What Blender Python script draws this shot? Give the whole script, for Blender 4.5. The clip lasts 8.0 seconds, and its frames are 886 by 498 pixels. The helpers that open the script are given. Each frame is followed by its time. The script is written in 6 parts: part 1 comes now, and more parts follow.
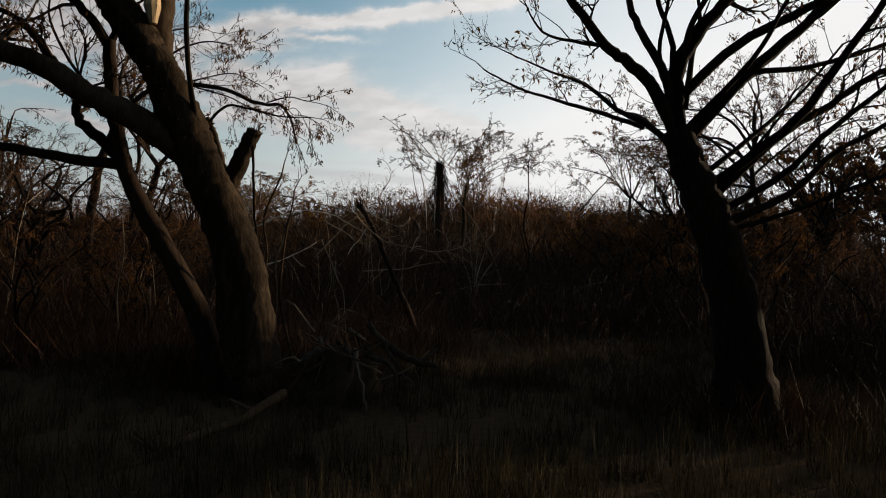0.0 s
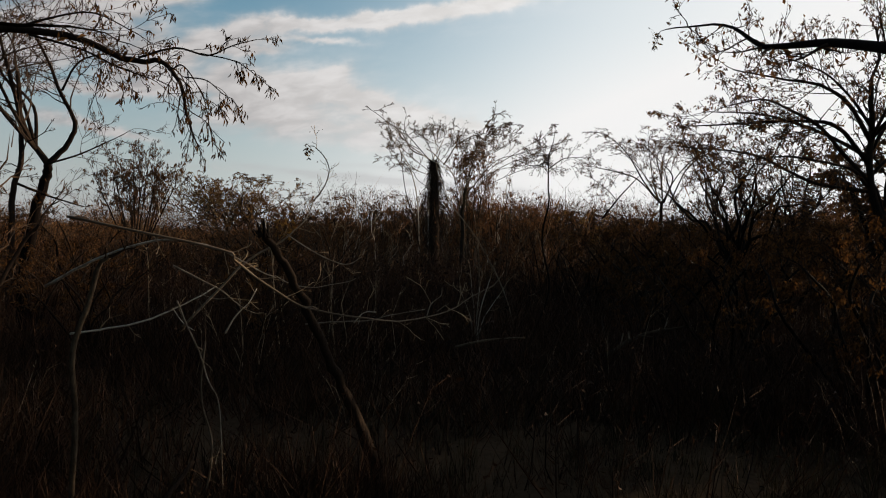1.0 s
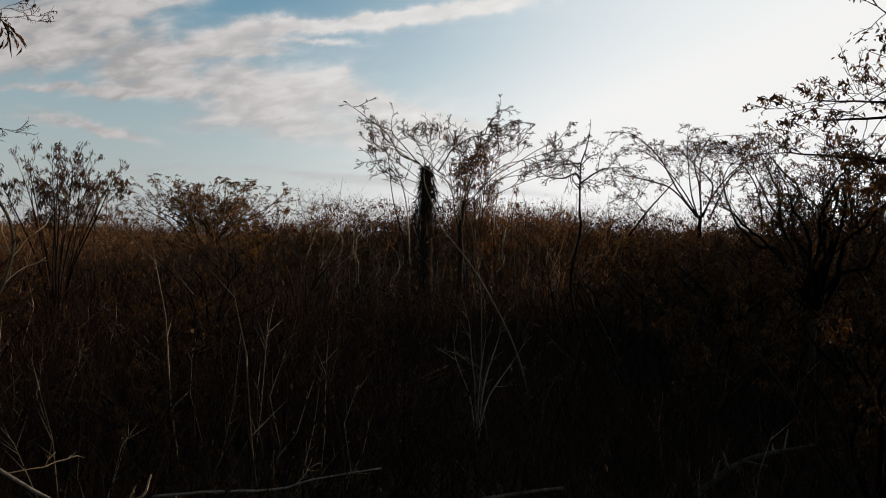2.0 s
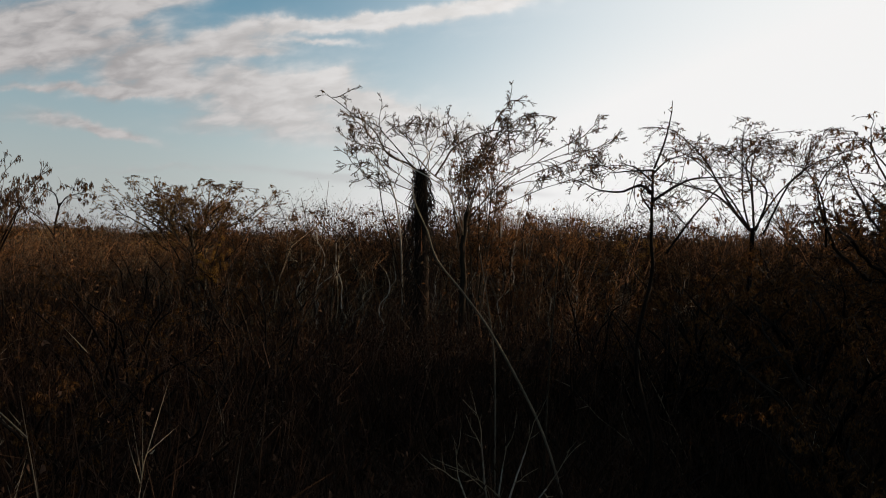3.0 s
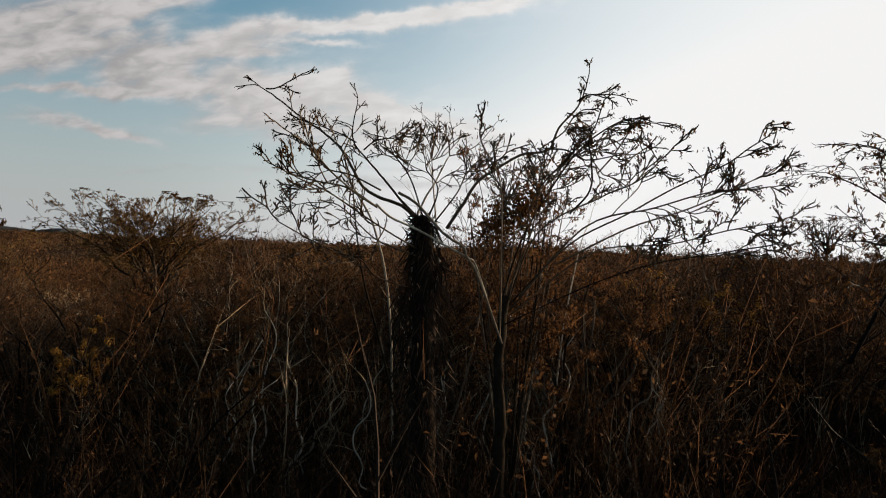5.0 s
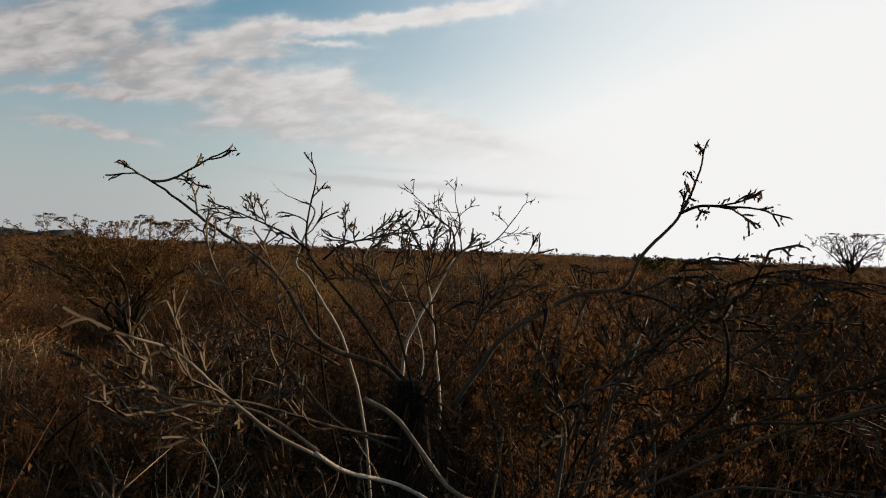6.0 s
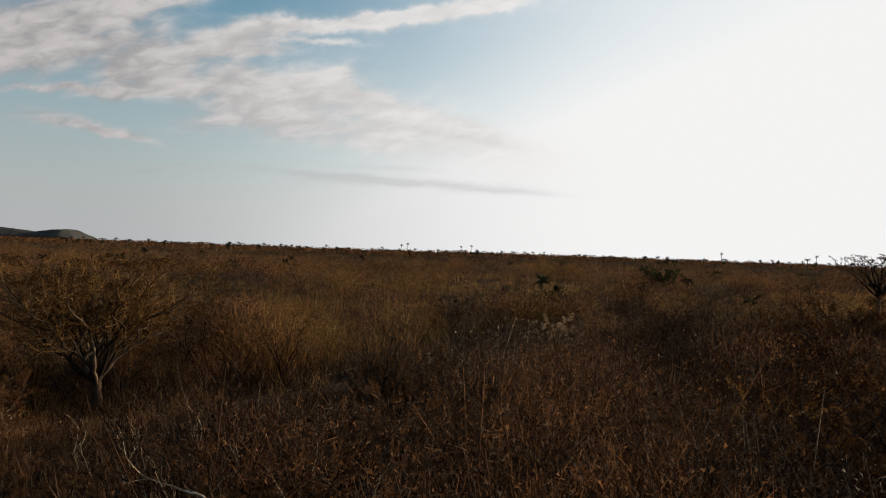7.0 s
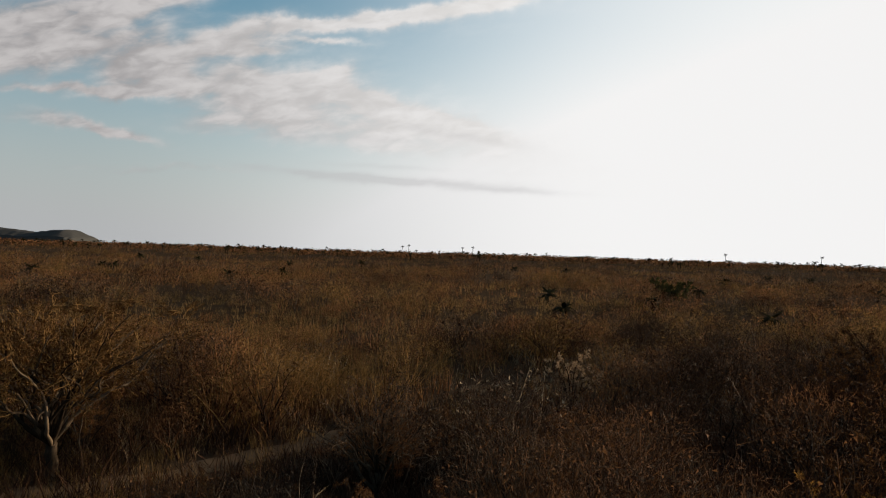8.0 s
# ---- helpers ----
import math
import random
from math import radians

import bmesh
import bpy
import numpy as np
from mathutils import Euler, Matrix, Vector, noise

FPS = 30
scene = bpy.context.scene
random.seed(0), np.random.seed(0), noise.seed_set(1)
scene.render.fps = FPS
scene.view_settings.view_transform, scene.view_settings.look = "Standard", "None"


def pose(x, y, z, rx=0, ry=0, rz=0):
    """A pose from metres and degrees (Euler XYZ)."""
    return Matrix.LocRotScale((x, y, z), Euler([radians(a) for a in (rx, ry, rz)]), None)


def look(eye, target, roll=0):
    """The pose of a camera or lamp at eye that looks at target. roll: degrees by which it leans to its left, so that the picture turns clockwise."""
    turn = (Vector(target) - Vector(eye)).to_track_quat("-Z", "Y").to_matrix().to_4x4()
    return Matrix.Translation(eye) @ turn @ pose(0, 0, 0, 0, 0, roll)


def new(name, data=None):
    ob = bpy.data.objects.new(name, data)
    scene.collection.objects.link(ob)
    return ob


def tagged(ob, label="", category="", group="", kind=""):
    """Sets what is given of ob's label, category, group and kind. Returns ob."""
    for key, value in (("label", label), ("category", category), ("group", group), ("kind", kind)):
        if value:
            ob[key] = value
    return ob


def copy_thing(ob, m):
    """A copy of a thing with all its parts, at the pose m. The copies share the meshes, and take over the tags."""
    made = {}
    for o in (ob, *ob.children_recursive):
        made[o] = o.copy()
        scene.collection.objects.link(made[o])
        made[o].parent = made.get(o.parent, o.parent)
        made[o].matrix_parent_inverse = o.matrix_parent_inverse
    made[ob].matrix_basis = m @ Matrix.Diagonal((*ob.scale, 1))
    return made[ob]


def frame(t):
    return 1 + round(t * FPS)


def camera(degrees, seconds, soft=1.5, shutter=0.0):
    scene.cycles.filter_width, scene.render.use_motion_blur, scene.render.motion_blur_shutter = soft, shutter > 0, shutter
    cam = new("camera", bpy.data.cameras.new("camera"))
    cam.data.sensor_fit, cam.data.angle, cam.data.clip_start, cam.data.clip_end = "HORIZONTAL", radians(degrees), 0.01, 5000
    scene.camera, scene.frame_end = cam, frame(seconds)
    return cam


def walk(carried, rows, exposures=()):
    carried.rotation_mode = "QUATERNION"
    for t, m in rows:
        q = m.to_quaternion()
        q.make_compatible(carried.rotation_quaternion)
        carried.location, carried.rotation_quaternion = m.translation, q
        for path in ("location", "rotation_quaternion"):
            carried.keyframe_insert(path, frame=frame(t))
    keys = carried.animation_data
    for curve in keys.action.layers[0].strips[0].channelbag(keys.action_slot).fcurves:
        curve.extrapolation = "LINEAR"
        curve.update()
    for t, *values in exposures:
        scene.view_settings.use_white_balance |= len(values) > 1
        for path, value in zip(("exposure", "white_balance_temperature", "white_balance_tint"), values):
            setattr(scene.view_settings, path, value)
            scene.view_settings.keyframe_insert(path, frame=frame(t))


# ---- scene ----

# ------------------------------------------------------------------ camera
cam = camera(66.0, 8.0, soft=1.05)
# seconds, x, y, z, tilt, lean, turn
PATH = [
    (0.0, 0.00, 0.00, 1.90, 89.85, -2.38, -0.03),
    (0.5, 0.11, 3.06, 2.02, 89.95, -2.39, 0.00),
    (1.0, 0.21, 6.03, 2.51, 90.02, -2.25, -0.03),
    (1.5, 0.33, 8.74, 3.00, 90.10, -2.23, -0.05),
    (1.7, 0.37, 9.78, 3.16, 90.10, -2.21, -0.02),
    (2.8, 0.45, 14.84, 3.92, 90.10, -2.14, 0.00),
    (3.5, 0.35, 17.91, 4.32, 90.09, -2.15, 0.00),
    (4.0, 0.26, 20.05, 4.66, 90.13, -2.22, 0.01),
    (4.2, 0.22, 20.94, 4.85, 90.15, -2.24, 0.01),
    (5.3, 0.00, 26.23, 6.40, 90.20, -2.25, 0.06),
    (5.5, -0.03, 27.15, 6.77, 90.23, -2.24, 0.09),
    (6.0, -0.05, 29.46, 7.96, 90.24, -2.23, 0.10),
    (6.5, -0.10, 31.79, 9.39, 90.15, -2.17, 0.06),
    (7.0, -0.20, 34.35, 10.82, 90.05, -2.07, 0.11),
    (7.5, -0.34, 37.14, 12.15, 89.99, -2.00, 0.15),
    (8.0, -0.43, 40.00, 13.30, 89.96, -1.94, 0.21),
]
EXPOSURE = 0.0
walk(cam, [(t, pose(x, y, z, a, b, c)) for t, x, y, z, a, b, c in PATH], [(0.0, EXPOSURE), (8.0, EXPOSURE)])

# ------------------------------------------------------------------ sky and sun
SUN_AZ, SUN_EL = radians(60), radians(11.5)  # to the right of straight ahead, above the horizon
SUN_DIR = Vector((math.sin(SUN_AZ) * math.cos(SUN_EL), math.cos(SUN_AZ) * math.cos(SUN_EL), math.sin(SUN_EL)))


class Nodes:
    """A small builder for node trees."""

    def __init__(self, tree):
        self.tree = tree
        tree.nodes.clear()

    def add(self, kind, **settings):
        n = self.tree.nodes.new(kind)
        for k, v in settings.items():
            setattr(n, k, v)
        return n

    def put(self, socket, value):
        if isinstance(value, bpy.types.NodeSocket):
            self.tree.links.new(value, socket)
        else:
            socket.default_value = value

    def math(self, op, a, b=0.0, clamp=False):
        n = self.add("ShaderNodeMath", operation=op, use_clamp=clamp)
        self.put(n.inputs[0], a)
        self.put(n.inputs[1], b)
        return n.outputs[0]

    def step(self, x, lo, hi, a=0.0, b=1.0):
        n = self.add("ShaderNodeMapRange", interpolation_type="SMOOTHSTEP")
        for k, v in enumerate((x, lo, hi, a, b)):
            self.put(n.inputs[k], v)
        return n.outputs[0]

    def mix(self, f, a, b, blend="MIX"):
        n = self.add("ShaderNodeMix", data_type="RGBA", blend_type=blend)
        self.put(n.inputs[0], f)
        self.put(n.inputs[6], a)
        self.put(n.inputs[7], b)
        return n.outputs[2]

    def xyz(self, x, y, z):
        n = self.add("ShaderNodeCombineXYZ")
        for k, v in enumerate((x, y, z)):
            self.put(n.inputs[k], v)
        return n.outputs[0]

    def noise(self, vector, scale, detail=4.0, rough=0.55, twist=0.0):
        n = self.add("ShaderNodeTexNoise")
        self.put(n.inputs["Vector"], vector)
        for k, v in (("Scale", scale), ("Detail", detail), ("Roughness", rough), ("Distortion", twist)):
            n.inputs[k].default_value = v
        return n.outputs["Fac"]


world = bpy.data.worlds.new("sky")
scene.world = world
world.use_nodes = True
w = Nodes(world.node_tree)
sky = w.add("ShaderNodeTexSky", sky_type="NISHITA", sun_disc=False, sun_elevation=SUN_EL, sun_rotation=SUN_AZ,
            altitude=50.0, air_density=1.0, dust_density=2.2, ozone_density=2.5)
way = w.add("ShaderNodeTexCoord").outputs["Generated"]
split = w.add("ShaderNodeSeparateXYZ")
w.put(split.inputs[0], way)
X, Y, Z = split.outputs
ahead = w.math("MAXIMUM", Y, 0.05)
U, V = w.math("DIVIDE", X, ahead), w.math("DIVIDE", Z, ahead)
# thin high cloud: soft drifts, each a stretched patch in the picture of the sky, frayed by noise drawn out along the wind
wisp = w.noise(w.xyz(w.math("MULTIPLY", U, 3.2), w.math("MULTIPLY", w.math("SUBTRACT", V, w.math("MULTIPLY", U, 0.16)), 9.0), 0.3), 2.4, 5.0, 0.55, 0.3)
fine = w.noise(w.xyz(w.math("MULTIPLY", U, 9.0), w.math("MULTIPLY", w.math("SUBTRACT", V, w.math("MULTIPLY", U, 0.12)), 22.0), 4.1), 2.6, 3.0, 0.5, 0.35)
puff = w.noise(w.xyz(U, V, 2.0), 17.0, 4.0, 0.6)
warp = w.noise(w.xyz(U, V, 5.0), 9.0, 3.0)
UU = w.math("ADD", U, w.math("MULTIPLY", w.math("SUBTRACT", warp, 0.5), 0.07))
VV = w.math("ADD", V, w.math("MULTIPLY", w.math("SUBTRACT", puff, 0.5), 0.035))
PLACE = w.xyz(UU, VV, 0.0)


def patches(rows, place):
    """The sum of soft stretched patches: across, up, half length, half width, lean, strength."""
    total = 0.0
    for du, dv, along, wide, lean, much in rows:
        n = w.add("ShaderNodeMapping", vector_type="TEXTURE")
        w.put(n.inputs[0], place)
        n.inputs["Location"].default_value = (du, dv, 0.0)
        n.inputs["Rotation"].default_value = (0.0, 0.0, radians(lean))
        n.inputs["Scale"].default_value = (along, wide, 1.0)
        r = w.add("ShaderNodeVectorMath", operation="DOT_PRODUCT")
        w.put(r.inputs[0], n.outputs[0])
        w.put(r.inputs[1], n.outputs[0])
        total = w.math("ADD", w.math("MULTIPLY", w.math("POWER", 0.42, r.outputs["Value"]), much), total)
    return total


VEIL = (
    (-0.46, 0.29, 0.26, 0.085, 6, 0.16),
    (-0.22, 0.215, 0.24, 0.060, -4, 0.42),
    (0.02, 0.150, 0.26, 0.045, -10, 0.40),
    (0.05, 0.345, 0.22, 0.040, 10, 0.22),
    (-0.607, 0.322, 0.165, 0.0438, 10, 0.85),
    (-0.621, 0.261, 0.130, 0.0267, 6, 0.75),
    (-0.458, 0.338, 0.113, 0.0133, 14, 0.6),
    (-0.506, 0.286, 0.070, 0.0114, 16, 0.5),
    (-0.459, 0.263, 0.045, 0.0191, 40, 0.95),
    (-0.429, 0.235, 0.050, 0.0210, -22, 1),
    (-0.462, 0.217, 0.078, 0.0086, 5, 0.9),
    (-0.570, 0.216, 0.096, 0.0057, 0, 0.65),
)
BAND = (
    (-0.311, 0.309, 0.065, 0.0162, 15, 0.9),
    (-0.360, 0.277, 0.083, 0.0143, 12, 0.75),
    (-0.285, 0.283, 0.052, 0.0076, 6, 0.5),
    (-0.388, 0.246, 0.030, 0.0086, -33, 0.4),
    (-0.237, 0.321, 0.035, 0.0076, 4, 0.8),
    (-0.146, 0.327, 0.074, 0.0105, 7, 1.05),
    (-0.195, 0.299, 0.052, 0.0043, -2, 0.55),
    (-0.092, 0.337, 0.043, 0.0105, 5, 0.9),
    (-0.014, 0.347, 0.065, 0.0133, 14, 1.05),
    (0.064, 0.363, 0.070, 0.0095, 12, 0.8),
)
BANK = (
    (-0.304, 0.231, 0.045, 0.0248, -2, 0.9),
    (-0.262, 0.211, 0.065, 0.0171, 8, 0.85),
    (-0.209, 0.226, 0.052, 0.0210, 16, 0.85),
    (-0.170, 0.248, 0.026, 0.0086, 30, 0.6),
    (-0.117, 0.211, 0.063, 0.0143, -12, 1),
    (-0.050, 0.193, 0.083, 0.0143, -15, 0.95),
    (0.025, 0.176, 0.078, 0.0124, -11, 0.7),
    (-0.161, 0.171, 0.148, 0.0143, -1, 0.5),
    (-0.302, 0.177, 0.096, 0.0114, 5, 0.4),
)
LOW = (
    (-0.535, 0.165, 0.083, 0.0086, -12, 0.62),
    (-0.480, 0.152, 0.052, 0.0067, -10, 0.5),
    (-0.610, 0.169, 0.052, 0.0086, -6, 0.4),
    (-0.437, 0.100, 0.065, 0.0057, 5, 0.4),
    (-0.333, 0.108, 0.078, 0.0057, 0, 0.28),
    (-0.541, 0.101, 0.096, 0.0057, 4, 0.22),
    (-0.086, 0.145, 0.139, 0.0095, -2, 0.35),
)
GREY_STREAKS = (
    (-0.259, 0.108, 0.070, 0.0043, -6, 0.7),
    (-0.150, 0.102, 0.104, 0.0052, -2, 1),
    (-0.051, 0.096, 0.104, 0.0052, 0, 0.95),
    (0.082, 0.089, 0.078, 0.0048, -1, 0.9),
    (-0.085, 0.117, 0.096, 0.0038, -1, 0.4),
    (-0.285, 0.159, 0.096, 0.0057, -3, 0.55),
    (-0.128, 0.158, 0.104, 0.0048, -1, 0.45),
    (0.005, 0.167, 0.078, 0.0057, -7, 0.6),
)
drifts = w.math("ADD", w.math("ADD", patches(VEIL, PLACE), patches(BAND, PLACE)), w.math("ADD", patches(BANK, PLACE), patches(LOW, PLACE)))
frayed = w.math("ADD", w.math("MULTIPLY", wisp, 1.75), w.math("MULTIPLY", fine, 0.85))
density = w.math("MULTIPLY", drifts, w.math("SUBTRACT", frayed, 0.42))
cover = w.step(density, 0.07, 0.88)
# haze thickens towards the horizon and round the sun
toward = w.add("ShaderNodeVectorMath", operation="DOT_PRODUCT")
w.put(toward.inputs[0], way)
toward.inputs[1].default_value = SUN_DIR
cosine = toward.outputs["Value"]
glow = w.math("POWER", w.step(cosine, 0.12, 0.97), 1.35)
low = w.step(Z, -0.02, 0.36, 1.0, 0.0)
haze = w.math("ADD", glow, w.math("MULTIPLY", low, 0.93), True)
lit = w.step(cosine, 0.0, 0.72)
rear = w.step(cosine, -0.6, 0.0)
cloud_col = w.mix(lit, (3.7, 3.55, 3.6, 1), (8.8, 8.6, 8.4, 1))
cloud_col = w.mix(w.step(w.math("ADD", w.math("MULTIPLY", wisp, 0.5), w.math("MULTIPLY", fine, 0.5)), 0.36, 0.66), cloud_col, w.mix(lit, (6.1, 5.85, 5.8, 1), (9.9, 9.75, 9.65, 1)))
haze_col = w.mix(rear, (1.9, 2.05, 2.25, 1), w.mix(lit, (5.25, 5.35, 5.5, 1), (10.05, 9.97, 9.92, 1)))
blue = w.mix(1.0, sky.outputs[0], w.mix(rear, (0.8, 0.92, 0.85, 1), (1.38, 1.86, 1.68, 1)), "MULTIPLY")
shade = w.mix(haze, blue, haze_col)
shade = w.mix(w.math("MULTIPLY", cover, w.step(Y, 0.0, 0.4)), shade, cloud_col)
streaks = w.math("MULTIPLY", patches(GREY_STREAKS, w.xyz(U, w.math("ADD", V, w.math("MULTIPLY", w.math("SUBTRACT", fine, 0.5), 0.010)), 0.0)), w.step(wisp, 0.30, 0.55))
streaks = w.math("MULTIPLY", streaks, w.step(Y, 0.0, 0.4), True)
shade = w.mix(w.math("MULTIPLY", streaks, 0.42), shade, (5.2, 5.1, 5.2, 1))
up = w.step(Z, 0.36, 0.80, 1.0, 0.5)
shade = w.mix(1.0, shade, w.xyz(up, up, up), "MULTIPLY")
back = w.add("ShaderNodeBackground")
w.put(back.inputs[0], shade)
back.inputs[1].default_value = 0.09
w.put(w.add("ShaderNodeOutputWorld").inputs[0], back.outputs[0])

sun = new("sun", bpy.data.lights.new("sun", "SUN"))
sun.data.energy, sun.data.angle, sun.data.color = 5.0, radians(0.6), (1.0, 0.78, 0.52)
sun.matrix_world = look(SUN_DIR * 200, (0, 0, 0))


# ------------------------------------------------------------------ materials
def surface(name, dark, light, rough=0.9, grain=30.0, blotch=3.0, bump=0.4, per="object", through_light=0.0, stretch=(1, 1, 1), gloss=None):
    """A rough natural surface: two colours mixed by fine grain, wide blotches and a random value per object or per island."""
    m = bpy.data.materials.new(name)
    m.use_nodes = True
    n = Nodes(m.node_tree)
    co = n.add("ShaderNodeMapping")
    co.inputs["Scale"].default_value = stretch
    n.put(co.inputs[0], n.add("ShaderNodeTexCoord").outputs["Object"])
    co = co.outputs[0]
    g = n.noise(co, grain, 6.0, 0.65)
    b = n.noise(co, blotch, 3.0)
    rnd = n.add("ShaderNodeObjectInfo").outputs["Random"] if per == "object" else n.add("ShaderNodeNewGeometry").outputs["Random Per Island"]
    f = n.math("ADD", n.math("MULTIPLY", g, 0.55), n.math("MULTIPLY", b, 0.45))
    f = n.step(n.math("ADD", f, n.math("MULTIPLY", n.math("SUBTRACT", rnd, 0.5), 0.45)), 0.28, 0.72)
    col = n.mix(f, (*dark, 1), (*light, 1))
    p = n.add("ShaderNodeBsdfPrincipled")
    n.put(p.inputs["Base Color"], col)
    n.put(p.inputs["Roughness"], n.math("SUBTRACT", rough, n.math("MULTIPLY", g, 0.12)))
    p.inputs["Specular IOR Level"].default_value = (0.02 if per == "object" else 0.12) if gloss is None else gloss
    if bump:
        bp = n.add("ShaderNodeBump")
        bp.inputs["Strength"].default_value = bump
        bp.inputs["Distance"].default_value = 0.02
        n.put(bp.inputs["Height"], g)
        n.put(p.inputs["Normal"], bp.outputs[0])
    out = p.outputs[0]
    if through_light:
        tr = n.add("ShaderNodeBsdfTranslucent")
        n.put(tr.inputs[0], col)
        mx = n.add("ShaderNodeMixShader")
        mx.inputs[0].default_value = through_light
        n.put(mx.inputs[1], out)
        n.put(mx.inputs[2], tr.outputs[0])
        out = mx.outputs[0]
    n.put(n.add("ShaderNodeOutputMaterial").inputs[0], out)
    return m


BARK = surface("rough_bark", (0.014, 0.010, 0.007), (0.085, 0.058, 0.036), grain=16, blotch=2.5, bump=1.0, stretch=(1, 1, 0.25))
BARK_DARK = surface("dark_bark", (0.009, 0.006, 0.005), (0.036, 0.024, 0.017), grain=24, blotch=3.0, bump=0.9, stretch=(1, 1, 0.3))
BARK_PALE = surface("bleached_wood", (0.22, 0.165, 0.115), (0.64, 0.55, 0.43), grain=40, blotch=5.0, bump=0.5, stretch=(1, 1, 0.4))
HEARTWOOD = surface("torn_wood", (0.25, 0.16, 0.08), (0.55, 0.40, 0.24), grain=30, blotch=6.0, bump=0.8, stretch=(1, 1, 0.12))
BARK_MID = surface("weathered_bark", (0.026, 0.018, 0.012), (0.15, 0.11, 0.075), grain=30, blotch=3.0, bump=0.5, stretch=(1, 1, 0.4))
TWIG = surface("twig_bark", (0.019, 0.012, 0.008), (0.075, 0.046, 0.029), per="island", grain=20, blotch=2.0, bump=0)
LEAF_DRY = surface("dry_leaf", (0.035, 0.017, 0.007), (0.15, 0.07, 0.022), per="island", grain=14, blotch=1.5, bump=0, through_light=0.35)
LEAF_GREEN = surface("dull_green_leaf", (0.028, 0.029, 0.012), (0.095, 0.092, 0.034), per="island", grain=14, blotch=1.5, bump=0, through_light=0.3)
LEAF_GOLD = surface("golden_dry_leaf", (0.14, 0.07, 0.016), (0.42, 0.23, 0.055), per="island", grain=14, blotch=1.5, bump=0, through_light=0.45)
STEM = surface("dry_stem", (0.048, 0.021, 0.009), (0.31, 0.148, 0.062), per="island", grain=8, blotch=0.25, bump=0, through_light=0.32)
# near-black brown: shade among the stems is put into this base colour
STEM_SHADED = surface("shaded_dry_stem", (0.016, 0.008, 0.0052), (0.072, 0.035, 0.018), per="island", grain=8, blotch=0.25, bump=0, through_light=0.1)
STEM_GOLD = surface("golden_dry_stem", (0.06, 0.033, 0.011), (0.32, 0.185, 0.062), per="island", grain=8, blotch=0.25, bump=0, through_light=0.35)
STEM_GREY = surface("grey_dry_stem", (0.036, 0.024, 0.015), (0.16, 0.11, 0.070), per="island", grain=8, blotch=0.25, bump=0, through_light=0.1)
BARK_GREY = surface("grey_smooth_bark", (0.04, 0.028, 0.018), (0.23, 0.175, 0.12), grain=30, blotch=3.0, bump=0.5, stretch=(1, 1, 0.4))
LEAF_RUST = surface("rust_dry_leaf", (0.085, 0.038, 0.015), (0.26, 0.128, 0.054), per="island", grain=14, blotch=1.5, bump=0, through_light=0.4)
STEM_PALE = surface("pale_dry_stem", (0.17, 0.11, 0.06), (0.50, 0.37, 0.23), per="island", grain=12, blotch=1.0, bump=0)
STRAW = surface("dry_grass", (0.08, 0.048, 0.018), (0.38, 0.24, 0.095), per="island", grain=5, blotch=0.5, bump=0, through_light=0.4)
# far darker than the straw: the clearing's shade is put into this colour
LITTER = surface("shaded_grass", (0.012, 0.010, 0.005), (0.055, 0.042, 0.02), per="island", grain=5, blotch=0.5, bump=0, through_light=0.2)
SOIL = surface("dry_soil", (0.019, 0.014, 0.010), (0.072, 0.049, 0.031), grain=9, blotch=0.35, bump=0.8, gloss=0.0)
DIRT = surface("pale_dirt_track", (0.055, 0.037, 0.024), (0.135, 0.095, 0.06), grain=14, blotch=0.8, bump=0.6, gloss=0.0)
ROOT = surface("weathered_root", (0.026, 0.021, 0.017), (0.115, 0.095, 0.075), grain=26, blotch=4.0, bump=0.9, stretch=(1, 1, 0.4))
LEAF_PALE = surface("pale_dry_leaf", (0.20, 0.135, 0.08), (0.50, 0.36, 0.23), per="island", grain=14, blotch=1.5, bump=0, through_light=0.4)
PALM_LEAF = surface("palm_frond", (0.02, 0.019, 0.009), (0.06, 0.050, 0.022), per="island", grain=6, blotch=1.0, bump=0, gloss=0.01)
# woods greyed for distance: the haze is put into the base colour
HILL = surface("hazed_wooded_hillside", (0.035, 0.036, 0.036), (0.068, 0.068, 0.066), grain=0.05, blotch=0.008, bump=0)


# ------------------------------------------------------------------ mesh helpers
def ease(a, b, x):
    t = min(1.0, max(0.0, (x - a) / (b - a)))
    return t * t * (3 - 2 * t)


def gz(x, y):
    """The ground's height."""
    d = math.hypot(x, y)
    z = 0.10 * noise.noise((x * 0.35, y * 0.35, 0)) * ease(0, 4, d) + 0.35 * noise.noise((x * 0.05, y * 0.05, 7)) * ease(8, 40, d)
    z -= 0.9 * ease(45, 80, y) * ease(5, -25, x)
    z += 4.0 * ease(88, 190, y) + 3.0 * ease(190, 650, y) - 40 * ease(750, 3000, y)
    return z


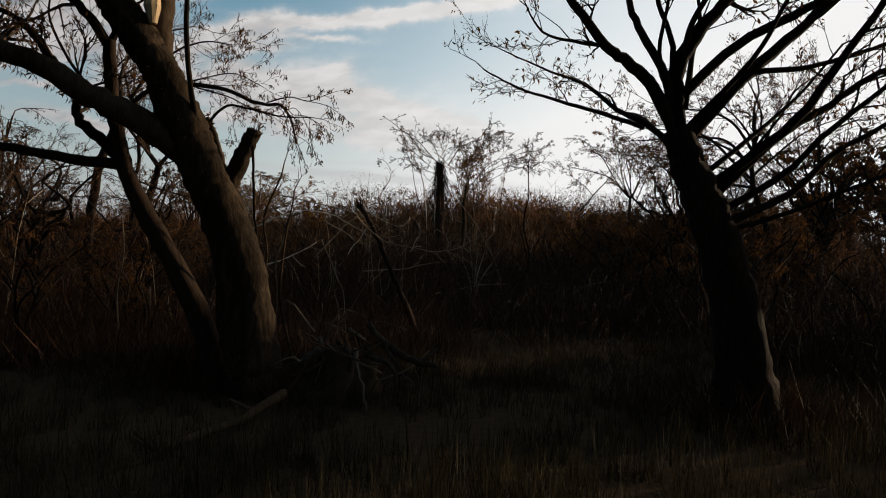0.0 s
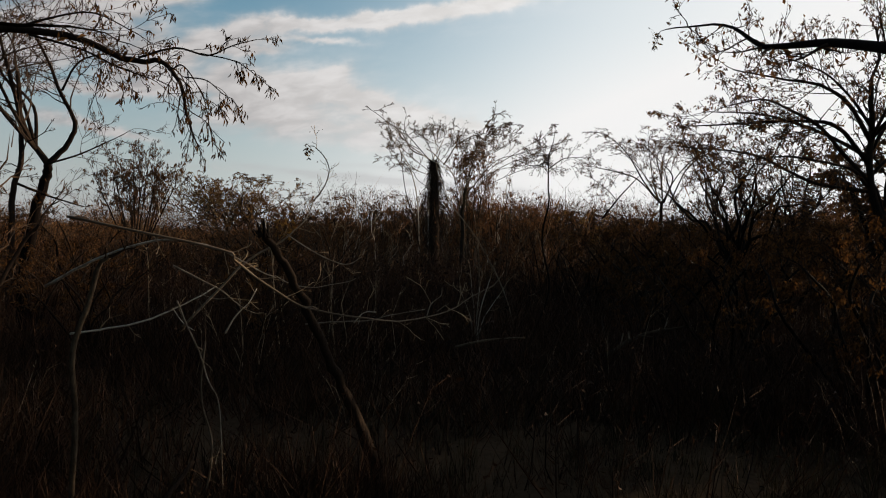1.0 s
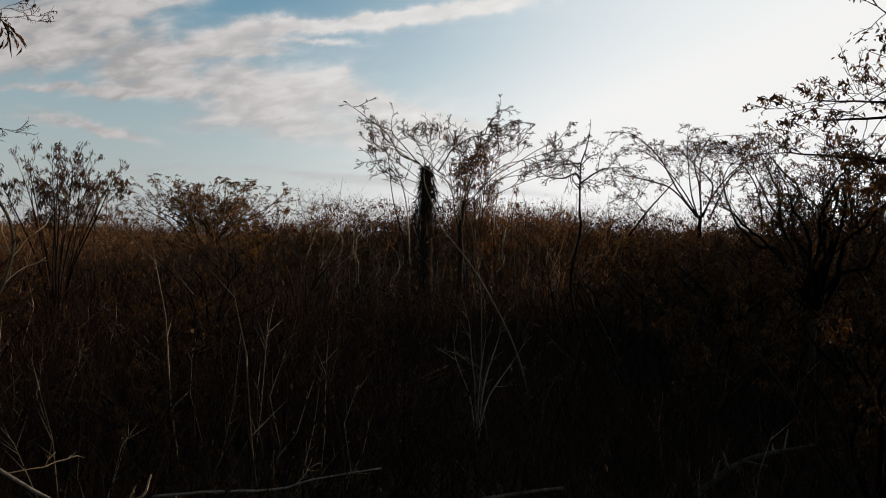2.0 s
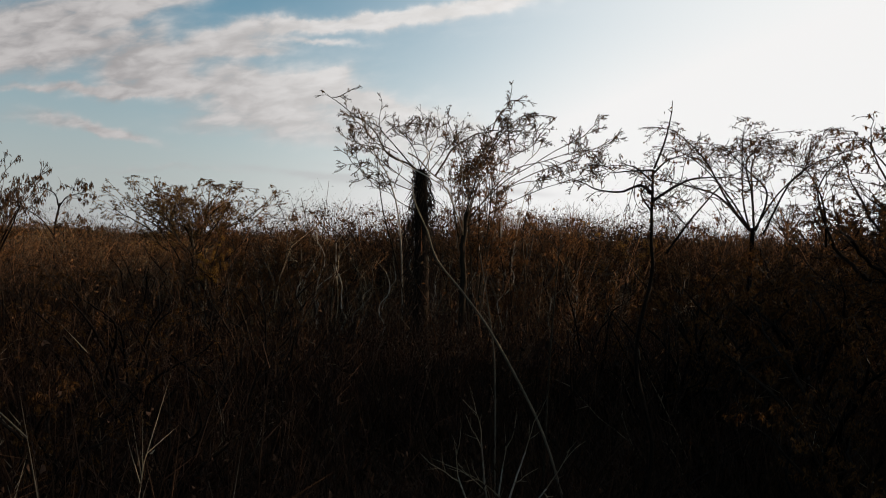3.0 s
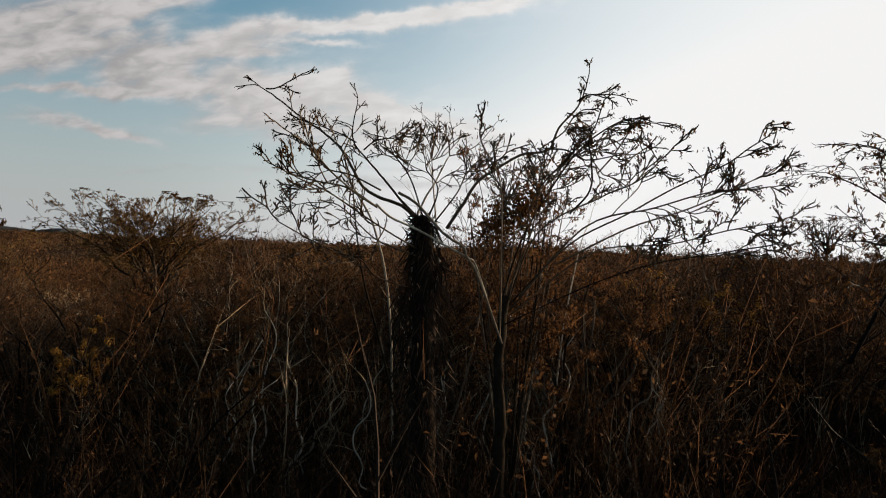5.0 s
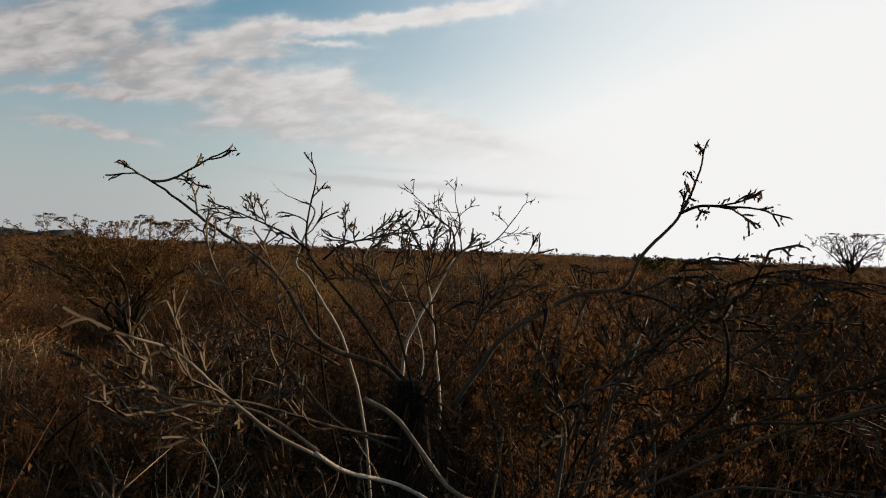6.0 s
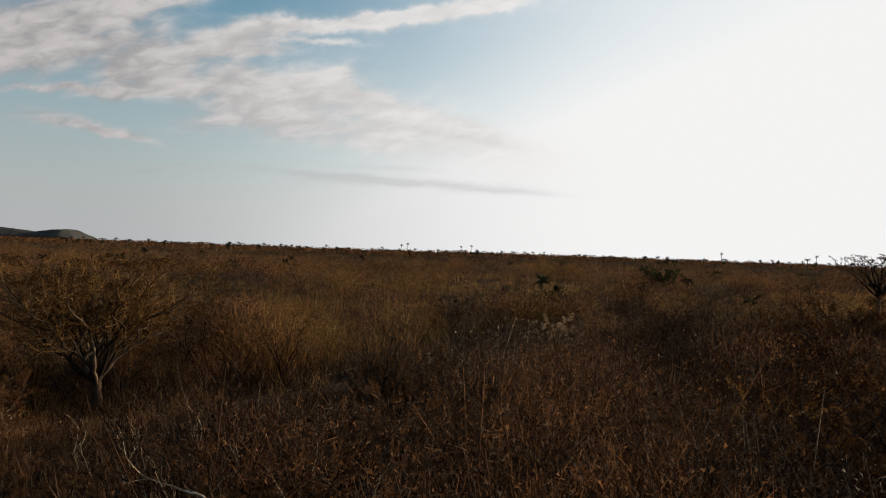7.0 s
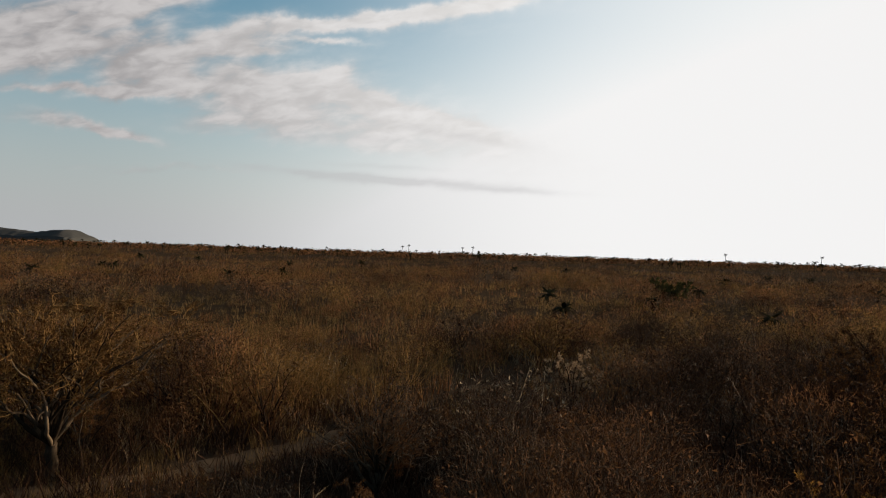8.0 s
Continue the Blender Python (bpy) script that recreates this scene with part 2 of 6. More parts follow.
class Pile:
    """Vertices and faces of one mesh, put together piece by piece."""

    def __init__(self):
        self.v, self.f = [], []

    def tube(self, pts, rads, sides=5, rough=0.0, cap=True, seed=0.0):
        base, n = len(self.v), len(pts)
        side = None
        for i, p in enumerate(pts):
            d = (pts[min(i + 1, n - 1)] - pts[max(i - 1, 0)])
            d = d.normalized() if d.length > 1e-9 else Vector((0, 0, 1))
            if side is None:
                side = d.orthogonal().normalized()
            side = (side - d * side.dot(d))
            side = side.normalized() if side.length > 1e-6 else d.orthogonal().normalized()
            up = d.cross(side)
            for k in range(sides):
                a = 2 * math.pi * k / sides
                off = side * math.cos(a) + up * math.sin(a)
                r = rads[i]
                if rough:
                    q = off * 1.7 + Vector((seed, i * 0.11, p.z * 1.3))
                    r *= 1 + rough * (noise.noise(q * 1.1) + 0.6 * noise.noise(q * 3.1 + Vector((0, 0, p.z * 2))))
                self.v.append(p + off * r)
        for i in range(n - 1):
            for k in range(sides):
                a, b = base + i * sides + k, base + i * sides + (k + 1) % sides
                self.f.append((a, b, b + sides, a + sides))
        if cap:
            self.f.append(tuple(base + k for k in reversed(range(sides))))
            self.f.append(tuple(base + (n - 1) * sides + k for k in range(sides)))

    def spike(self, a, b, r):
        """A thin three-sided point from a to b."""
        d = b - a
        s = d.orthogonal().normalized()
        u = d.cross(s).normalized()
        i = len(self.v)
        self.v += [a + s * r, a + (u * 0.87 - s * 0.5) * r, a + (-u * 0.87 - s * 0.5) * r, b]
        self.f += [(i, i + 1, i + 3), (i + 1, i + 2, i + 3), (i + 2, i, i + 3)]

    def leaf(self, p, d, size, wide=0.38, fold=None):
        """A small pointed leaf, folded along its middle."""
        d = d.normalized()
        s = (fold or d.orthogonal()).cross(d)
        s = s.normalized() if s.length > 1e-6 else d.orthogonal()
        n = s.cross(d) * size * 0.12
        i = len(self.v)
        self.v += [p, p + d * size * 0.45 + s * size * wide * 0.5 + n, p + d * size, p + d * size * 0.45 - s * size * wide * 0.5 + n]
        self.f += [(i, i + 1, i + 2), (i, i + 2, i + 3)]

    def mesh(self, name, smooth=False):
        me = bpy.data.meshes.new(name)
        me.from_pydata(self.v, [], self.f)
        if smooth:
            me.polygons.foreach_set("use_smooth", [True] * len(me.polygons))
        me.update()
        return me


def part(name, pile, material, parent, label="", smooth=False):
    ob = new(name, pile.mesh(name, smooth))
    ob.data.materials.append(material)
    ob.parent = parent
    return tagged(ob, label)


def smooth_line(pts, steps=6):
    """A soft line through the given points (Catmull-Rom)."""
    out = []
    for i in range(len(pts) - 1):
        a, b = pts[i], pts[i + 1]
        z, c = pts[i - 1] if i else a * 2 - b, pts[i + 2] if i + 2 < len(pts) else b * 2 - a
        for k in range(steps):
            t = k / steps
            out.append(0.5 * (2 * a + (b - z) * t + (2 * z - 5 * a + 4 * b - c) * t * t + (3 * a - z - 3 * b + c) * t**3))
    return out + [pts[-1]]


def turned(d, angle, rng):
    """d turned by an angle in degrees about a random axis across it."""
    ax = Matrix.Rotation(rng.uniform(0, 2 * math.pi), 3, d) @ d.orthogonal()
    return Matrix.Rotation(radians(angle), 3, ax) @ d


class Plant:
    """A tree, shrub or bough: an Empty at its foot, woody parts, fine twigs and leaves."""

    def __init__(self, name, label, category, x, y, seed, bark=BARK_DARK, leaf=LEAF_DRY, group="", leaf_size=0.055, leaf_many=1.2, hang=0.6, z=None, twig=TWIG):
        self.base = Vector((x, y, gz(x, y) - 0.06 if z is None else z))
        self.root = tagged(new(name), label, category, group)
        self.root.location = self.base
        self.rng, self.bark, self.leaf_mat, self.twig_mat = random.Random(seed), bark, leaf, twig
        self.twigs, self.leaves, self.loose = Pile(), Pile(), []
        self.leaf_size, self.leaf_many, self.hang = leaf_size, leaf_many, hang
        self.flat, self.single, self.fine = 0.0, False, 0.004

    def wood(self, name, pts, r0, r1, sides=8, rough=0.10, steps=5, wobble=0.02, bark=None, label="", flare=0.0, power=1.0):
        """A tapering limb along points given in the world."""
        rng = self.rng
        line = smooth_line([Vector(p) - self.base for p in pts], steps)
        n = len(line)
        line = [p + Vector((rng.gauss(0, 1), rng.gauss(0, 1), rng.gauss(0, 1))) * wobble * min(1, i / 3) * (r0 * 3) for i, p in enumerate(line)]
        rads = [(r0 + (r1 - r0) * (i / (n - 1)) ** power) * (1 + flare * math.exp(-i / (n - 1) * 9)) for i in range(n)]
        pile = Pile()
        pile.tube(line, rads, sides, rough, seed=rng.random() * 50)
        part(name, pile, bark or self.bark, self.root, label, True)
        return line, rads

    def spray(self, p, d, length, r, level, up=0.25, spread=42, kids=4, leafy=True):
        """Fine branching from a point, down to twigs with leaves."""
        rng = self.rng
        n = 4 if level else 3
        pts, dirs = [p], [d.normalized()]
        for _ in range(n):
            q = dirs[-1] + Vector((rng.gauss(0, 0.22), rng.gauss(0, 0.22), rng.gauss(0, 0.18) + up * 0.22))
            if self.flat and pts[-1].z > self.flat:
                q.z *= 0.6
            q.normalize()
            dirs.append(q)
            pts.append(pts[-1] + q * length / n)
        if level:
            self.twigs.tube(pts, [max(self.fine, r * (1 - 0.75 * i / n)) for i in range(n + 1)], 4 if r > 0.012 else 3, cap=False)
            for k in range(kids + rng.choice((-1, 0, 0, 1))):
                f = rng.uniform(0.25, 1.0) * n
                i = min(n - 1, int(f))
                at = pts[i].lerp(pts[i + 1], f - i)
                self.spray(at, turned(dirs[i + 1], rng.uniform(0.5, 1.15) * spread, rng), length * rng.uniform(0.42, 0.72), r * 0.5, level - 1, up, spread, kids, leafy)
            self.spray(pts[-1], dirs[-1], length * 0.5, r * 0.35, level - 1, up, spread, kids, leafy)
        else:
            self.twigs.spike(pts[0], pts[2], max(self.fine, r))
            self.twigs.spike(pts[1], pts[3], max(self.fine * 0.8, r * 0.7))
            if leafy:
                for k in range(int(self.leaf_many * rng.uniform(1.5, 5.0))):
                    at = pts[rng.randrange(1, n + 1)] + Vector((rng.gauss(0, 0.03), rng.gauss(0, 0.03), rng.gauss(0, 0.02)))
                    e = Vector((rng.gauss(0, 1), rng.gauss(0, 1), rng.gauss(-self.hang * 2, 0.7)))
                    self.leaves.leaf(at, e, self.leaf_size * rng.uniform(0.6, 1.5), rng.uniform(0.22, 0.45))

    def branchlet(self, *args):
        """A spray of its own part where single twigs can be told apart, else a share of the joined ones."""
        if not self.single:
            return self.spray(*args)
        kept, self.twigs = self.twigs, Pile()
        self.spray(*args)
        self.loose.append(self.twigs)
        self.twigs = kept

    def sprout(self, line, rads, many, length, level=2, lo=0.3, up=0.3, spread=55, kids=4, thick=0.5, leafy=True):
        """Side branches along a limb, and one that carries on from its end."""
        rng, n = self.rng, len(line)
        for k in range(many):
            f = lo + (1 - lo) * (k + rng.random()) / many
            i = min(n - 2, int(f * (n - 1)))
            d = (line[i + 1] - line[i]).normalized()
            self.branchlet(line[i], turned(d, spread * rng.uniform(0.6, 1.2), rng), length * rng.uniform(0.55, 1.2) * (1.15 - 0.45 * f), max(0.008, rads[i] * thick), level, up, 42, kids, leafy)
        d = (line[-1] - line[-2]).normalized()
        self.branchlet(line[-1], d, length, rads[-1], level, up, 36, kids, leafy)

    def ramify(self, p, d, length, r, depth, spread=30, lift=0.1):
        """Forking twigs: each ends in two or three finer ones, the last in a tuft of leaves."""
        rng = self.rng
        pts, d = [p], d.normalized()
        for _ in range(3):
            d = d + Vector((rng.gauss(0, 0.15), rng.gauss(0, 0.15), rng.gauss(0, 0.13) + lift * 0.25))
            if self.flat and pts[-1].z > self.flat:
                d.z = min(d.z, 0.12)
            d.normalize()
            pts.append(pts[-1] + d * length / 3)
        self.twigs.tube(pts, [max(self.fine, r * (1 - 0.14 * i)) for i in range(4)], 3, cap=False)
        if depth == 0:
            for _ in range(2):
                e = turned(d, rng.uniform(15, 60), rng)
                at = pts[rng.randrange(1, 4)]
                self.twigs.spike(at, at + e * length * rng.uniform(0.2, 0.5), self.fine * 0.9)
            for _ in range(int(self.leaf_many * rng.uniform(0.4, 2.6))):
                at = pts[rng.randrange(2, 4)] + Vector((rng.gauss(0, 0.03), rng.gauss(0, 0.03), rng.gauss(0, 0.02)))
                e = Vector((rng.gauss(0, 1), rng.gauss(0, 1), rng.gauss(-self.hang * 2, 0.7)))
                self.leaves.leaf(at, e, self.leaf_size * rng.uniform(0.6, 1.5), rng.uniform(0.22, 0.45))
            return
        for k in range(2 if rng.random() < 0.65 else 3):
            self.ramify(pts[3], turned(d, spread * (rng.uniform(0.25, 0.7) if k == 0 else rng.uniform(0.8, 1.35)), rng), length * rng.uniform(0.62, 0.9), r * 0.62, depth - 1, spread, lift)
        if rng.random() < 0.7:
            self.ramify(pts[rng.randrange(1, 3)], turned(d, spread * rng.uniform(1.2, 1.9), rng), length * rng.uniform(0.4, 0.65), r * 0.5, depth - 1, spread, lift)

    def crown(self, line, rads, many, length, depth=2, lo=0.35, spread=30, lift=0.1):
        """Forking twigs along the outer stretch of a limb and from its tip."""
        rng, n = self.rng, len(line)
        for k in range(many):
            f = lo + (1 - lo) * (k + rng.random()) / many
            i = min(n - 2, int(f * (n - 1)))
            d = (line[i + 1] - line[i]).normalized()
            self.ramify(line[i], turned(d, rng.uniform(28, 62), rng), length * rng.uniform(0.6, 1.15) * (1.2 - 0.5 * f), max(self.fine, rads[i] * 0.45), depth, spread, lift)
        self.ramify(line[-1], line[-1] - line[-2], length * 0.8, max(self.fine, rads[-1] * 0.9), depth, spread, lift)

    def bough(self, y0, y1, r0, r1, many, length, *xz, depth=2, lo=0.35, bark=None, label="", sides=7, lift=0.1, spread=30, name="bough", jitter=0.03):
        """A bough drawn by its x and z from y0 to y1, with a crown of forking twigs."""
        g = self.rng.gauss
        pts = side_on(y0, y1, *xz)
        pts = pts[:1] + [(a + g(0, jitter), b + g(0, jitter * 2), c + g(0, jitter)) for a, b, c in pts[1:]]
        line, rads = self.wood(name, pts, r0, r1, sides, 0.10, 5, 0.03, bark, label)
        if many:
            self.crown(line, rads, many, length, depth, lo, spread, lift)
        return line, rads

    def limb(self, pts, r0, r1, many=5, length=0.9, level=2, name="limb", sides=7, bark=None, label="", **kw):
        line, rads = self.wood(name, pts, r0, r1, sides, 0.08, 5, 0.03, bark, label)
        if many:
            self.sprout(line, rads, many, length, level, **kw)
        return line, rads

    def done(self):
        for p in self.loose:
            tagged(part("twig", p, self.twig_mat, self.root), kind="stuff")
        if self.twigs.v:
            tagged(part("twig_spray", self.twigs, self.twig_mat, self.root, "fine bare twigs"), kind="stuff")
        if self.leaves.v:
            tagged(part("foliage", self.leaves, self.leaf_mat, self.root, "sparse withered small leaves"), kind="stuff")
        return self.root


def side_on(y0, y1, *xz):
    """Points in the world from pairs of x and z, with y running from y0 to y1."""
    n = len(xz) - 1
    return [(x, y0 + (y1 - y0) * i / n, z) for i, (x, z) in enumerate(xz)]


# ------------------------------------------------------------------ ground
def make_ground():
    def axis(lo, hi, fine, n):
        t = np.linspace(-1, 1, n)
        k = np.sinh(t * 6.2) / math.sinh(6.2)
        return np.where(k < 0, -k * lo, k * hi) + t * fine
    xs, ys = axis(-4000, 4000, 26, 190), axis(-600, 4600, 30, 230)
    v = [(x, y, gz(x, y)) for y in ys for x in xs]
    nx = len(xs)
    f = [(j * nx + i, j * nx + i + 1, (j + 1) * nx + i + 1, (j + 1) * nx + i) for j in range(len(ys) - 1) for i in range(nx - 1)]
    me = bpy.data.meshes.new("ground")
    me.from_pydata(v, [], f)
    me.polygons.foreach_set("use_smooth", [True] * len(f))
    me.materials.append(SOIL)
    tagged(new("ground", me), "dry brown soil under scrub, reaching the horizon", "ground", kind="structure")


make_ground()


def track_mid(x):
    """The dirt track's y where it crosses x."""
    return float(np.interp(x, (-46, -30, -20, -14.5, -11.5, -9, -6.2, -3.2, 0.7, 7), (66, 73, 78.5, 82.5, 85, 87.4, 91, 96, 102, 107)))


def make_track():
    xs = np.linspace(-46, 7, 70)
    v, f = [], []
    for i, x in enumerate(xs):
        y = track_mid(x)
        for k in range(7):
            s = (k - 3) / 3
            yy = y + s * (1.75 + 0.5 * noise.noise((x * 0.4, k, 3)))
            v.append((x, yy, gz(x, yy) + 0.05 * (1 - s * s) - 0.02 - 0.05 * math.exp(-((abs(s) - 0.5) / 0.18) ** 2) + 0.02))
    for i in range(len(xs) - 1):
        for k in range(6):
            f.append((i * 7 + k, i * 7 + k + 7, i * 7 + k + 8, i * 7 + k + 1))
    me = bpy.data.meshes.new("dirt_track")
    me.from_pydata(v, [], f)
    me.materials.append(DIRT)
    tagged(new("dirt_track", me), "narrow bare dirt track winding through dry scrub", "path", kind="structure")


make_track()


def make_hill():
    xs, ys = np.linspace(-2300, -1280, 140), np.linspace(2380, 2720, 16)
    v, f = [], []
    for y in ys:
        for x in xs:
            h = float(np.interp(x, (-2300, -1900, -1640, -1555, -1490, -1430, -1370, -1343, -1318, -1300), (60, 46, 36, 28, 21, 31, 36, 22, 6, 0))) + 1.5 * noise.noise((x * 0.03, 0, 1))
            h *= ease(2380, 2500, y) * ease(2720, 2560, y)
            v.append((x, y, -45 + 45 * min(1.0, h / 6) + h + 2.2 * noise.noise((x * 0.05, y * 0.05, 5))))
    nx = len(xs)
    f = [(j * nx + i, j * nx + i + 1, (j + 1) * nx + i + 1, (j + 1) * nx + i) for j in range(len(ys) - 1) for i in range(nx - 1)]
    me = bpy.data.meshes.new("hill")
    me.from_pydata(v, [], f)
    me.materials.append(HILL)
    tagged(new("hill", me), "low wooded hill on the far horizon", "hill", kind="structure")


make_hill()


# ------------------------------------------------------------------ scrub (uncountable)
def stem_bush(rng, stems, height, spread, leaves, twigs=3, thin=1.0, lean=0.25, leaf=0.05, bends=3):
    """One many-stemmed dry bush of unit height, as arrays of vertices and triangles."""
    p = Pile()
    for _ in range(stems):
        a, r = rng.uniform(0, 2 * math.pi), spread * math.sqrt(rng.random())
        at = Vector((r * math.cos(a) * 0.6, r * math.sin(a) * 0.6, -0.1))
        h = height * rng.uniform(0.4, 1.1)
        d = Vector((math.cos(a) * r / spread * lean * 1.3 + rng.gauss(0, lean * 0.5), math.sin(a) * r / spread * lean * 1.3 + rng.gauss(0, lean * 0.5), 1)).normalized()
        pts = [at]
        for k in range(bends):
            d = (d + Vector((rng.gauss(0, 0.24), rng.gauss(0, 0.24), 0.06))).normalized()
            pts.append(pts[-1] + d * h / bends)
        r0 = 0.0042 * thin * rng.uniform(0.5, 1.5)
        i = len(p.v)
        for k in range(bends):
            rr = r0 * (1 - 0.7 * k / bends)
            for m in range(3):
                q = 2.094 * m
                p.v.append(pts[k] + Vector((math.cos(q) * rr, math.sin(q) * rr, 0)))
        for k in range(bends - 1):
            for m in range(3):
                b0, b1 = i + k * 3 + m, i + k * 3 + (m + 1) % 3
                p.f += [(b0, b1, b1 + 3), (b0, b1 + 3, b0 + 3)]
        p.v.append(pts[bends])
        last = i + 3 * (bends - 1)
        for m in range(3):
            p.f.append((last + m, last + (m + 1) % 3, last + 3))
        for _t in range(twigs):
            k = rng.randrange(0, bends)
            at2 = pts[k].lerp(pts[k + 1], rng.uniform(0.3, 1) if k == 0 else rng.random())
            e = turned((pts[k + 1] - pts[k]).normalized(), rng.uniform(18, 60), rng)
            p.spike(at2, at2 + e * h * rng.uniform(0.08, 0.28), r0 * 0.5)
        for _l in range(leaves):
            at2 = pts[rng.randrange(0, bends)].lerp(pts[bends], rng.uniform(0.2, 1)) + Vector((rng.gauss(0, 0.012), rng.gauss(0, 0.012), rng.gauss(0, 0.01)))
            p.leaf(at2, Vector((rng.gauss(0, 1), rng.gauss(0, 1), rng.gauss(-0.5, 0.8))), leaf * rng.uniform(0.5, 1.5), 0.5)
    return np.array([tuple(c) for c in p.v], np.float32), np.array(p.f, np.int32)


def stamp(name, templates, places, materials, label, category):
    """Many turned and scaled copies of the templates as one mesh. Places: x, y, turn, scale, height scale, template."""
    vs, fs, ms, at = [], [], [], 0
    for x, y, turn, s, sz, k in places:
        v, f, m = templates[k]
        c, d = math.cos(turn) * s, math.sin(turn) * s
        out = np.empty_like(v)
        out[:, 0] = v[:, 0] * c - v[:, 1] * d + x
        out[:, 1] = v[:, 0] * d + v[:, 1] * c + y
        out[:, 2] = v[:, 2] * sz + gz(x, y)
        vs.append(out)
        fs.append(f + at)
        ms.append(m)
        at += len(v)
    v, f, m = np.concatenate(vs), np.concatenate(fs), np.concatenate(ms)
    me = bpy.data.meshes.new(name)
    me.vertices.add(len(v))
    me.vertices.foreach_set("co", v.ravel())
    me.loops.add(f.size)
    me.loops.foreach_set("vertex_index", f.ravel())
    me.polygons.add(len(f))
    me.polygons.foreach_set("loop_start", np.arange(0, f.size, 3, dtype=np.int32))
    me.polygons.foreach_set("material_index", m.astype(np.int32))
    for mt in materials:
        me.materials.append(mt)
    me.update(calc_edges=True)
    me.validate()
    return tagged(new(name, me), label, category, kind="stuff")


def with_material(vf, stem):
    """A template with its material's number."""
    v, f = vf
    return v, f, np.full(len(f), stem, np.int32)


def ceiling_height(x, y):
    """How tall scrub may grow under the flight line."""
    line = np.interp(y, [p[2] for p in PATH], [p[3] for p in PATH])
    return line - 0.55 if abs(x) < 1.6 else line + 0.9 * (abs(x) - 1.6) + 0.2


def blades(rng, many, spread, width, low, high):
    """A tuft of single dry blades."""
    p = Pile()
    for _ in range(many):
        a = rng.uniform(0, 6.3)
        at = Vector((math.cos(a), math.sin(a), 0)) * spread * math.sqrt(rng.random())
        h = rng.uniform(low, high)
        b = at + Vector((rng.gauss(0, 0.22) * h, rng.gauss(0, 0.22) * h, h))
        s = Vector((math.cos(a + 1), math.sin(a + 1), 0)) * width * rng.uniform(0.6, 1.3)
        i = len(p.v)
        p.v += [at - s, at + s, b]
        p.f.append((i, i + 1, i + 2))
    return np.array([tuple(c) for c in p.v], np.float32), np.array(p.f, np.int32)


def wood_limit(x, y):
    """How tall the woodland stands: low before the dirt track, the round shrub and the flat-topped tree, which rise clear of it."""
    limit = 9.0
    if y > 45:
        for lo, hi, back, low in ((-24, 3, track_mid(max(-30, min(7, x))) - 1.0, 0.1), (-7.5, 1.0, 75.5, 1.2), (-31.5, -16, 81.0, 2.2), (6.8, 13.0, 93.5, 2.6)):
            across = x * (back - 38) / (y - 38) if y < back else x
            if lo < across < hi and y < back:
                limit = min(limit, low + 12.0 * (1 - (y - 38) / (back - 38)))
        across = x * 61 / (y - 20)
        if -33 < across < -14 and y < 81:
            limit = min(limit, 4.4)
        across = x * 52.5 / (y - 27)
        if -29 < across < -17 and y < 79:
            limit = min(limit, 6.3 - 4.9 * (y - 27) / 52.5)
    return limit


def twiggy_crown(rng, stems, twigs, leaves, wide, coarse=1.0, long=1.0):
    """A bare low tree of unit height as arrays: forking stems under a lumpy dome of fine twigs and a few leaves."""
    p = Pile()
    seed = rng.random() * 90

    def shell(u):
        a, e = rng.uniform(0, 6.3), math.asin(rng.uniform(-0.35, 1.0))
        d = Vector((math.cos(a) * math.cos(e), math.sin(a) * math.cos(e), math.sin(e)))
        u *= 1 + 0.38 * noise.noise(d * 2.1 + Vector((seed, 0, 0)))
        return Vector((d.x * wide * u, d.y * wide * u, 0.46 + d.z * 0.50 * u)), d

    for _ in range(stems):
        e, d = shell(rng.uniform(0.7, 1.05))
        b = Vector((rng.gauss(0, 0.05), rng.gauss(0, 0.05), -0.05))
        m = b.lerp(e, 0.5) + Vector((rng.gauss(0, 0.05), rng.gauss(0, 0.05), 0.06))
        thick = 0.005 if coarse < 1 else 0.009
        p.tube([b, m, e], [thick, thick * 0.7, thick * 0.3], 3, cap=False)
    for _ in range(twigs):
        at, d = shell(1.0 - 0.5 * rng.random() ** 1.6)
        d = (d * 0.5 + Vector((rng.gauss(0, 0.42), rng.gauss(0, 0.42), rng.gauss(0.42, 0.40)))).normalized() * rng.uniform(0.05, 0.18) * long
        sd = d.orthogonal().normalized() * rng.uniform(0.0012, 0.0034) * coarse
        i = len(p.v)
        p.v += [at - d * 0.5 - sd, at - d * 0.5 + sd, at + d * 0.5]
        p.f.append((i, i + 1, i + 2))
    for _ in range(leaves):
        at, d = shell(1.0 - 0.35 * rng.random())
        i = len(p.v)
        for _k in range(3):
            p.v.append(at + Vector((rng.gauss(0, 1), rng.gauss(0, 1), rng.gauss(0, 1))) * 0.0105 * coarse)
        p.f.append((i, i + 1, i + 2))
    f = []
    for q in p.f:
        f += [q] if len(q) == 3 else [(q[0], q[1], q[2]), (q[0], q[2], q[3])]
    return np.array([tuple(c) for c in p.v], np.float32), np.array(f, np.int32)


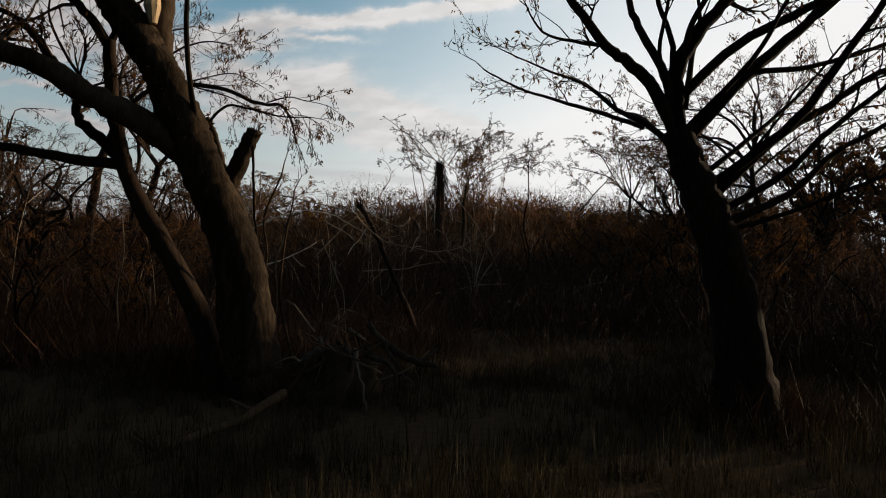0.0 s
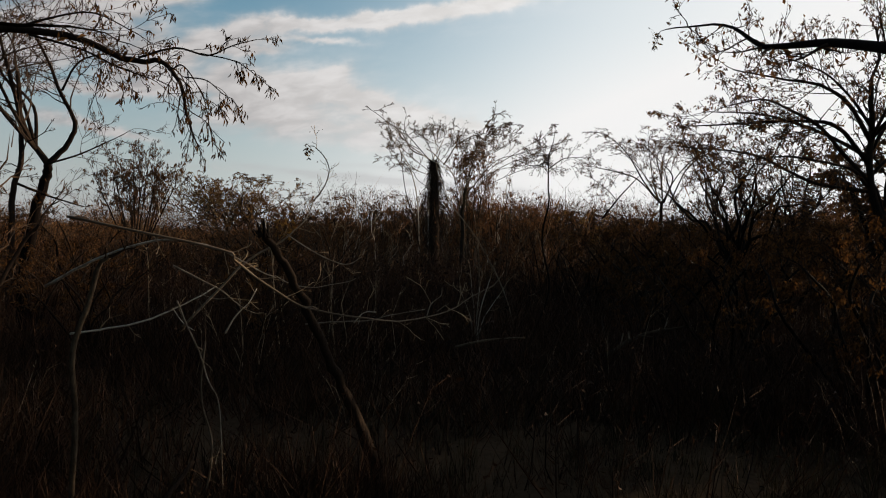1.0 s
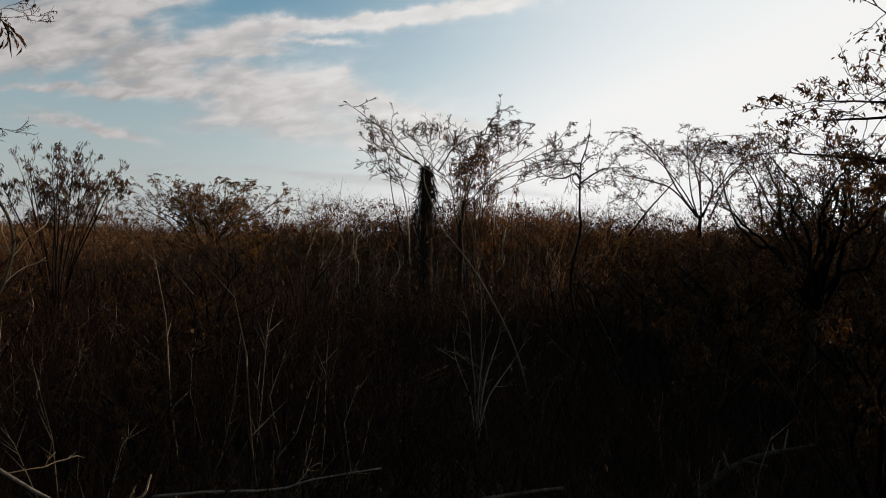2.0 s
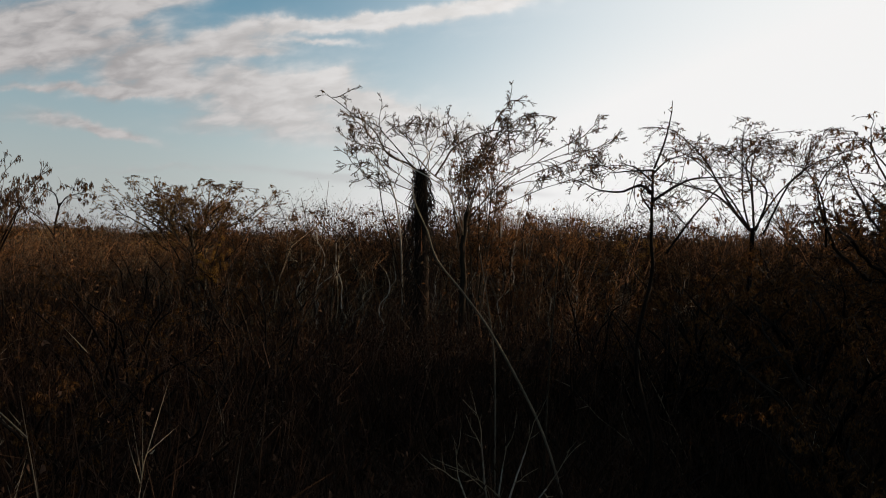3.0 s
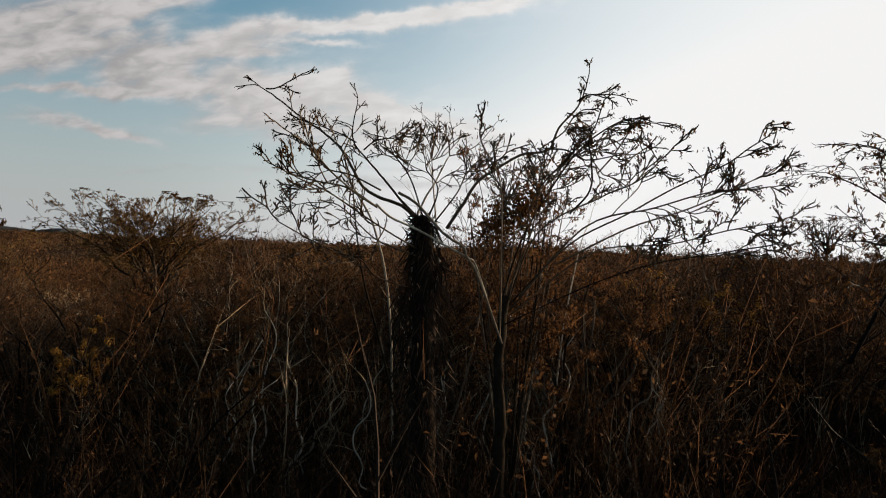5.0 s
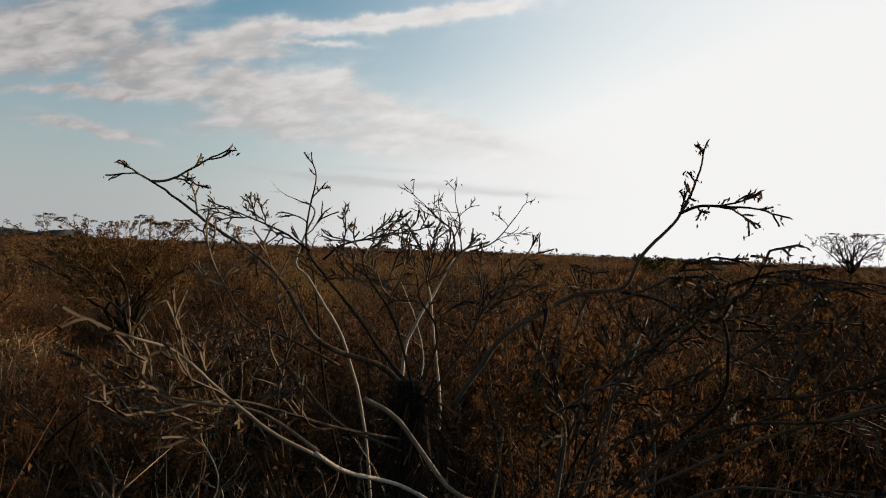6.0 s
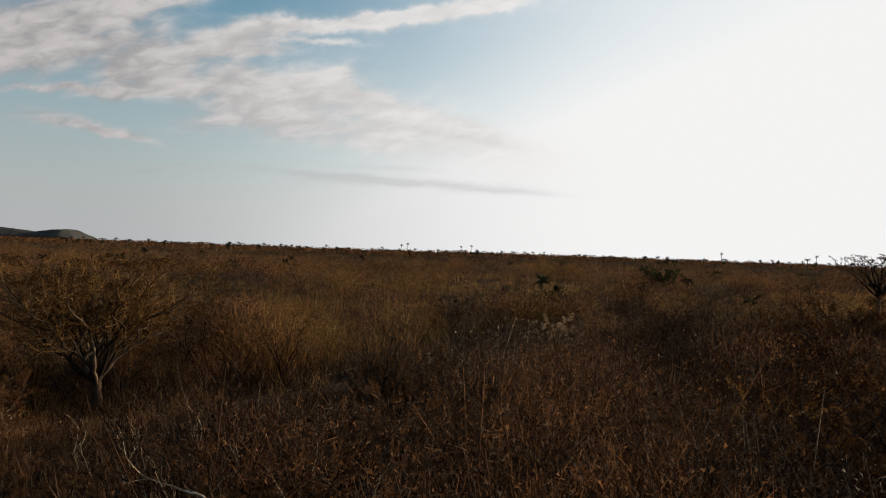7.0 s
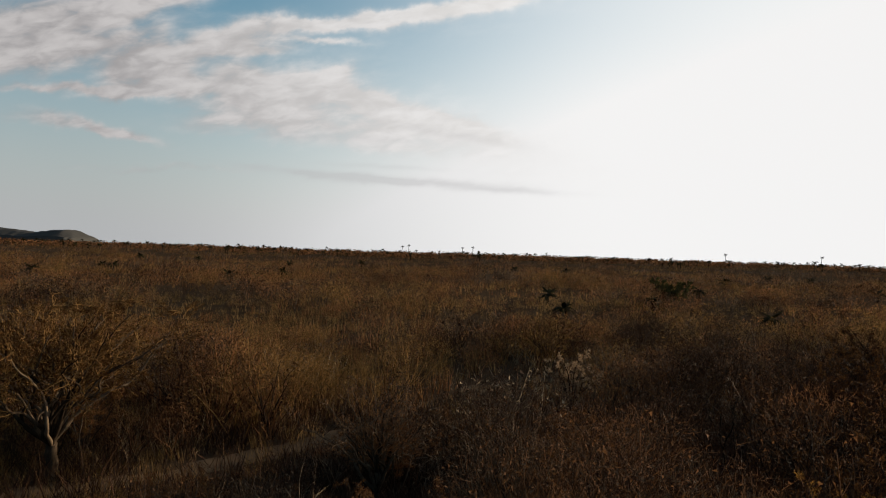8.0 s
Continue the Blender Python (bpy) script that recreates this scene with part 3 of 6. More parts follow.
def scrub():
    rng = random.Random(5)
    brush = []
    for k in range(6):
        p = Pile()
        for _ in range(30):
            a, r = rng.uniform(0, 6.3), 0.7 * math.sqrt(rng.random())
            at = Vector((math.cos(a) * r, math.sin(a) * r, -0.05))
            b = at + Vector((rng.gauss(0, 0.35), rng.gauss(0, 0.35), rng.uniform(0.35, 1.0)))
            sd = Vector((math.cos(a * 3), math.sin(a * 3), 0.3)) * rng.uniform(0.006, 0.018)
            i = len(p.v)
            p.v += [at - sd, at + sd, b]
            p.f.append((i, i + 1, i + 2))
        brush.append(with_material((np.array([tuple(c) for c in p.v], np.float32), np.array(p.f, np.int32)), 0))
    places = []
    while len(places) < 7500:
        y = 9.5 + 90 * rng.random() ** 1.5
        x = rng.uniform(-1, 1) * (0.62 * y + 4)
        if y < 15 and -3 < x < 6.5 and rng.random() < 0.6 or -46 < x < 7 and abs(y - track_mid(x)) < 2.0:
            continue
        h = rng.uniform(0.6, 1.5) * (0.7 + 1.3 * ease(14, 40, y)) * (0.5 if y < 15 and -3 < x < 6.5 else 1)
        places.append((x, y, rng.uniform(0, 6.3), h * rng.uniform(0.9, 1.4), h, rng.randrange(6)))
    for cx, cy, wide, many in ((-3.0, 9.2, 1.3, 90), (-1.6, 10.6, 1.4, 60), (-3.6, 11.4, 1.5, 60), (-0.9, 12.6, 1.0, 40), (3.6, 8.2, 1.2, 60)):
        for _ in range(many):  # low growth round the feet of the trees
            x, y, h = rng.gauss(cx, wide * 0.6), rng.gauss(cy, 0.5), rng.uniform(0.35, 0.95)
            places.append((x, y, rng.uniform(0, 6.3), h, h, rng.randrange(6)))
    stamp("undergrowth", brush, places, [STEM_SHADED], "matted dry undergrowth between taller stems, coloured dark for shade", "undergrowth")
    near = [with_material(stem_bush(rng, 13, 1.0, 0.6, 4, 6, 1.0, 0.45, 0.026), 0) for k in range(8)]
    near += [with_material(stem_bush(rng, 7, 1.0, 0.5, 1, 6, 1.0, 0.6, 0.022), 1) for k in range(3)]
    near += [with_material(stem_bush(rng, 13, 1.0, 0.6, 5, 6, 0.9, 0.5, 0.024), 2) for k in range(4)]
    places, tries = [], 0
    while len(places) < 950 and tries < 20000:
        tries += 1
        y = 11.5 + 35 * rng.random() ** 1.1
        x = rng.uniform(-1, 1) * (0.62 * y + 3)
        if y < 15 and -2.6 < x < 6 and rng.random() < 0.75:
            continue
        clump = noise.noise((x * 0.16, y * 0.16, 2))
        if rng.random() > 0.62 + clump:
            continue
        h = (2.1 + 1.2 * ease(14, 34, y) + 1.2 * ease(36, 44, y)) * rng.uniform(0.5, 1.25) * (1 + 0.5 * clump)
        if rng.random() < 0.12 and y > 26:
            h *= 1.3
        h = min(h, ceiling_height(x, y) * rng.uniform(0.70, 0.97))
        if 22 < y < 41 and abs(x - 0.26 + 0.396 * (y - 20)) < 1.0:  # lower before the golden shrub
            h = min(h, 4.4 - 1.5 * (y - 20) / 20.5)
        # mostly the lit stem colour beyond y 33, the shade-dark one before it
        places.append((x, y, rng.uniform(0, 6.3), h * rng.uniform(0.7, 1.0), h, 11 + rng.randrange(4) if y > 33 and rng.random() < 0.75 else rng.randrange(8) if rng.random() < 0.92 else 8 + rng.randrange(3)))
    for _ in range(60):  # close round the broken tree
        x, y = rng.gauss(0.3, 1.8), rng.uniform(30.5, 36.2)
        h = min(rng.uniform(2.8, 4.4), ceiling_height(x, y) * 0.7)
        places.append((x, y, rng.uniform(0, 6.3), h * 0.8, h, rng.randrange(8)))
    for _ in range(130):  # dense stand out of view along the sunward side, added to shade the clearing
        x, y = rng.uniform(6.5, 15), rng.uniform(6, 21)
        # a gap along the sun's direction lets light onto the floor
        if x > 0.62 * y - 0.5 and abs(y - 5.9 - 0.577 * (x - 2.5)) > 1.2:
            h = rng.uniform(2.3, 3.1)
            places.append((x, y, rng.uniform(0, 6.3), h * 0.9, h, rng.randrange(8)))
    stamp("dry_thicket", near, places, [STEM_SHADED, STEM_PALE, STEM], "dense leafless thicket of dry stems, brown darkened for shade", "scrub")
    crowns = [twiggy_crown(rng, 9, 420, 330, rng.uniform(0.42, 0.62)) for k in range(8)]
    mid = [with_material(sh, m) for m in range(5) for sh in crowns]
    crowns = [twiggy_crown(rng, 12, 800, 560, rng.uniform(0.40, 0.58), 0.6, 0.7) for k in range(6)]
    mid += [with_material(sh, m) for m in range(4) for sh in crowns]
    places, tries, taken = [], 0, {}
    while len(places) < 950 and tries < 60000:
        tries += 1
        y = 45 + 80 * rng.random() ** 1.15
        x = rng.uniform(-1, 1) * (0.62 * (y - 20) + 12)
        clump = noise.noise((x * 0.07, y * 0.07, 4)) + 0.5 * noise.noise((x * 0.22, y * 0.22, 8))
        h = (7.2 - 2.8 * ease(66, 125, y)) * rng.uniform(0.55, 1.1) * max(0.4, 1 + 0.7 * clump)
        h *= 1 - 0.35 * ease(-0.15, -0.45, x / (y - 20))
        h = min(h, (5.7 if x > 2 else 6.1) + 0.028 * (y - 20) + rng.gauss(0, 0.3), wood_limit(x, y) * rng.uniform(0.75, 1.0))
        if h < 0.7 or rng.random() > (0.62 + 1.3 * clump if y < 70 else 0.75 + clump) or -46 < x < 7 and abs(y - track_mid(x)) < 1.6 + h * 0.4:
            continue
        cell = (int(x // 3), int(y // 3))
        if taken.setdefault(cell, 0) > (1 if h > 2.5 else 2):
            continue
        taken[cell] += 1
        # golder to the left; nearer crowns darker, for the shaded gaps between them
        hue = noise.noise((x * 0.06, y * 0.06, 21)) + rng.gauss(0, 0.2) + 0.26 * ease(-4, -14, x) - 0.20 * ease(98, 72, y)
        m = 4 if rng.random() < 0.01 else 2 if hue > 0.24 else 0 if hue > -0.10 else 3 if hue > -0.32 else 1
        k = m * 8 + rng.randrange(8)
        # dark stem colours on the right stand in for the shadow there
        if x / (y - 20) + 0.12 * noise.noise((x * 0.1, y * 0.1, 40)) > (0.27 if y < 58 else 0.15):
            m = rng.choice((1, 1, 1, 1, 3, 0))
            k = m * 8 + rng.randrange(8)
        if y < 84 and (m in (2, 4) or rng.random() < 0.5):
            m = rng.choice((0, 1, 3))
        if y < (76 if x > 0 else 64):
            k = 40 + min(m, 3) * 6 + rng.randrange(6)
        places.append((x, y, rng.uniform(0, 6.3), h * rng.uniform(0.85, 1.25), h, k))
    stamp("low_woodland", mid, places, [STEM, STEM_SHADED, STEM_GOLD, STEM_GREY, STEM_PALE], "low rust, golden and grey bare woodland covering the plain, darkened for shade at right", "woodland")
    bare = [with_material(stem_bush(rng, 10, 1.0, 0.8, 2, 4, 0.75, 0.6, 0.02, 2), m) for m in (0, 1, 2) for k in range(4)]
    bare += [with_material(stem_bush(rng, 4, 1.0, 0.5, 0, 5, 1.4, 0.7, 0.02, 5), 2) for k in range(5)]
    bare += [with_material(stem_bush(rng, 9, 1.0, 0.6, 0, 4, 2.2, 0.6, 0.02, 4), 2) for k in range(4)]
    places = []
    while len(places) < 1000:
        y = 52 + 70 * rng.random() ** 1.2
        x = rng.uniform(-1, 1) * (0.62 * (y - 20) + 10)
        h = min(rng.uniform(1.6, 4.6), wood_limit(x, y))
        if h < 0.5 or y < 64 and rng.random() < 0.55 or -46 < x < 7 and abs(y - track_mid(x)) < 1.7 or rng.random() > 0.55 + noise.noise((x * 0.08, y * 0.08, 31)):
            continue
        places.append((x, y, rng.uniform(0, 6.3), h * rng.uniform(0.5, 0.8), h, rng.randrange(12)))
    for _ in range(420):  # bleached crooked stems among the rust ones
        y = 40 + 36 * rng.random()
        x = rng.uniform(-0.6, 0.6) * (y - 24)
        h = min(rng.uniform(3.0, 5.4), wood_limit(x, y) * 1.1)
        if h > 1.0 and not (-46 < x < 7 and abs(y - track_mid(x)) < 2.0):
            places.append((x, y, rng.uniform(0, 6.3), h * rng.uniform(0.5, 0.9), h, 12 + rng.randrange(5)))
    for cx, cy, wide, many in ((-15.5, 109, 3.5, 56), (-24, 104, 5, 34), (4.5, 84, 4, 18), (-33, 96, 6, 30)):
        for _ in range(many):  # stands of bleached stems beyond the track
            h = rng.uniform(2.4, 4.8)
            places.append((rng.gauss(cx, wide), rng.gauss(cy, wide * 0.6), rng.uniform(0, 6.3), h * 0.6, h, 17 + rng.randrange(4)))
    stamp("scrubland", bare, places, [STEM, STEM_GREY, STEM_PALE], "upright dry stems between the low trees", "scrub")
    small = [twiggy_crown(rng, 4, 140, 60, rng.uniform(0.5, 0.75), 2.2) for k in range(7)]
    mid = [with_material(sh, m) for m in range(4) for sh in small]
    places, tries = [], 0
    while len(places) < 1500 and tries < 30000:
        tries += 1
        y = 112 + 150 * rng.random() ** 1.25
        x = rng.uniform(-1, 1) * (0.62 * (y - 20) + 12)
        clump = noise.noise((x * 0.04, y * 0.04, 4)) + 0.5 * noise.noise((x * 0.14, y * 0.14, 8))
        if rng.random() > 0.6 + 1.2 * clump:
            continue
        h = 3.6 * rng.uniform(0.5, 1.15) * max(0.5, 1 + 0.7 * clump)
        hue = noise.noise((x * 0.035, y * 0.035, 21)) + rng.gauss(0, 0.2)
        m = 2 if hue > 0.2 else 0 if hue > -0.12 else 3 if hue > -0.32 else 1
        places.append((x, y, rng.uniform(0, 6.3), h * rng.uniform(0.9, 1.4), h, m * 7 + rng.randrange(7)))
    stamp("distant_woodland", mid, places, [STEM, STEM_SHADED, STEM_GOLD, STEM_GREY], "rust and grey bare low woodland further off", "woodland")
    places = []
    while len(places) < 760:
        x, y = rng.uniform(-70, 70), rng.uniform(-30, 75)
        if abs(x) < 0.66 * y + 6 or math.hypot(x, y) < 13:
            continue
        h = rng.uniform(1.5, 4.2)
        places.append((x, y, rng.uniform(0, 6.3), h * rng.uniform(0.9, 1.4), h, rng.randrange(28)))
    stamp("outer_scrub", mid, places, [STEM, STEM_SHADED, STEM_GOLD, STEM_GREY], "brown bare scrub around the clearing and thicket", "scrub")
    tufts = [with_material(blades(rng, 20, 0.6, 0.012, 0.3, 1.2), 0) for k in range(6)]
    places = []
    while len(places) < 4600:
        y = 62 + 117 * rng.random() ** 1.1
        x = rng.uniform(-1, 1) * (0.62 * (y - 16) + 8)
        if y < 102 and x > -9 or -46 < x < 7 and abs(y - track_mid(x)) < 1.1:
            continue
        if rng.random() > 0.52 + 1.4 * noise.noise((x * 0.06, y * 0.06, 14)):
            continue
        places.append((x, y, rng.uniform(0, 6.3), rng.uniform(0.8, 1.8), rng.uniform(0.8, 1.5), rng.randrange(6)))
    stamp("tall_grass", tufts, places, [STRAW], "tall golden dry grass between the bushes", "grass")
    tufts = [with_material(blades(rng, 13, 1.0, 0.028, 0.4, 1.2), k % 2) for k in range(6)]
    places = []
    while len(places) < 4200:
        y = 92 + 260 * rng.random() ** 1.4
        x = rng.uniform(-1, 1) * (0.62 * (y - 16) + 8)
        if rng.random() > 0.55 + 1.2 * noise.noise((x * 0.035, y * 0.025, 17)) - 0.45 * ease(0.1, 0.4, x / y) or -46 < x < 7 and abs(y - track_mid(x)) < 2:
            continue
        places.append((x, y, rng.uniform(0, 6.3), rng.uniform(1.0, 2.2), rng.uniform(0.8, 2.2), rng.randrange(6)))
    stamp("plain_grass", tufts, places, [STRAW, STEM], "tall golden and rust dry grass across the far plain", "grass")
    shapes = [stem_bush(rng, 12, 1.0, 1.0, 0, 0, 4.2, 0.7, 0.12, 1) for k in range(6)]
    far = [with_material(sh, m) for m in range(4) for sh in shapes]
    places = []
    while len(places) < 6500:
        y = 230 + 400 * rng.random() ** 1.5
        x = rng.uniform(-1, 1) * (0.60 * y + 6)
        clump = noise.noise((x * 0.05, y * 0.03, 9))
        if rng.random() > 0.65 + 1.5 * clump:
            continue
        h = 2.8 * rng.uniform(0.4, 1.4) * (1 + 0.25 * clump)
        hue = noise.noise((x * 0.02, y * 0.02, 21)) + rng.gauss(0, 0.2)
        # the dark stem is left out: distance haze is put into the colours
        m = 2 if hue > 0.1 else 0 if hue > -0.16 else 3
        places.append((x, y, rng.uniform(0, 6.3), h * rng.uniform(0.9, 1.6), h, m * 6 + rng.randrange(6)))
    stamp("far_scrub", far, places, [STEM, STEM_SHADED, STEM_GOLD, STEM_GREY], "far brown scrub thinning towards the horizon", "scrub")
    woods = [with_material(stem_bush(rng, 8, 1.0, 0.8, 2, 0, 22.0, 0.5, 0.35, 1), 0) for k in range(6)]
    places = []
    while len(places) < 2800:
        y = 520 + 330 * rng.random()
        x = rng.uniform(-1, 1) * (0.66 * y + 10)
        h = 4.6 * rng.uniform(0.25, 1.0) ** 2
        places.append((x, y, rng.uniform(0, 6.3), h * rng.uniform(0.8, 2.2), h, rng.randrange(6)))
    spiky = []
    for k in range(5):
        p = Pile()
        p.spike(Vector((0, 0, -0.1)), Vector((0, 0, 0.9)), 0.05)
        for _ in range(11):
            a, up = rng.uniform(0, 6.3), rng.uniform(-0.3, 1.0)
            p.leaf(Vector((0, 0, 0.72)), Vector((math.cos(a), math.sin(a), up)), rng.uniform(0.22, 0.38), 0.22)
        spiky.append(with_material((np.array([tuple(c) for c in p.v], np.float32), np.array(p.f, np.int32)), 0))
    palmy = []
    while len(palmy) < 520:
        y = rng.uniform(430, 760)
        h = rng.uniform(2.2, 4.6)
        palmy.append((rng.uniform(-0.64, 0.64) * y, y, rng.uniform(0, 6.3), h, h, rng.randrange(5)))
    stamp("far_palm_scrub", spiky, palmy, [PALM_LEAF], "spiky line of small dark palms on the horizon", "palms")
    # lighter stem colour in place of haze over the far woods
    stamp("far_woods", woods, places, [STEM], "line of low woods on the horizon, colour lightened for haze", "woods")


scrub()


def grass():
    rng = random.Random(9)
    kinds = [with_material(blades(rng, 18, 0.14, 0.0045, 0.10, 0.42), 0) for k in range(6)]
    places = []
    while len(places) < 8200:
        y = 1.0 + 24 * rng.random() ** 1.2
        x = rng.uniform(-1, 1) * (0.72 * y + 4)
        if rng.random() > 0.60 + noise.noise((x * 0.5, y * 0.5, 6)):
            continue
        s = rng.uniform(0.6, 1.3)
        places.append((x, y, rng.uniform(0, 6.3), s, s * rng.uniform(0.7, 1.2), rng.randrange(6)))
    stamp("grass", kinds, places, [LITTER], "thin dull grass and litter on the clearing floor, darkened for shade", "grass")


grass()


# ------------------------------------------------------------------ the two trees by the clearing's edge
def leaning_tree():
    y = 8.5
    t = Plant("leaning_tree", "old leaning tree with dark furrowed bark and shaggy limbs", "tree", -2.3, y, 11, BARK)
    t.single = True
    t.wood("trunk", [(-2.27, y, -0.1), *side_on(y, y, (-2.35, 0.66), (-2.61, 1.85), (-2.94, 2.54), (-3.25, 3.23), (-3.59, 3.92), (-3.91, 4.41), (-4.23, 4.84), (-4.69, 5.31), (-5.31, 5.97))],
           0.31, 0.17, 20, 0.16, 10, 0.012, flare=0.35)
    t.limb(side_on(y, y - 0.6, (-3.27, 2.96), (-3.81, 3.32), (-4.38, 3.57), (-4.96, 3.90), (-5.60, 4.12), (-6.46, 4.38), (-7.43, 4.82)), 0.18, 0.09, 5, 1.0, 2, sides=12, lo=0.6)
    t.wood("second_stem", side_on(y + 0.1, y + 0.5, (-3.35, 3.09), (-3.63, 3.71), (-3.73, 4.26), (-3.74, 4.83), (-3.72, 5.44), (-3.63, 6.24)), 0.18, 0.11, 12, 0.12, 6, 0.02)
    p = Pile()
    p.tube([Vector(q) - t.base for q in side_on(y - 0.06, y - 0.04, (-3.69, 4.51), (-3.71, 4.73), (-3.70, 5.09))], [0.045, 0.102, 0.053], 9, 0.2)
    part("bare_wood", p, HEARTWOOD, t.root, "pale torn wood where the bark has gone")
    t.limb(side_on(y - 0.1, y - 0.2, (-3.07, 2.74), (-3.10, 3.31), (-3.21, 4.08), (-3.24, 4.85), (-3.19, 5.71)), 0.040, 0.026, 0)
    # shaggy growth along the big limb and upper trunk
    shag, rng = Pile(), t.rng
    for a, b, many, rad in (((-3.36, 3.05), (-5.66, 4.16), 420, 0.14), ((-2.83, 2.52), (-3.72, 4.11), 240, 0.20)):
        for _ in range(many):
            f, q = rng.random(), rng.uniform(0, 6.3)
            at = Vector((a[0] + (b[0] - a[0]) * f, y + math.cos(q) * rad, a[1] + (b[1] - a[1]) * f + math.sin(q) * rad)) - t.base
            shag.leaf(at, Vector((rng.gauss(0, 0.6), math.cos(q), math.sin(q) * 0.6 - 0.5)), rng.uniform(0.04, 0.10), 0.3)
    tagged(part("shaggy_growth", shag, LEAF_DRY, t.root, "withered clinging plants on the bark"), kind="stuff")
    t.done()


leaning_tree()


def stub_tree():
    y = 9.6
    t = Plant("stub_tree", "dead forked tree snapped off at a jagged stub", "tree", -2.85, y, 16, BARK)
    t.single = True
    t.wood("trunk", side_on(y, y, (-2.85, -0.1), (-2.98, 0.9), (-3.12, 2.2), (-3.03, 2.71), (-2.84, 3.08), (-2.72, 3.42)), 0.17, 0.105, 14, 0.22, 7, 0.02, flare=0.3)
    p, rng = Pile(), t.rng
    for k in range(16):
        a = k * 0.4
        at = Vector((-2.73 + 0.08 * math.cos(a), y + 0.08 * math.sin(a), 3.34)) - t.base
        p.spike(at, at + Vector((rng.gauss(0.03, 0.03), rng.gauss(0, 0.03), rng.uniform(0.05, 0.2))), 0.03)
    tagged(part("torn_end", p, BARK, t.root, "splintered broken wood"), kind="stuff")
    t.limb(side_on(y, y + 0.1, (-3.10, 2.55), (-3.16, 2.95), (-3.30, 3.35), (-3.42, 3.6)), 0.07, 0.03, 0)
    t.limb(side_on(y, y + 0.5, (-3.10, 2.45), (-3.45, 3.0), (-3.75, 3.5), (-4.05, 4.3)), 0.06, 0.02, 4, 0.5, 1, lo=0.5)
    t.limb(side_on(y, y + 0.4, (-3.5, 3.3), (-3.2, 3.75), (-2.9, 3.78), (-2.45, 3.7), (-2.0, 3.72)), 0.024, 0.008, 5, 0.4, 1, lo=0.4, up=-0.2)
    # a dead vine hanging from the stub
    t.limb(side_on(y - 0.1, y - 0.2, (-2.70, 3.2), (-2.66, 2.7), (-2.62, 2.2), (-2.50, 1.5), (-2.52, 0.6)), 0.020, 0.012, 2, 0.3, 1, name="vine")
    shag = Pile()
    for _ in range(260):
        f, q = rng.random(), rng.uniform(0, 6.3)
        at = Vector((-3.1 - 0.32 * f, y + math.cos(q) * 0.07, 2.6 + f + math.sin(q) * 0.07)) - t.base
        shag.leaf(at, Vector((rng.gauss(0, 0.6), math.cos(q), math.sin(q) * 0.6 - 0.5)), rng.uniform(0.04, 0.11), 0.3)
    tagged(part("shaggy_growth", shag, LEAF_DRY, t.root, "withered clinging plants on the bark"), kind="stuff")
    t.done()


stub_tree()


def slender_tree():
    y = 8.75
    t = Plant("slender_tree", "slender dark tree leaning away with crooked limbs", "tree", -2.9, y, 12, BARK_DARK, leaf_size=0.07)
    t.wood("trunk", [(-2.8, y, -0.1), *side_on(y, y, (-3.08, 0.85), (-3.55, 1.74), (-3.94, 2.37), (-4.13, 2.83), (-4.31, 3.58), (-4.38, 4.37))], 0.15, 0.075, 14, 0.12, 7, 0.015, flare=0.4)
    t.limb(side_on(y, y - 0.4, (-4.38, 4.3), (-4.6, 4.65), (-4.9, 4.93), (-5.35, 5.27), (-6.0, 5.8)), 0.07, 0.03, 4, 0.9)
    t.limb(side_on(y, y + 0.3, (-4.38, 4.3), (-4.21, 4.81), (-4.13, 5.32), (-4.1, 6.1)), 0.05, 0.02, 4, 0.8)
    t.limb(side_on(y, y - 0.2, (-4.17, 2.79), (-4.82, 2.84), (-5.33, 2.91), (-6.12, 3.0), (-7.0, 3.15)), 0.075, 0.045, 3, 0.7, lo=0.5)
    t.limb(side_on(y, y - 0.2, (-4.14, 2.85), (-4.45, 3.12), (-4.70, 3.35), (-4.74, 3.62), (-5.01, 4.06), (-5.46, 4.54), (-6.05, 4.81)), 0.085, 0.025, 6, 0.9)
    t.limb(side_on(y, y + 0.2, (-4.75, 3.7), (-4.45, 3.86), (-4.1, 4.0)), 0.02, 0.008, 3, 0.4, 1)
    t.done()


slender_tree()


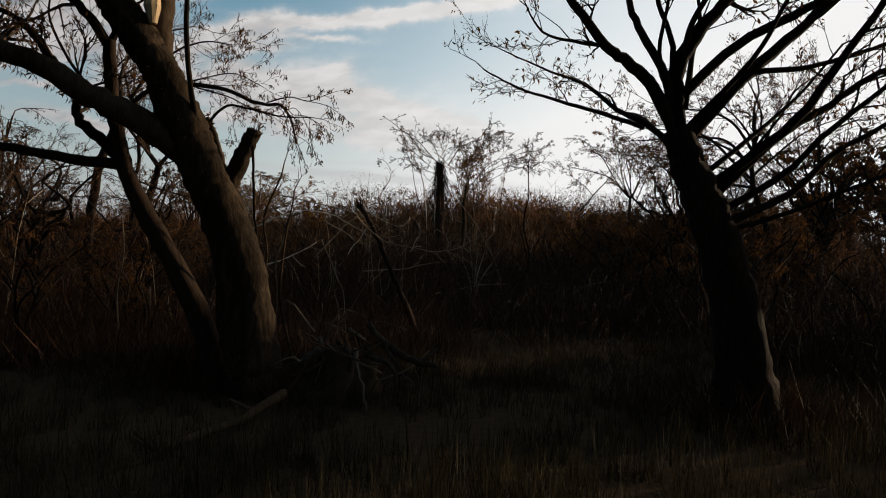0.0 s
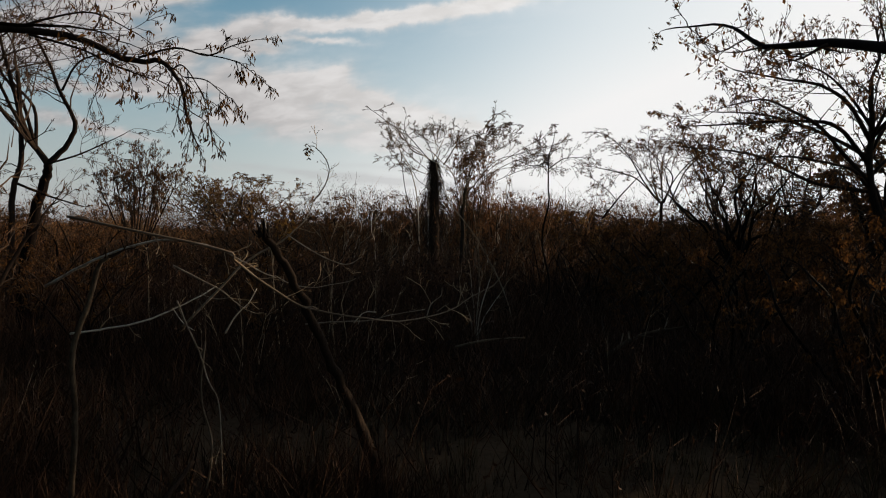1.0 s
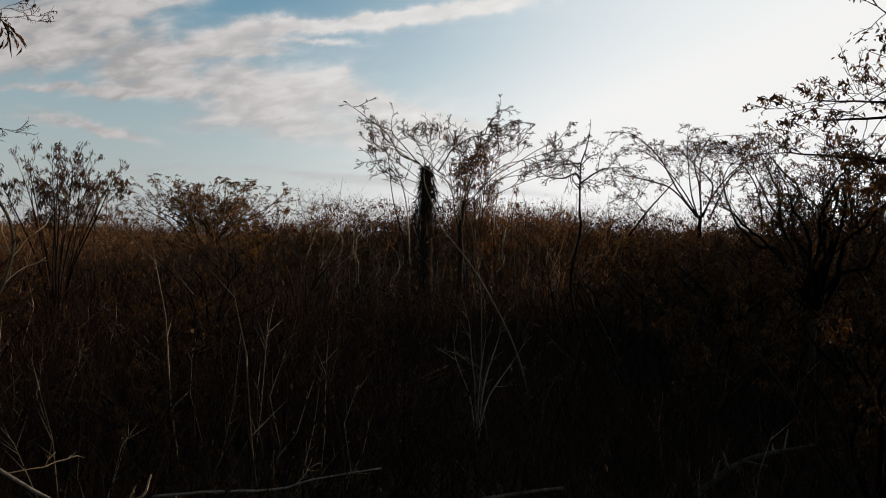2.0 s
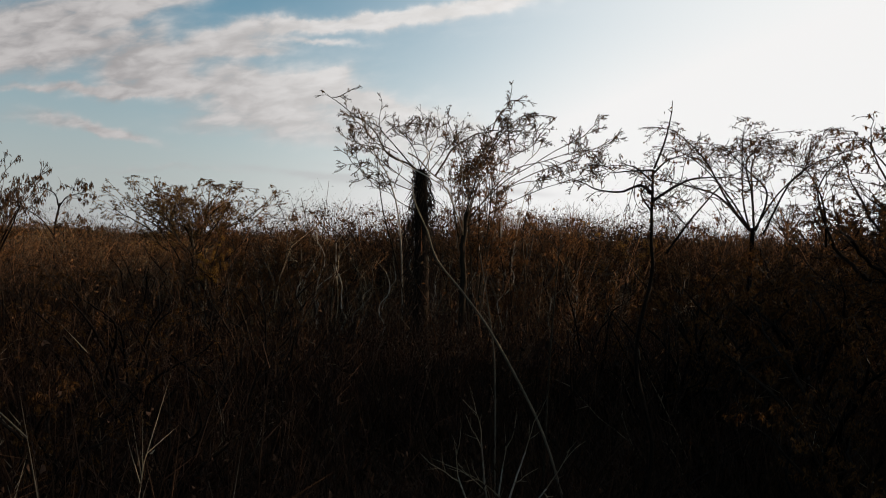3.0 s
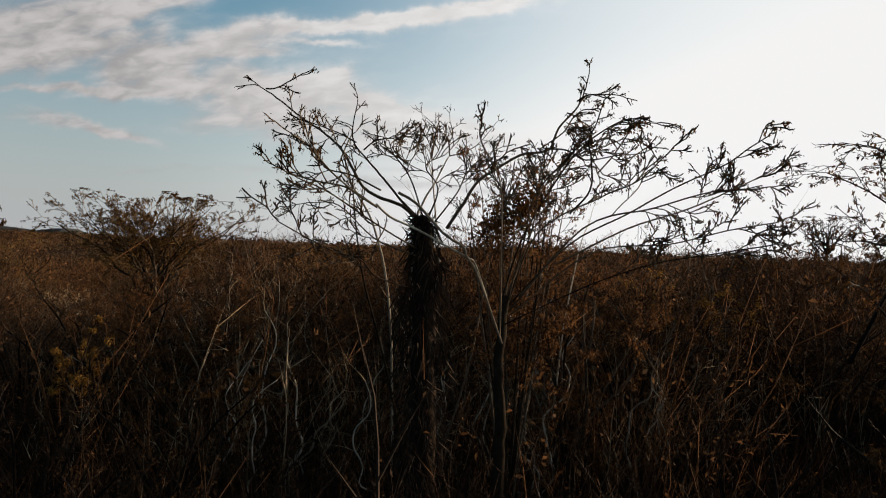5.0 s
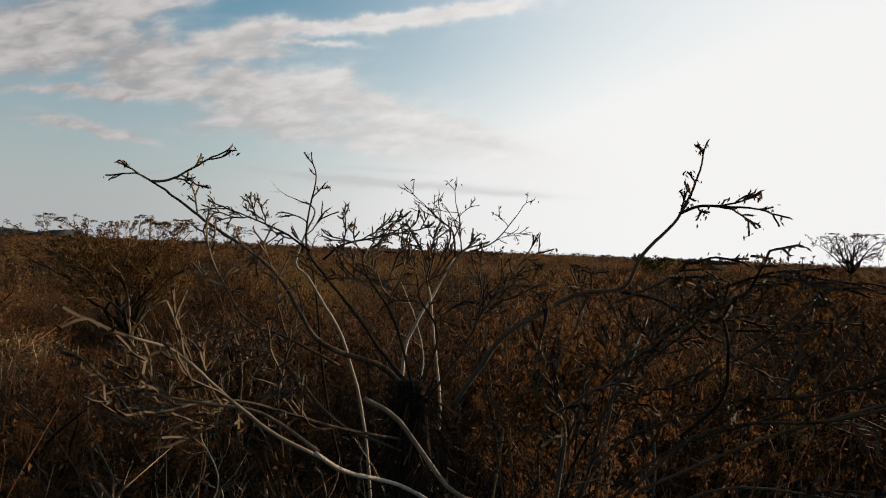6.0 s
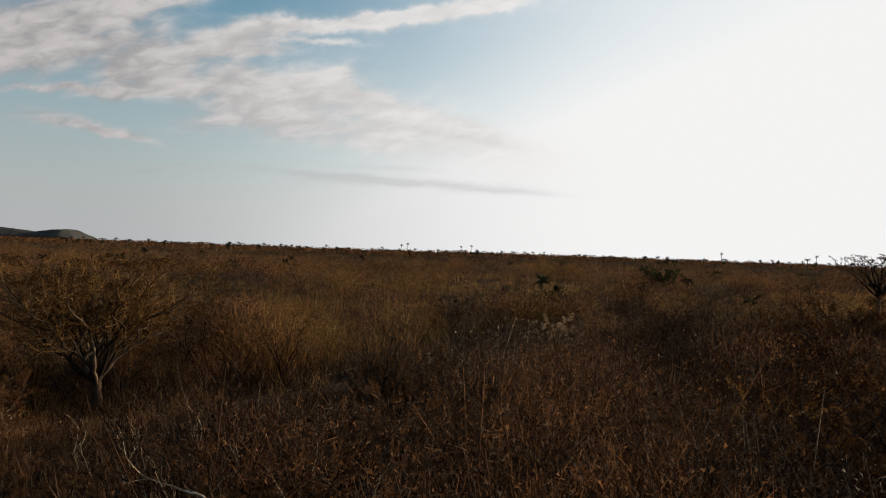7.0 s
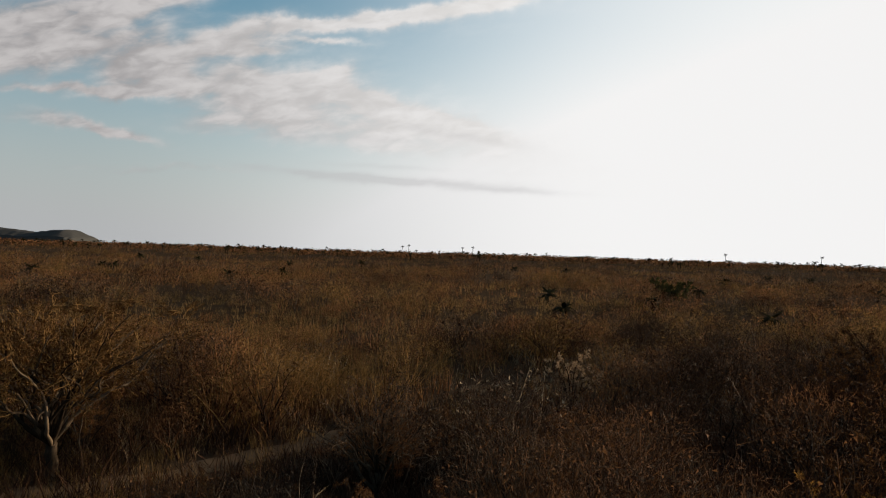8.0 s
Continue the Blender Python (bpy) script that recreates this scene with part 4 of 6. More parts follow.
def fan_tree():
    y = 7.8
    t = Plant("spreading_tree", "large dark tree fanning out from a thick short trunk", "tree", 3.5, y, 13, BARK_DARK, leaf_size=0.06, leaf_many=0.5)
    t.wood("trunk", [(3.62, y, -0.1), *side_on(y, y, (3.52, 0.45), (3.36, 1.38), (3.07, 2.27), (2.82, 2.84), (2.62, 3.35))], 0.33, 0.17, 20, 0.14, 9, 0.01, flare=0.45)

    def fan(y1, r0, r1, many, *xz, **kw):
        pts = side_on(y, y1, *xz)
        pts = pts[:1] + [(a + t.rng.gauss(0, 0.035), b + t.rng.gauss(0, 0.06), c + t.rng.gauss(0, 0.035)) for a, b, c in pts[1:]]
        t.limb(pts, r0, r1, many, 0.75, 2, kids=3, **kw)

    fan(9.5, 0.044, 0.008, 8, (2.65, 3.10), (2.34, 3.43), (2.05, 3.70), (1.76, 4.05), (1.25, 4.32), (0.66, 4.72), lo=0.45)
    t.limb([(2.34, 8.12, 3.42), (1.9, 8.3, 3.60), (1.4, 8.6, 3.80), (0.9, 8.9, 4.02), (0.45, 9.2, 4.32)], 0.032, 0.010, 5, 0.6, 2, kids=3, lo=0.4)
    t.limb([(2.95, 8.0, 2.95), (3.05, 10.0, 3.74), (3.10, 11.2, 4.20), (3.05, 12.2, 4.46), (3.08, 13.2, 4.98), (2.9, 14.6, 5.38)], 0.05, 0.007, 9, 0.45, 2, kids=3, lo=0.4)
    fan(7.6, 0.085, 0.030, 7, (2.66, 3.2), (2.29, 3.79), (1.99, 4.1), (1.72, 4.32), (1.35, 4.79), (1.0, 5.22), (0.7, 5.8), lo=0.5)
    fan(7.5, 0.027, 0.007, 6, (1.74, 4.28), (1.43, 4.27), (1.04, 4.42), (0.84, 4.63))
    fan(7.9, 0.061, 0.024, 5, (2.6, 3.42), (2.48, 3.99), (2.2, 4.43), (2.06, 4.81), (1.97, 5.33), (1.8, 6.0), lo=0.6)
    fan(8.1, 0.109, 0.036, 6, (2.62, 3.3), (2.6, 4.06), (2.84, 4.52), (3.22, 4.86), (3.59, 5.26), (4.1, 6.0), lo=0.6)
    fan(7.4, 0.041, 0.018, 5, (2.61, 4.05), (2.74, 4.58), (2.95, 5.11), (3.1, 5.9), lo=0.6)
    fan(7.9, 0.041, 0.018, 5, (2.56, 3.9), (2.50, 4.4), (2.38, 4.9), (2.3, 5.6), lo=0.6)
    fan(7.3, 0.061, 0.027, 6, (2.66, 3.75), (3.24, 4.35), (3.87, 4.7), (4.38, 4.97), (4.88, 5.19), (5.6, 5.6), lo=0.5)
    fan(8.2, 0.082, 0.030, 6, (2.68, 3.2), (3.32, 3.9), (3.88, 4.44), (4.44, 4.91), (4.88, 5.32), (5.5, 5.9), lo=0.5)
    fan(8.4, 0.041, 0.015, 7, (3.3, 3.88), (3.6, 4.02), (4.15, 4.19), (4.97, 4.45), (5.49, 4.63), (6.3, 4.95), lo=0.4)
    fan(7.2, 0.058, 0.024, 6, (3.0, 2.7), (3.79, 3.47), (4.34, 4.2), (4.77, 4.93), (5.01, 5.32), (5.3, 6.0), lo=0.5)
    fan(8.3, 0.058, 0.024, 7, (3.05, 2.6), (3.93, 3.34), (4.43, 3.75), (4.98, 4.1), (5.57, 4.38), (6.4, 4.8), lo=0.5)
    fan(7.5, 0.044, 0.021, 6, (3.1, 2.4), (3.82, 2.92), (4.25, 3.35), (4.75, 3.83), (5.2, 4.3), lo=0.5)
    fan(8.1, 0.051, 0.018, 7, (3.1, 2.25), (3.96, 2.7), (4.58, 3.17), (5.21, 3.59), (6.2, 4.2), lo=0.4)
    fan(7.2, 0.034, 0.012, 7, (3.15, 2.2), (3.9, 2.45), (4.7, 2.85), (5.6, 3.2), lo=0.4)
    fan(8.8, 0.04, 0.016, 6, (2.7, 3.6), (2.9, 4.3), (3.05, 4.9), (3.1, 5.7), lo=0.5)
    fan(7.0, 0.035, 0.014, 6, (2.75, 3.4), (3.3, 4.15), (3.6, 4.75), (4.0, 5.6), lo=0.5)
    fan(8.9, 0.035, 0.014, 6, (3.0, 2.9), (3.6, 3.4), (4.3, 3.95), (5.1, 4.75), lo=0.5)
    fan(7.1, 0.03, 0.012, 6, (2.55, 3.6), (2.3, 4.2), (2.25, 4.7), (2.1, 5.4), lo=0.5)
    t.done()
    return t


fan_tree()


# ------------------------------------------------------------------ the broken tree in the middle of the thicket
def broken_tree():
    y = 37.0
    t = Plant("broken_tree", "broken-topped tree wrapped in dead vines with wide bare boughs", "tree", -0.2, y, 21, BARK_MID, LEAF_DRY, leaf_size=0.045, leaf_many=2.2, hang=0.9, twig=STEM_GREY)
    t.wood("trunk", [(-0.1, y, -0.1), *side_on(y, y, (-0.17, 1.5), (-0.25, 4.1), (-0.28, 5.4), (-0.32, 6.2), (-0.36, 6.52))], 0.26, 0.14, 14, 0.24, 7, 0.01, BARK_DARK, flare=0.4)
    t.fine = 0.0102
    p, rng = Pile(), t.rng
    for _ in range(1500):  # dead vines hanging round the trunk
        q, z = rng.uniform(0, 6.3), rng.uniform(1.2, 6.4)
        out = rng.uniform(0.12, 0.26 + 0.28 * ease(6.4, 4.6, z))
        at = Vector((-0.28 + math.cos(q) * out, y + math.sin(q) * out, z)) - t.base
        p.spike(at, at + Vector((rng.gauss(0, 0.12) + math.cos(q) * 0.1, rng.gauss(0, 0.12) + math.sin(q) * 0.1, -rng.uniform(0.1, 0.55))), rng.uniform(0.006, 0.022))
    for _ in range(260):  # splinters and dead creeper over the broken top
        q, r = rng.uniform(0, 6.3), 0.24 * math.sqrt(rng.random())
        at = Vector((-0.35 + math.cos(q) * r, y + math.sin(q) * r, rng.uniform(6.1, 6.5))) - t.base
        p.spike(at, at + Vector((rng.gauss(0, 0.10), rng.gauss(0, 0.10), rng.uniform(-0.1, 0.2))), rng.uniform(0.008, 0.022))
    tagged(part("vines", p, TWIG, t.root, "shaggy hanging dead vines"), kind="stuff")
    t.wood("second_stem", [(0.85, 35.3, -0.1), (1.0, 35.4, 1.6), (1.06, 35.6, 2.9), (1.02, 35.8, 4.2), (1.12, 36.1, 5.2)], 0.11, 0.07, 10, 0.2, 6, 0.03, BARK_MID)
    B, pale = t.bough, dict(bark=BARK_PALE, label="bleached pale bough")
    # the long bough to the one side, bleached where it sweeps before the trunk
    B(34.6, 35.0, 0.015, 0.022, 0, 0, (0.95, 4.6), (0.60, 5.6), (0.41, 5.78), (0.32, 5.94), (0.02, 6.17), (-0.37, 6.56), (-0.69, 6.72), **pale)
    B(37.0, 36.6, 0.034, 0.010, 5, 0.31, (-0.36, 6.40), (-0.72, 6.66), (-1.11, 6.82), (-1.40, 6.98), (-1.62, 7.30), (-1.83, 7.64), (-2.16, 7.91), (-2.53, 8.12), (-2.87, 8.38), (-3.24, 8.64), depth=1, lo=0.35, bark=BARK_GREY, jitter=0.015)
    B(36.5, 36.5, 0.016, 0.009, 4, 0.18, (-3.10, 8.57), (-2.95, 8.64), (-2.70, 8.70), (-2.48, 8.82), depth=1)
    B(35.9, 36.2, 0.016, 0.009, 5, 0.37, (-1.0, 6.85), (-1.5, 7.12), (-1.95, 7.25), (-2.25, 7.6))
    # the bough behind it, with its upright end
    B(37.1, 38.4, 0.026, 0.009, 6, 0.33, (-0.36, 6.42), (-0.75, 6.79), (-1.13, 7.17), (-1.43, 7.60), (-1.72, 7.92), (-1.79, 8.31), (-1.79, 8.80), depth=1, lo=0.5, bark=BARK_GREY)
    B(38.0, 38.6, 0.016, 0.009, 7, 0.31, (-1.56, 7.80), (-1.32, 8.01), (-0.88, 8.10), (-0.52, 8.23), lift=0.3)
    B(37.8, 38.3, 0.016, 0.009, 5, 0.26, (-1.69, 7.91), (-2.13, 8.14), (-2.74, 8.37))
    B(36.8, 37.6, 0.016, 0.009, 8, 0.41, (-0.30, 6.40), (-0.53, 7.20), (-0.90, 7.62), (-1.05, 7.86), lift=0.3)
    B(36.9, 37.8, 0.016, 0.009, 8, 0.41, (-0.26, 6.40), (-0.10, 7.0), (-0.32, 7.5), (0.0, 7.75), lift=0.25)
    B(36.9, 38.0, 0.016, 0.009, 7, 0.37, (-0.2, 6.3), (0.3, 6.9), (0.45, 7.4), (0.8, 7.7), lift=0.25)
    # the lower bleached bough
    B(35.2, 34.3, 0.014, 0.017, 0, 0, (0.85, 4.9), (0.57, 5.67), (0.36, 5.83), (0.03, 6.01), (-0.33, 6.15), (-0.67, 6.35), (-0.90, 6.48), **pale)
    B(34.3, 33.8, 0.016, 0.009, 6, 0.31, (-0.90, 6.48), (-1.18, 6.69), (-1.57, 6.97), (-1.80, 7.20), (-1.98, 7.36), bark=BARK_GREY, depth=1)
    B(34.4, 34.2, 0.016, 0.009, 4, 0.3, (-0.90, 6.48), (-1.37, 6.72), (-1.80, 6.80), (-2.15, 6.88), bark=BARK_GREY)
    # low boughs reaching out
    B(36.8, 33.2, 0.013, 0.008, 8, 0.37, (-0.40, 5.2), (-0.85, 5.55), (-1.3, 5.72), (-1.62, 5.95), (-2.0, 6.11), lift=0.3, bark=BARK_DARK, jitter=0.08)
    B(36.8, 34.0, 0.016, 0.009, 7, 0.37, (-0.43, 5.93), (-1.00, 6.28), (-1.64, 6.68), (-1.96, 6.81), lift=0.2)
    B(36.8, 37.6, 0.016, 0.009, 6, 0.37, (-0.43, 5.8), (-1.2, 6.1), (-1.9, 6.6), (-2.5, 6.75), lift=0.2)
    # the thick elbowed bough and its upright end
    B(36.8, 35.8, 0.032, 0.009, 4, 0.2, (0.10, 6.30), (0.39, 6.83), (0.69, 7.19), (1.28, 7.56), (1.73, 7.66), (1.86, 8.01), (2.13, 8.32), (2.24, 8.56), (2.28, 8.80), depth=1, lo=0.72)
    B(36.0, 35.0, 0.016, 0.009, 6, 0.37, (1.67, 7.64), (1.97, 7.58), (2.18, 7.40), (2.6, 7.45))
    B(35.8, 35.5, 0.016, 0.009, 4, 0.26, (2.12, 8.40), (2.33, 8.49), (2.63, 8.44), depth=1)
    # the fan from the second stem, its twigs spreading flat
    t.flat = 7.9
    B(36.3, 34.6, 0.018, 0.009, 10, 0.30, (1.04, 5.0), (1.38, 6.16), (1.79, 7.11), (2.15, 7.68), (2.59, 7.92), (2.79, 7.95))
    B(36.1, 34.0, 0.016, 0.009, 9, 0.30, (1.13, 5.0), (1.58, 6.2), (2.39, 6.79), (2.82, 7.07), (2.96, 7.3))
    B(36.0, 34.5, 0.017, 0.009, 10, 0.34, (1.16, 4.95), (2.30, 6.32), (3.24, 6.66), (3.95, 6.94), (4.35, 6.90))
    B(36.0, 33.5, 0.013, 0.008, 9, 0.33, (1.20, 4.9), (2.40, 5.92), (3.33, 6.14), (3.94, 6.30), (4.28, 6.46))
    B(35.9, 33.3, 0.012, 0.008, 8, 0.3, (1.10, 4.75), (2.28, 5.49), (3.08, 5.84), (3.69, 6.00), (4.12, 6.19))
    B(36.1, 35.0, 0.016, 0.009, 9, 0.34, (1.1, 5.1), (1.4, 6.24), (1.57, 6.97), (1.96, 7.37), (2.21, 7.48))
    B(36.1, 37.8, 0.016, 0.009, 8, 0.44, (1.10, 5.1), (1.25, 6.0), (1.35, 6.7), (1.7, 7.3))
    B(35.9, 34.8, 0.016, 0.009, 7, 0.37, (1.12, 5.1), (1.3, 6.1), (1.42, 6.8), (1.95, 7.5), lift=0.3)
    B(35.6, 33.2, 0.016, 0.009, 6, 0.33, (1.0, 4.5), (0.95, 5.9), (0.81, 6.81), (0.55, 7.2), bark=BARK_GREY)
    B(36.2, 34.4, 0.016, 0.009, 6, 0.30, (1.14, 5.0), (2.15, 6.07), (2.95, 6.63), (3.53, 7.01), (4.18, 7.33), (4.4, 7.54), (4.53, 7.68), lo=0.55)
    B(36.0, 35.4, 0.016, 0.009, 6, 0.30, (1.9, 5.75), (3.0, 6.30), (3.9, 6.72), (4.6, 7.05), (5.0, 7.25), lo=0.5)
    B(35.0, 34.2, 0.016, 0.009, 9, 0.24, (1.92, 6.53), (2.13, 6.89), (2.16, 7.27), (2.09, 7.56), (2.11, 7.82), (2.14, 8.06), lo=0.4, depth=1)
    B(35.0, 34.2, 0.012, 0.009, 7, 0.22, (2.32, 7.16), (2.48, 7.41), (2.57, 7.7), (2.64, 7.81), depth=1)
    B(35.6, 34.6, 0.012, 0.009, 7, 0.22, (1.51, 7.57), (1.78, 7.76), (1.89, 7.92), (1.99, 7.98), depth=1)
    t.flat = 0.0
    # dead creeper and leaves caught in the fork
    for _ in range(900):
        f = rng.random()
        at = Vector((0.75 + 0.95 * f + rng.gauss(0, 0.13), rng.gauss(36.6, 0.25), 6.25 + 0.75 * f + rng.gauss(0, 0.17))) - t.base
        t.leaves.leaf(at, Vector((rng.gauss(0, 1), rng.gauss(0, 1), rng.gauss(-0.9, 0.6))), rng.uniform(0.06, 0.15), 0.35)
    t.done()


broken_tree()


def rusty_bush():
    """A leafy bush glowing rust beyond the broken tree."""
    t = Plant("rust_bush", "dense rust-leaved bush behind the broken tree", "shrub", 1.55, 38.6, 27, BARK_MID, LEAF_RUST, leaf_size=0.075, leaf_many=5.0, hang=0.5)
    t.fine = 0.006
    for k in range(13):
        a = k * 2.4
        x, yy = 1.55 + 1.2 * math.cos(a) * (0.4 + 0.05 * k), 38.6 + 1.0 * math.sin(a) * (0.4 + 0.05 * k)
        t.bough(38.6, yy, 0.030, 0.010, 8, 0.5, (1.55, 0.0), (1.55 + (x - 1.55) * 0.35, 2.6), (1.55 + (x - 1.55) * 0.75, 4.9), (x, 6.0 + 1.2 * t.rng.random()), lo=0.4, name="stem", lift=0.3)
    t.done()


rusty_bush()


def pale_tree():
    t = Plant("bleached_tree", "slim many-stemmed bleached tree with a few withered leaves", "tree", -0.4, 39.6, 22, BARK_PALE, LEAF_DRY, leaf_size=0.055, leaf_many=1.3)
    t.fine = 0.0062
    B = t.bough
    B(39.6, 39.1, 0.040, 0.014, 0, 0, (-0.40, -0.1), (-0.52, 3.0), (-0.60, 6.1), (-0.44, 6.84), (-0.17, 7.35), (0.11, 7.90), name="stem", jitter=0.012)
    B(39.1, 39.0, 0.015, 0.007, 6, 0.34, (0.11, 7.90), (0.05, 8.20), (-0.12, 8.38), (-0.30, 8.56), bark=BARK_MID, depth=1, lo=0.2)
    B(39.1, 39.3, 0.015, 0.007, 6, 0.34, (0.11, 7.90), (0.36, 8.00), (0.62, 8.14), (0.94, 8.50), bark=BARK_MID, depth=1, lo=0.2)
    B(39.1, 39.4, 0.012, 0.007, 4, 0.3, (0.07, 8.15), (0.18, 8.4), (0.12, 8.65), bark=BARK_MID, depth=1, lo=0.3)
    B(39.6, 39.1, 0.030, 0.010, 4, 0.4, (-0.35, -0.1), (-0.1, 2.0), (-0.32, 3.8), (0.0, 5.4), (-0.10, 6.68), (-0.25, 7.35), (-0.33, 7.76), name="stem", lo=0.7, depth=1)
    B(39.7, 40.8, 0.030, 0.010, 4, 0.4, (-0.4, -0.1), (-1.0, 3.0), (-1.7, 5.6), (-2.1, 6.9), (-2.3, 7.6), name="stem", lo=0.6, depth=1, jitter=0.10, bark=BARK_MID)
    B(39.7, 41.2, 0.030, 0.010, 4, 0.4, (-0.35, -0.1), (0.5, 3.0), (1.0, 5.6), (1.2, 6.6), (1.35, 7.2), name="stem", lo=0.6, depth=1, jitter=0.10, bark=BARK_MID)
    t.done()


pale_tree()
wild_tree_list = (
    ("rust_tree", "bushy small tree with rust-brown withered leaves", 3.2, 41.0, 6.4, 2.2, 81, LEAF_RUST),
    ("rust_tree", "bushy small tree with rust-brown withered leaves", 5.6, 44.5, 6.0, 2.6, 82, LEAF_RUST),
    ("golden_tree", "twiggy small tree with golden withered leaves", 8.4, 48.0, 6.0, 2.6, 83, LEAF_GOLD),
    ("rust_tree", "bushy small tree with rust-brown withered leaves", 0.8, 46.0, 5.6, 2.4, 84, LEAF_RUST),
    ("grey_tree", "twiggy bare grey small tree in the thicket", -3.2, 49.0, 5.4, 2.4, 85, LEAF_DRY),
    ("grey_tree", "twiggy bare grey small tree in the thicket", 3.6, 53.0, 5.6, 2.6, 86, LEAF_RUST),
    ("grey_tree", "twiggy bare grey small tree in the thicket", 7.4, 59.4, 6.6, 2.6, 87, LEAF_RUST),
    ("grey_tree", "twiggy bare grey small tree in the thicket", 0.6, 61.0, 5.2, 2.6, 88, LEAF_DRY),
    ("golden_tree", "twiggy small tree with golden withered leaves", 14.5, 64.0, 5.6, 2.6, 89, LEAF_GOLD),
)

# ------------------------------------------------------------------ other trees
def wild_tree(name, label, x, y, height, radius, seed, limbs=7, trunk=0.3, fork=0.3, flat=True, leaf=LEAF_DRY, leaf_many=1.5, leaf_size=0.06, bark=BARK_DARK, level=2, kids=5, lean=(0, 0), many=8, group="scattered trees", lo=0.18, crook=0.05, fine=0.006):
    """A bare, wide-crowned small tree: short trunk, crooked rising limbs, a flattish crown."""
    t = Plant(name, label, "tree", x, y, seed, bark, leaf, group, leaf_size, leaf_many, 0.7)
    rng, g, t.fine = t.rng, t.base.z, fine
    t.flat = height * 0.88 if flat else 0.0
    fx, fy, fz = x + lean[0], y + lean[1], g + height * fork
    t.wood("trunk", [(x, y, g - 0.05), (x + lean[0] * 0.3 + rng.gauss(0, 0.08), y + lean[1] * 0.3, g + height * fork * 0.5), (fx, fy, fz)], trunk * 0.6, trunk * 0.42, 10, 0.14, 6, 0.02, flare=0.5)
    for k in range(limbs):
        a = 2 * math.pi * (k + rng.uniform(-0.3, 0.3)) / limbs
        out = radius * rng.uniform(0.55, 1.0)
        top = height * rng.uniform(0.84, 1.0) * (1.04 - (0.26 if flat else 0.36) * (out / radius) ** 2)
        pts = [(fx, fy, fz - 0.1)]
        for f, lift in ((0.25, 0.40), (0.55, 0.74), (0.85, 0.93)):
            pts.append((fx + math.cos(a) * out * f + rng.gauss(0, 0.12), fy + math.sin(a) * out * f + rng.gauss(0, 0.12), fz + (g + top - fz) * lift + rng.gauss(0, 0.1)))
        pts = [pts[0]] + [(px + rng.gauss(0, crook), py + rng.gauss(0, crook), pz + rng.gauss(0, crook * 0.6)) for px, py, pz in pts[1:]]
        t.limb(pts, trunk * 0.32, 0.018, many, radius * 0.27, level, kids=kids, lo=lo, up=0.25 if flat else 0.45)
    return t.done()


def dome_tree(name, label, x, y, height, radius, seed, mains=9, fork=0.3, trunk=0.2, bark=BARK_DARK, leaf=LEAF_DRY, leaf_many=1.6, leaf_size=0.07, twig=TWIG, fine=0.008, many=5, depth=2, rise=0.9, group="scattered trees", lean=0.0, twigs=0.2, hang=0.7, droop=0.28, crook=0.035, slim=1.0):
    """A flat-domed bare tree: limbs fan straight out from a low fork and end in a shallow canopy of forking twigs."""
    t = Plant(name, label, "tree", x, y, seed, bark, leaf, group, leaf_size, leaf_many, hang, twig=twig)
    rng, g, t.fine = t.rng, t.base.z, fine
    t.flat = height * 0.93
    fz = g + height * fork
    t.wood("trunk", [(x, y, g - 0.05), (x + lean * 0.4 + rng.gauss(0, 0.05), y, g + height * fork * 0.5), (x + lean, y, fz)], trunk * 0.45, trunk * 0.36, 10, 0.2, 6, 0.03, BARK_MID, flare=0.5)
    for k in range(mains):
        a = 2 * math.pi * (k + rng.uniform(-0.3, 0.3)) / mains
        u = radius * (0.25 + 0.75 * (k * 0.618 % 1.0))
        top = g + height * (rise - droop * (u / radius) ** 2 + rng.uniform(-0.04, 0.04))
        c, d = math.cos(a), math.sin(a)
        pts = [(x + lean, y, fz - 0.1)]
        for f, h in ((0.16, 0.22), (0.30, 0.43), (0.46, 0.58), (0.62, 0.76), (0.86, 0.93)):
            pts.append((x + lean + c * u * f + rng.gauss(0, crook * radius), y + d * u * f + rng.gauss(0, crook * radius), fz + (top - fz) * h + rng.gauss(0, crook * 0.6 * height)))
        line, rads = t.wood("limb", pts, trunk * slim * rng.uniform(0.24, 0.34), 0.022, 7, 0.12, 4, 0.09)
        t.crown(line, rads, many, radius * twigs, depth, 0.35, 32, 0.12)
    return t.done()


